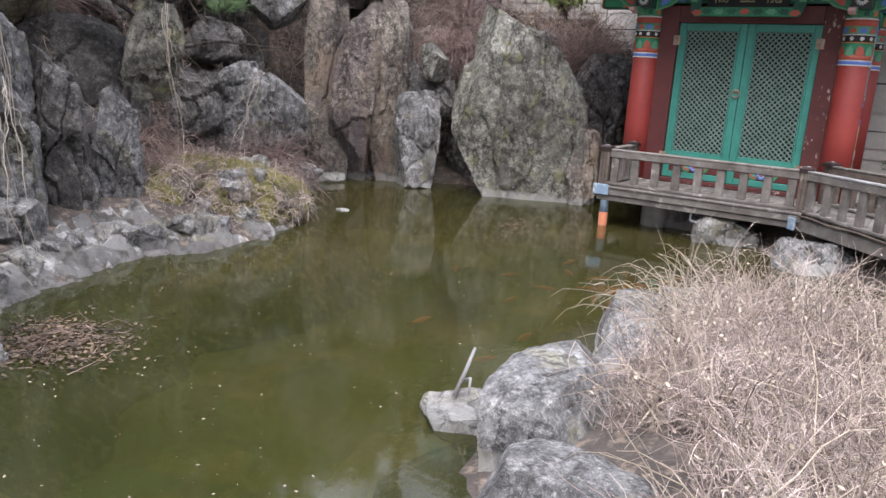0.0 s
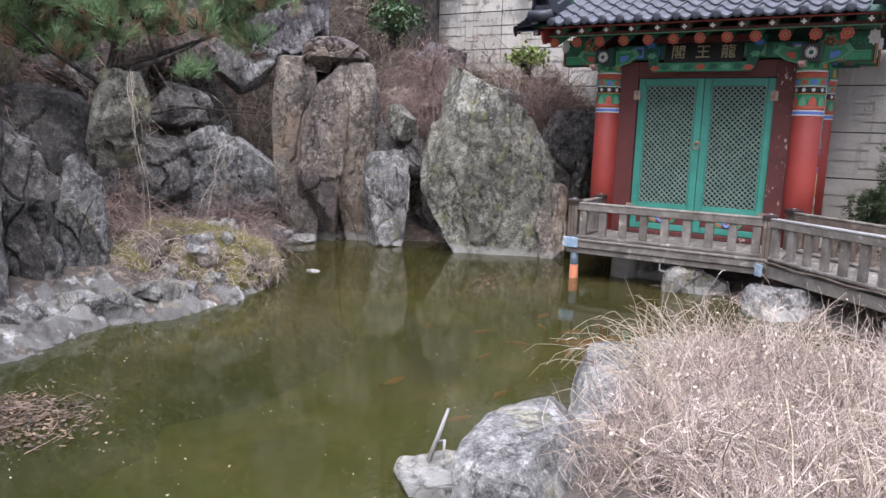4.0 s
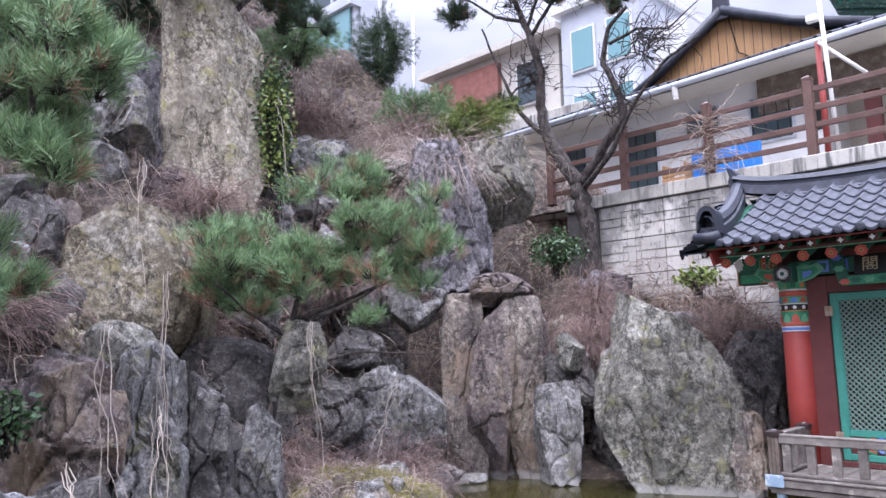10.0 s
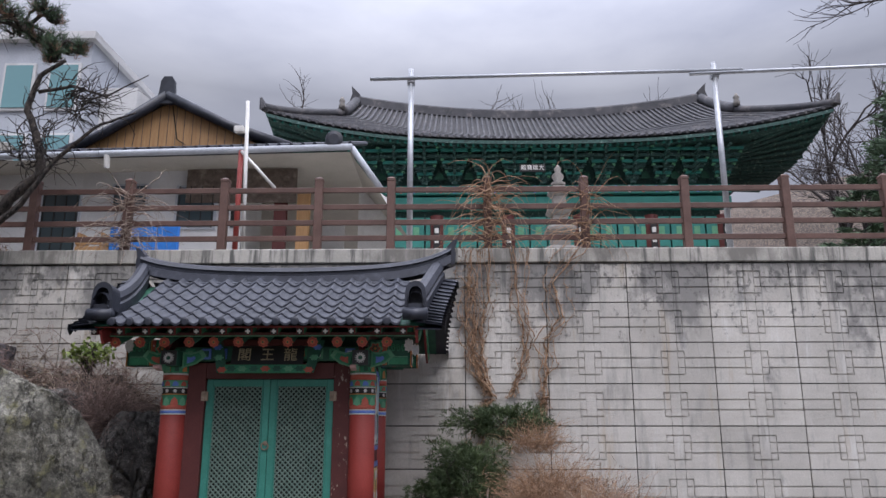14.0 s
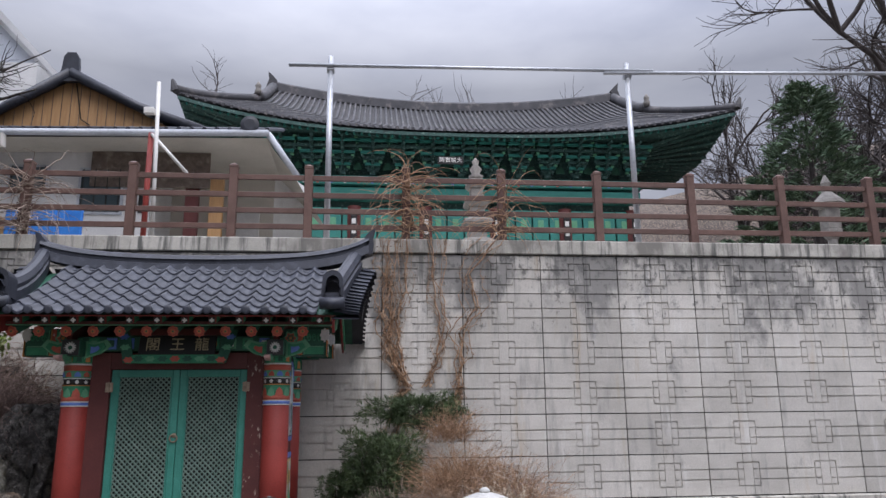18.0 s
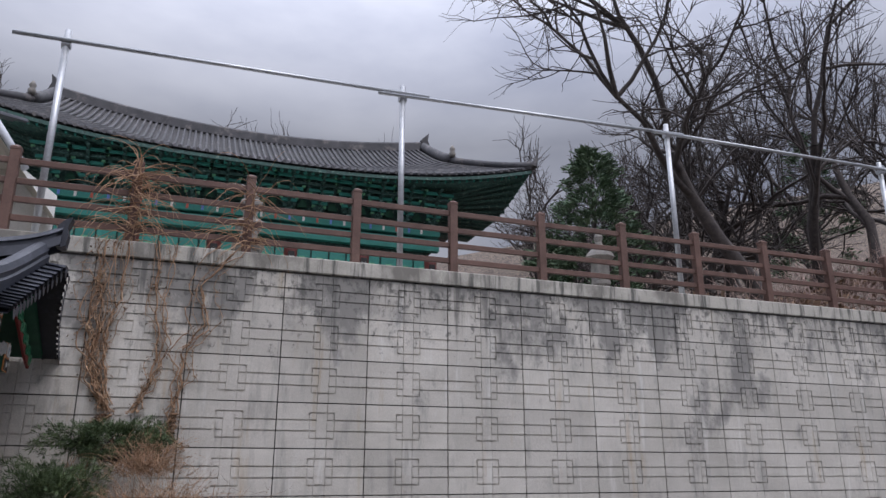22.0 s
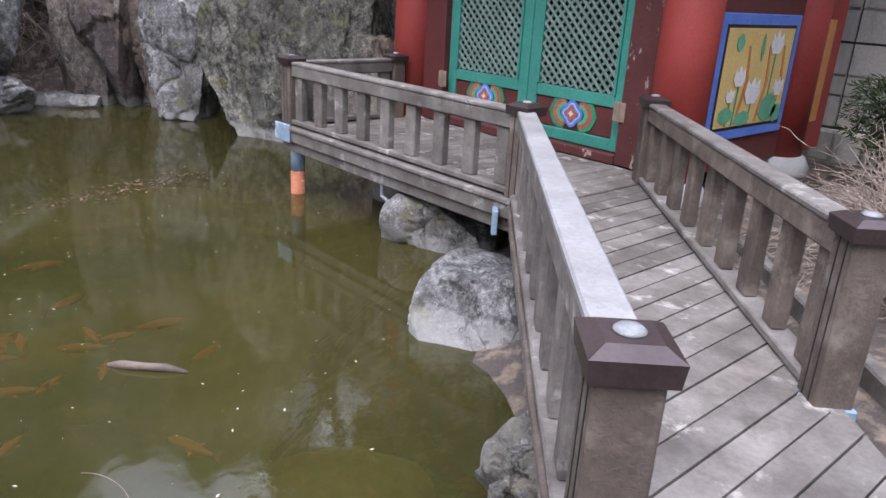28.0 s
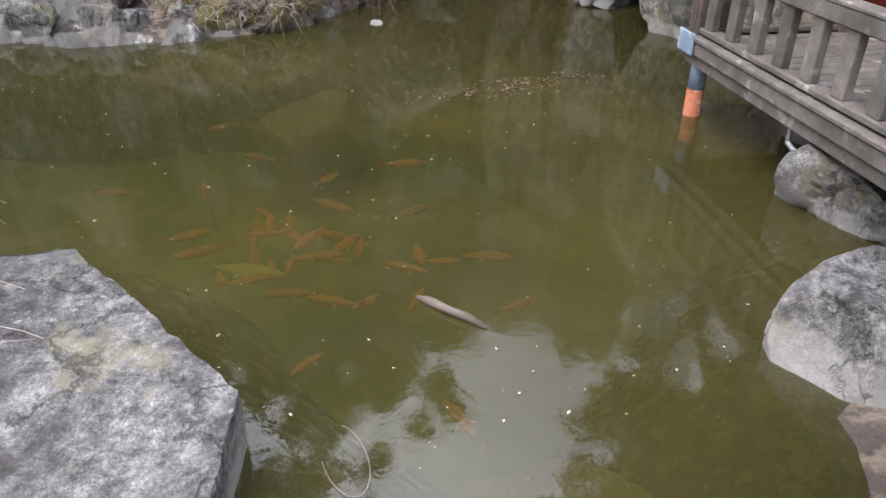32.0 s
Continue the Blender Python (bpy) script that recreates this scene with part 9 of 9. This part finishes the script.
for x in (-5.25, -4.77):
    boxpart("upright", (x, 4.34, 4.85), (x + 0.05, 4.75, 5.72), M_house_orange, cr)
chair = thing("plastic_chair", (0.4, 5.0, 4.85), "white folding frame standing by the house", "folding frame")
for x in (0.15, 0.55):
    link("leg", G().tube([(x, 5.0, 4.85), (x - 0.16, 5.0, 5.45)], 0.02, 6), M_white, chair)
    link("leg", G().tube([(x - 0.2, 5.0, 4.85), (x - 0.02, 5.0, 5.45)], 0.02, 6), M_white, chair)

# ---- buildings on the cliff top ----
b1 = thing("glass_house", (-33, 16, 9), "tall house with glazed teal balconies above a brick wall", "house")
boxpart("wall", (-34.9, 15.2, 8), (-28.7, 16.5, 30), M_cladding, b1)
for x in np.arange(-34.8, -29.6, 2.0):
    boxpart("glazing", (x, 14.9, 22.0), (x + 1.8, 15.2, 29), M_pane, b1)
    boxpart("mullion", (x + 1.8, 14.8, 18), (x + 2.0, 15.2, 29), M_cladding, b1)
    boxpart("balcony_glass", (x, 14.6, 18.3), (x + 1.8, 14.75, 21.4), M_glass_teal, b1, "teal tinted balcony glass")
boxpart("slab", (-34.9, 14.4, 21.4), (-28.6, 15.2, 22.0), M_cladding, b1)
boxpart("brick_wall", (-35.6, 14.0, 9), (-28.7, 15.0, 18.2), M_brick, b1, "dark red brick retaining wall")
b2 = thing("beige_house", (-19, 17, 9), "beige brick house with white eaves", "house")
boxpart("wall", (-22.9, 15.2, 8), (-15.3, 22, 15.4), M_house_beige, b2)
boxpart("brick_base", (-22.9, 14.9, 8), (-18.5, 15.2, 15.0), M_brick, b2)
boxpart("eave", (-23.4, 14.6, 15.4), (-15.0, 22, 15.7), M_house_beige, b2)
for x in (-20.5, -17.6):
    boxpart("window", (x, 15.1, 12.6), (x + 1.6, 15.19, 14.6), M_house_white, b2)
    boxpart("pane", (x + 0.12, 15.05, 12.7), (x + 1.48, 15.1, 14.5), M_pane, b2)
b3 = thing("grey_house", (-12.5, 17, 9), "pale grey apartment house with white window frames", "house")
boxpart("wall", (-15.0, 15.0, 7), (-11.3, 22, 16.0), M_cladding, b3)
boxpart("side_bay", (-11.3, 16.0, 7), (-9.9, 22, 14.6), M_house_white, b3)
boxpart("roof_slab", (-15.3, 14.7, 16.0), (-11.1, 22, 16.3), M_house_white, b3)
for z in (10.4, 13.2):
    for x in (-14.5, -12.8):
        w_ = boxpart("window", (x, 14.9, z), (x + 1.2, 14.99, z + 1.9), M_house_white, b3, "white framed window")
        boxpart("pane", (x + 0.1, 14.86, z + 0.1), (x + 1.1, 14.9, z + 1.8), M_glass_teal, w_)
lp = thing("street_lamp", (-21.5, 12.5, 9), "grey street lamp at the cliff top", "street lamp")
link("pole", G().tube([(-21.5, 12.5, 7), (-21.5, 12.5, 19.2)], 0.07, 10), M_steel, lp, smooth=True)
link("lamp_head", G().box((-21.9, 12.3, 19.2), (-20.9, 12.7, 19.5), 0.03), M_cladding, lp)
tagged(link("wall_cliff_top", G().box((-30, 9, 8.0), (-9, 9.4, 9.3), 0.03, pose(0, 0, 0, 0, 0, 4)), M_conc_cap), "low concrete wall along the cliff top", "wall", kind="structure")


# ---- bare trees, conifers and the wooded slope ----
def bare_tree(name, label, base, height, seed, lean=(0, 0), depth=5, kids=4, spread=0.75, group="", flat=1.0):
    r = np.random.RandomState(seed)
    paths, radii = [], []

    def grow(p, d, ln, rad, lev):
        pts = [p]
        q, dd = p.copy(), d.copy()
        for _ in range(4):
            dd = dd + r.normal(0, 0.16, 3) + np.array([0, 0, 0.03])
            dd /= np.linalg.norm(dd)
            q = q + dd * ln / 4
            pts.append(q.copy())
        paths.append(pts)
        radii.append(np.linspace(rad, rad * 0.55, 5))
        if lev == 0:
            return
        lead = dd + r.normal(0, 0.22, 3)
        grow(q.copy(), lead / np.linalg.norm(lead), ln * 0.72, rad * 0.54, lev - 1)
        for k in range(kids - 1 + (lev < 3)):
            f = r.uniform(0.3, 1.0)
            i = min(3, int(f * 4))
            o = pts[i] + (pts[i + 1] - pts[i]) * (f * 4 - i)
            nd = dd + r.normal(0, spread, 3)
            nd[2] = nd[2] * flat + 0.12
            nd /= np.linalg.norm(nd)
            grow(o, nd, ln * r.uniform(0.5, 0.78), rad * 0.52, lev - 1)

    d0 = np.array([lean[0], lean[1], 1.0])
    grow(np.array(base, float), d0 / np.linalg.norm(d0), height * 0.42, height * 0.018, depth)
    tree = thing(name, base, label, "tree", group)
    link("trunk", strands(np.array(paths[:1]), np.array(radii[:1]), 8), M_bark_far, tree, smooth=True)
    link("branch", strands(np.array(paths[1:]), np.maximum(np.array(radii[1:]), 0.007), 4), M_bark_far, tree, "bare spreading branches")
    return tree


bare_tree("bare_tree", "large dark bare tree leaning over the fence", (21.6, 9.5, 6.0), 16.0, 21, (-0.42, -0.05), 5, 4, 0.85, "", 0.55)
bare_tree("bare_tree", "tall bare tree on the slope", (27, 12, 7.6), 15, 22, (-0.35, 0), 5, 3, 0.75, "bare trees on the slope")
bare_tree("bare_tree", "tall bare tree on the slope", (30, 9, 8.4), 14, 23, (-0.3, 0), 5, 3, 0.75, "bare trees on the slope")
proto = [bare_tree("bare_tree", "slender bare tree of the wood", (24, 20, 7.0), 12, 24, (0, 0), 4, 4, 0.6, "wood"), bare_tree("bare_tree", "slender bare tree of the wood", (29, 22, 8.3), 13, 25, (0.1, 0), 4, 4, 0.6, "wood")]
wr = np.random.RandomState(31)
for k in range(24):
    x, y = wr.uniform(22, 50), wr.uniform(12, 42)
    h = 4.7 + 0.27 * max(x - 15.5, 0) * min(1, max(0, (y - 4) / 5)) + min(12, 1.1 * max(y - 37, 0))
    copy_thing(proto[k % 2], Matrix.Translation((x, y, h)) @ Euler((0, 0, wr.uniform(0, 6.3))).to_matrix().to_4x4() @ Matrix.Scale(wr.uniform(0.8, 1.25), 4))
for x, y, h, s in ((-9.2, 46, 22, 1), (2.9, 46, 20.5, 2), (6.3, 46, 21, 3), (13.6, 46, 21.5, 4), (18.0, 46, 21, 5)):
    zb_ = 4.6 + min(12, 1.1 * (y - 37))
    bare_tree("bare_tree", "leafless tree behind the hall", (x, y, zb_), h * 0.66, 50 + s, (0, 0), 4, 3, 0.55, "trees behind the hall")


def conifer(label, base, height, rad, seed, k=9000):
    r = np.random.RandomState(seed)
    tree = thing("conifer", base, label, "tree", "conifers")
    link("trunk", G().tube([base, (base[0], base[1], base[2] + height * 0.95)], [0.03 * height, 0.01], 8), M_bark_far, tree)
    # boughs: rounded sprays set about the stem, shorter towards the top
    nb_ = k // 60
    fb = r.uniform(0.04, 1.0, nb_)
    ab = r.uniform(0, 6.28, nb_)
    rb = rad * np.sqrt(np.clip(1 - fb**1.7, 0, 1)) * r.uniform(0.35, 1.0, nb_)
    cb = np.stack([base[0] + rb * np.cos(ab), base[1] + rb * np.sin(ab), base[2] + height * fb], 1)
    p = np.repeat(cb, 60, 0) + unit(r, nb_ * 60) * np.array([0.42, 0.42, 0.26]) * r.uniform(0.3, 1, (nb_ * 60, 1)) * rad / 2.6
    k = len(p)
    a = np.repeat(ab, 60)
    u = unit(r, k) * 0.045
    v = (np.stack([np.cos(a), np.sin(a), np.full(k, 0.25)], 1) + unit(r, k) * 0.7) * 0.12
    link("foliage", quads("foliage", p, u, v), M_conifer, tree, "dark green layered foliage")
    return tree


conifer("dark green conifer beside the hall", (19.4, 16.0, 5.7), 9.0, 2.7, 1, 13000)
conifer("smaller conifer beside the hall", (17.4, 16.5, 5.2), 5.7, 1.9, 2, 7000)
conifer("conifer deep in the wood", (36.0, 20.0, 10.0), 10, 3.0, 4, 7000)
wk = 2600
wb = np.stack([wr.uniform(15.5, 40, wk), wr.uniform(4.2, 16, wk), np.zeros(wk)], 1)
wb[:, 2] = 4.8 + 0.27 * np.maximum(wb[:, 0] - 15.5, 0) * smooth01((wb[:, 1] - 4) / 5)
stuff("slope_underwood", strands(wander(wr, wb, unit(wr, wk) + np.array([0, 0, 1.2]), wr.uniform(0.5, 2.2, wk), 6, 0.15, 0.5), taper(wk, 6, 0.016)), M_bramble, "brown underwood on the slope behind the fence", "underwood")
wl2 = np.stack([wr.uniform(14, 40, 5000), wr.uniform(3.2, 16, 5000), np.zeros(5000)], 1)
wl2[:, 2] = 4.86 + 0.27 * np.maximum(wl2[:, 0] - 15.5, 0) * smooth01((wl2[:, 1] - 4) / 5) + wr.uniform(0, 0.5, 5000)
stuff("slope_leaves", quads("leaves", wl2, unit(wr, 5000) * 0.09, unit(wr, 5000) * 0.12), M_deadleaf, "brown dead leaves on the wooded slope", "dead leaves")

# dry creeper heaped on the fence
for cx, cz, k, top in ((2.9, 5.9, 120, 1), (4.58, 5.7, 60, 1), (-3.4, 5.6, 110, 0)):
    b = np.stack([np.full(k, cx) + wr.normal(0, 0.06, k), np.full(k, FY - 0.1) + wr.normal(0, 0.05, k), wr.uniform(4.9, cz + 0.3, k)], 1)
    d = np.stack([wr.normal(0, 1.6, k), wr.normal(-0.15, 0.35, k), wr.normal(0.35, 0.6, k)], 1)
    stuff("fence_creeper", strands(wander(wr, b, d, wr.uniform(0.3, 1.25, k), 9, 0.42, 0.42), taper(k, 9, 0.008, 0.3), 4), M_vine if top else M_twig, "tangle of dead creeper on the fence", "creeper")

pine("pine_tree", "dark pine standing high on the cliff", (-8.6, -5.2, 5.6), [([(-8.6, -5.2, 5.2), (-8.4, -4.6, 6.6), (-8.1, -3.9, 7.6), (-8.0, -3.4, 8.3)], 0.10, 0.02), ([(-8.4, -4.6, 6.6), (-8.3, -5.2, 7.6)], 0.05, 0.015)],
     [((-8.0, -4.5, 7.8), (0.5, 0.6, 0.35), 150), ((-8.0, -3.4, 8.1), (0.5, 0.7, 0.4), 170), ((-8.1, -2.7, 7.7), (0.4, 0.4, 0.3), 80), ((-8.2, -5.3, 7.8), (0.5, 0.6, 0.4), 130), ((-8.2, -4.2, 8.6), (0.6, 0.9, 0.35), 150)], 15, mat=M_needle_dark, per=18, length=0.16, dry=0.04, width=0.0045)

# tall pines leaning over the pond from the cliff top
pine("tall_pine", "tall dark pine leaning over the pond", (-10.2, -7.8, 5.9), [([(-10.2, -7.8, 5.5), (-10.0, -6.8, 8.2), (-9.4, -5.0, 10.5), (-9.0, -4.6, 12.4)], 0.2, 0.05), ([(-9.8, -5.0, 9.2), (-9.0, -6.6, 9.6)], 0.08, 0.03), ([(-9.5, -5.0, 10.2), (-8.6, -3.6, 11.0)], 0.08, 0.03)],
     [((-8.9, -7.0, 9.6), (1.2, 1.3, 0.8), 50), ((-8.6, -3.6, 11.2), (1.3, 1.3, 0.9), 55), ((-9.0, -5.2, 12.4), (1.4, 1.4, 0.9), 60), ((-8.0, -5.4, 10.4), (0.9, 0.9, 0.5), 30), ((-10.4, -1.9, 10.3), (1.0, 1.1, 0.7), 60), ((-10.3, -3.4, 9.1), (1.0, 1.2, 0.7), 70), ((-10.2, -5.0, 8.5), (1.0, 1.2, 0.7), 70), ((-10.0, -6.5, 8.1), (1.0, 1.2, 0.7), 70), ((-9.6, -5.8, 14.2), (1.4, 1.6, 0.9), 60), ((-9.8, -7.6, 13.8), (1.3, 1.4, 0.8), 50), ((-9.4, -4.6, 16.0), (1.5, 1.6, 0.9), 60)], 16, mat=M_needle_dark, per=26, length=0.30, dry=0.03, width=0.008, trunk_r=0.2)

build_panels()
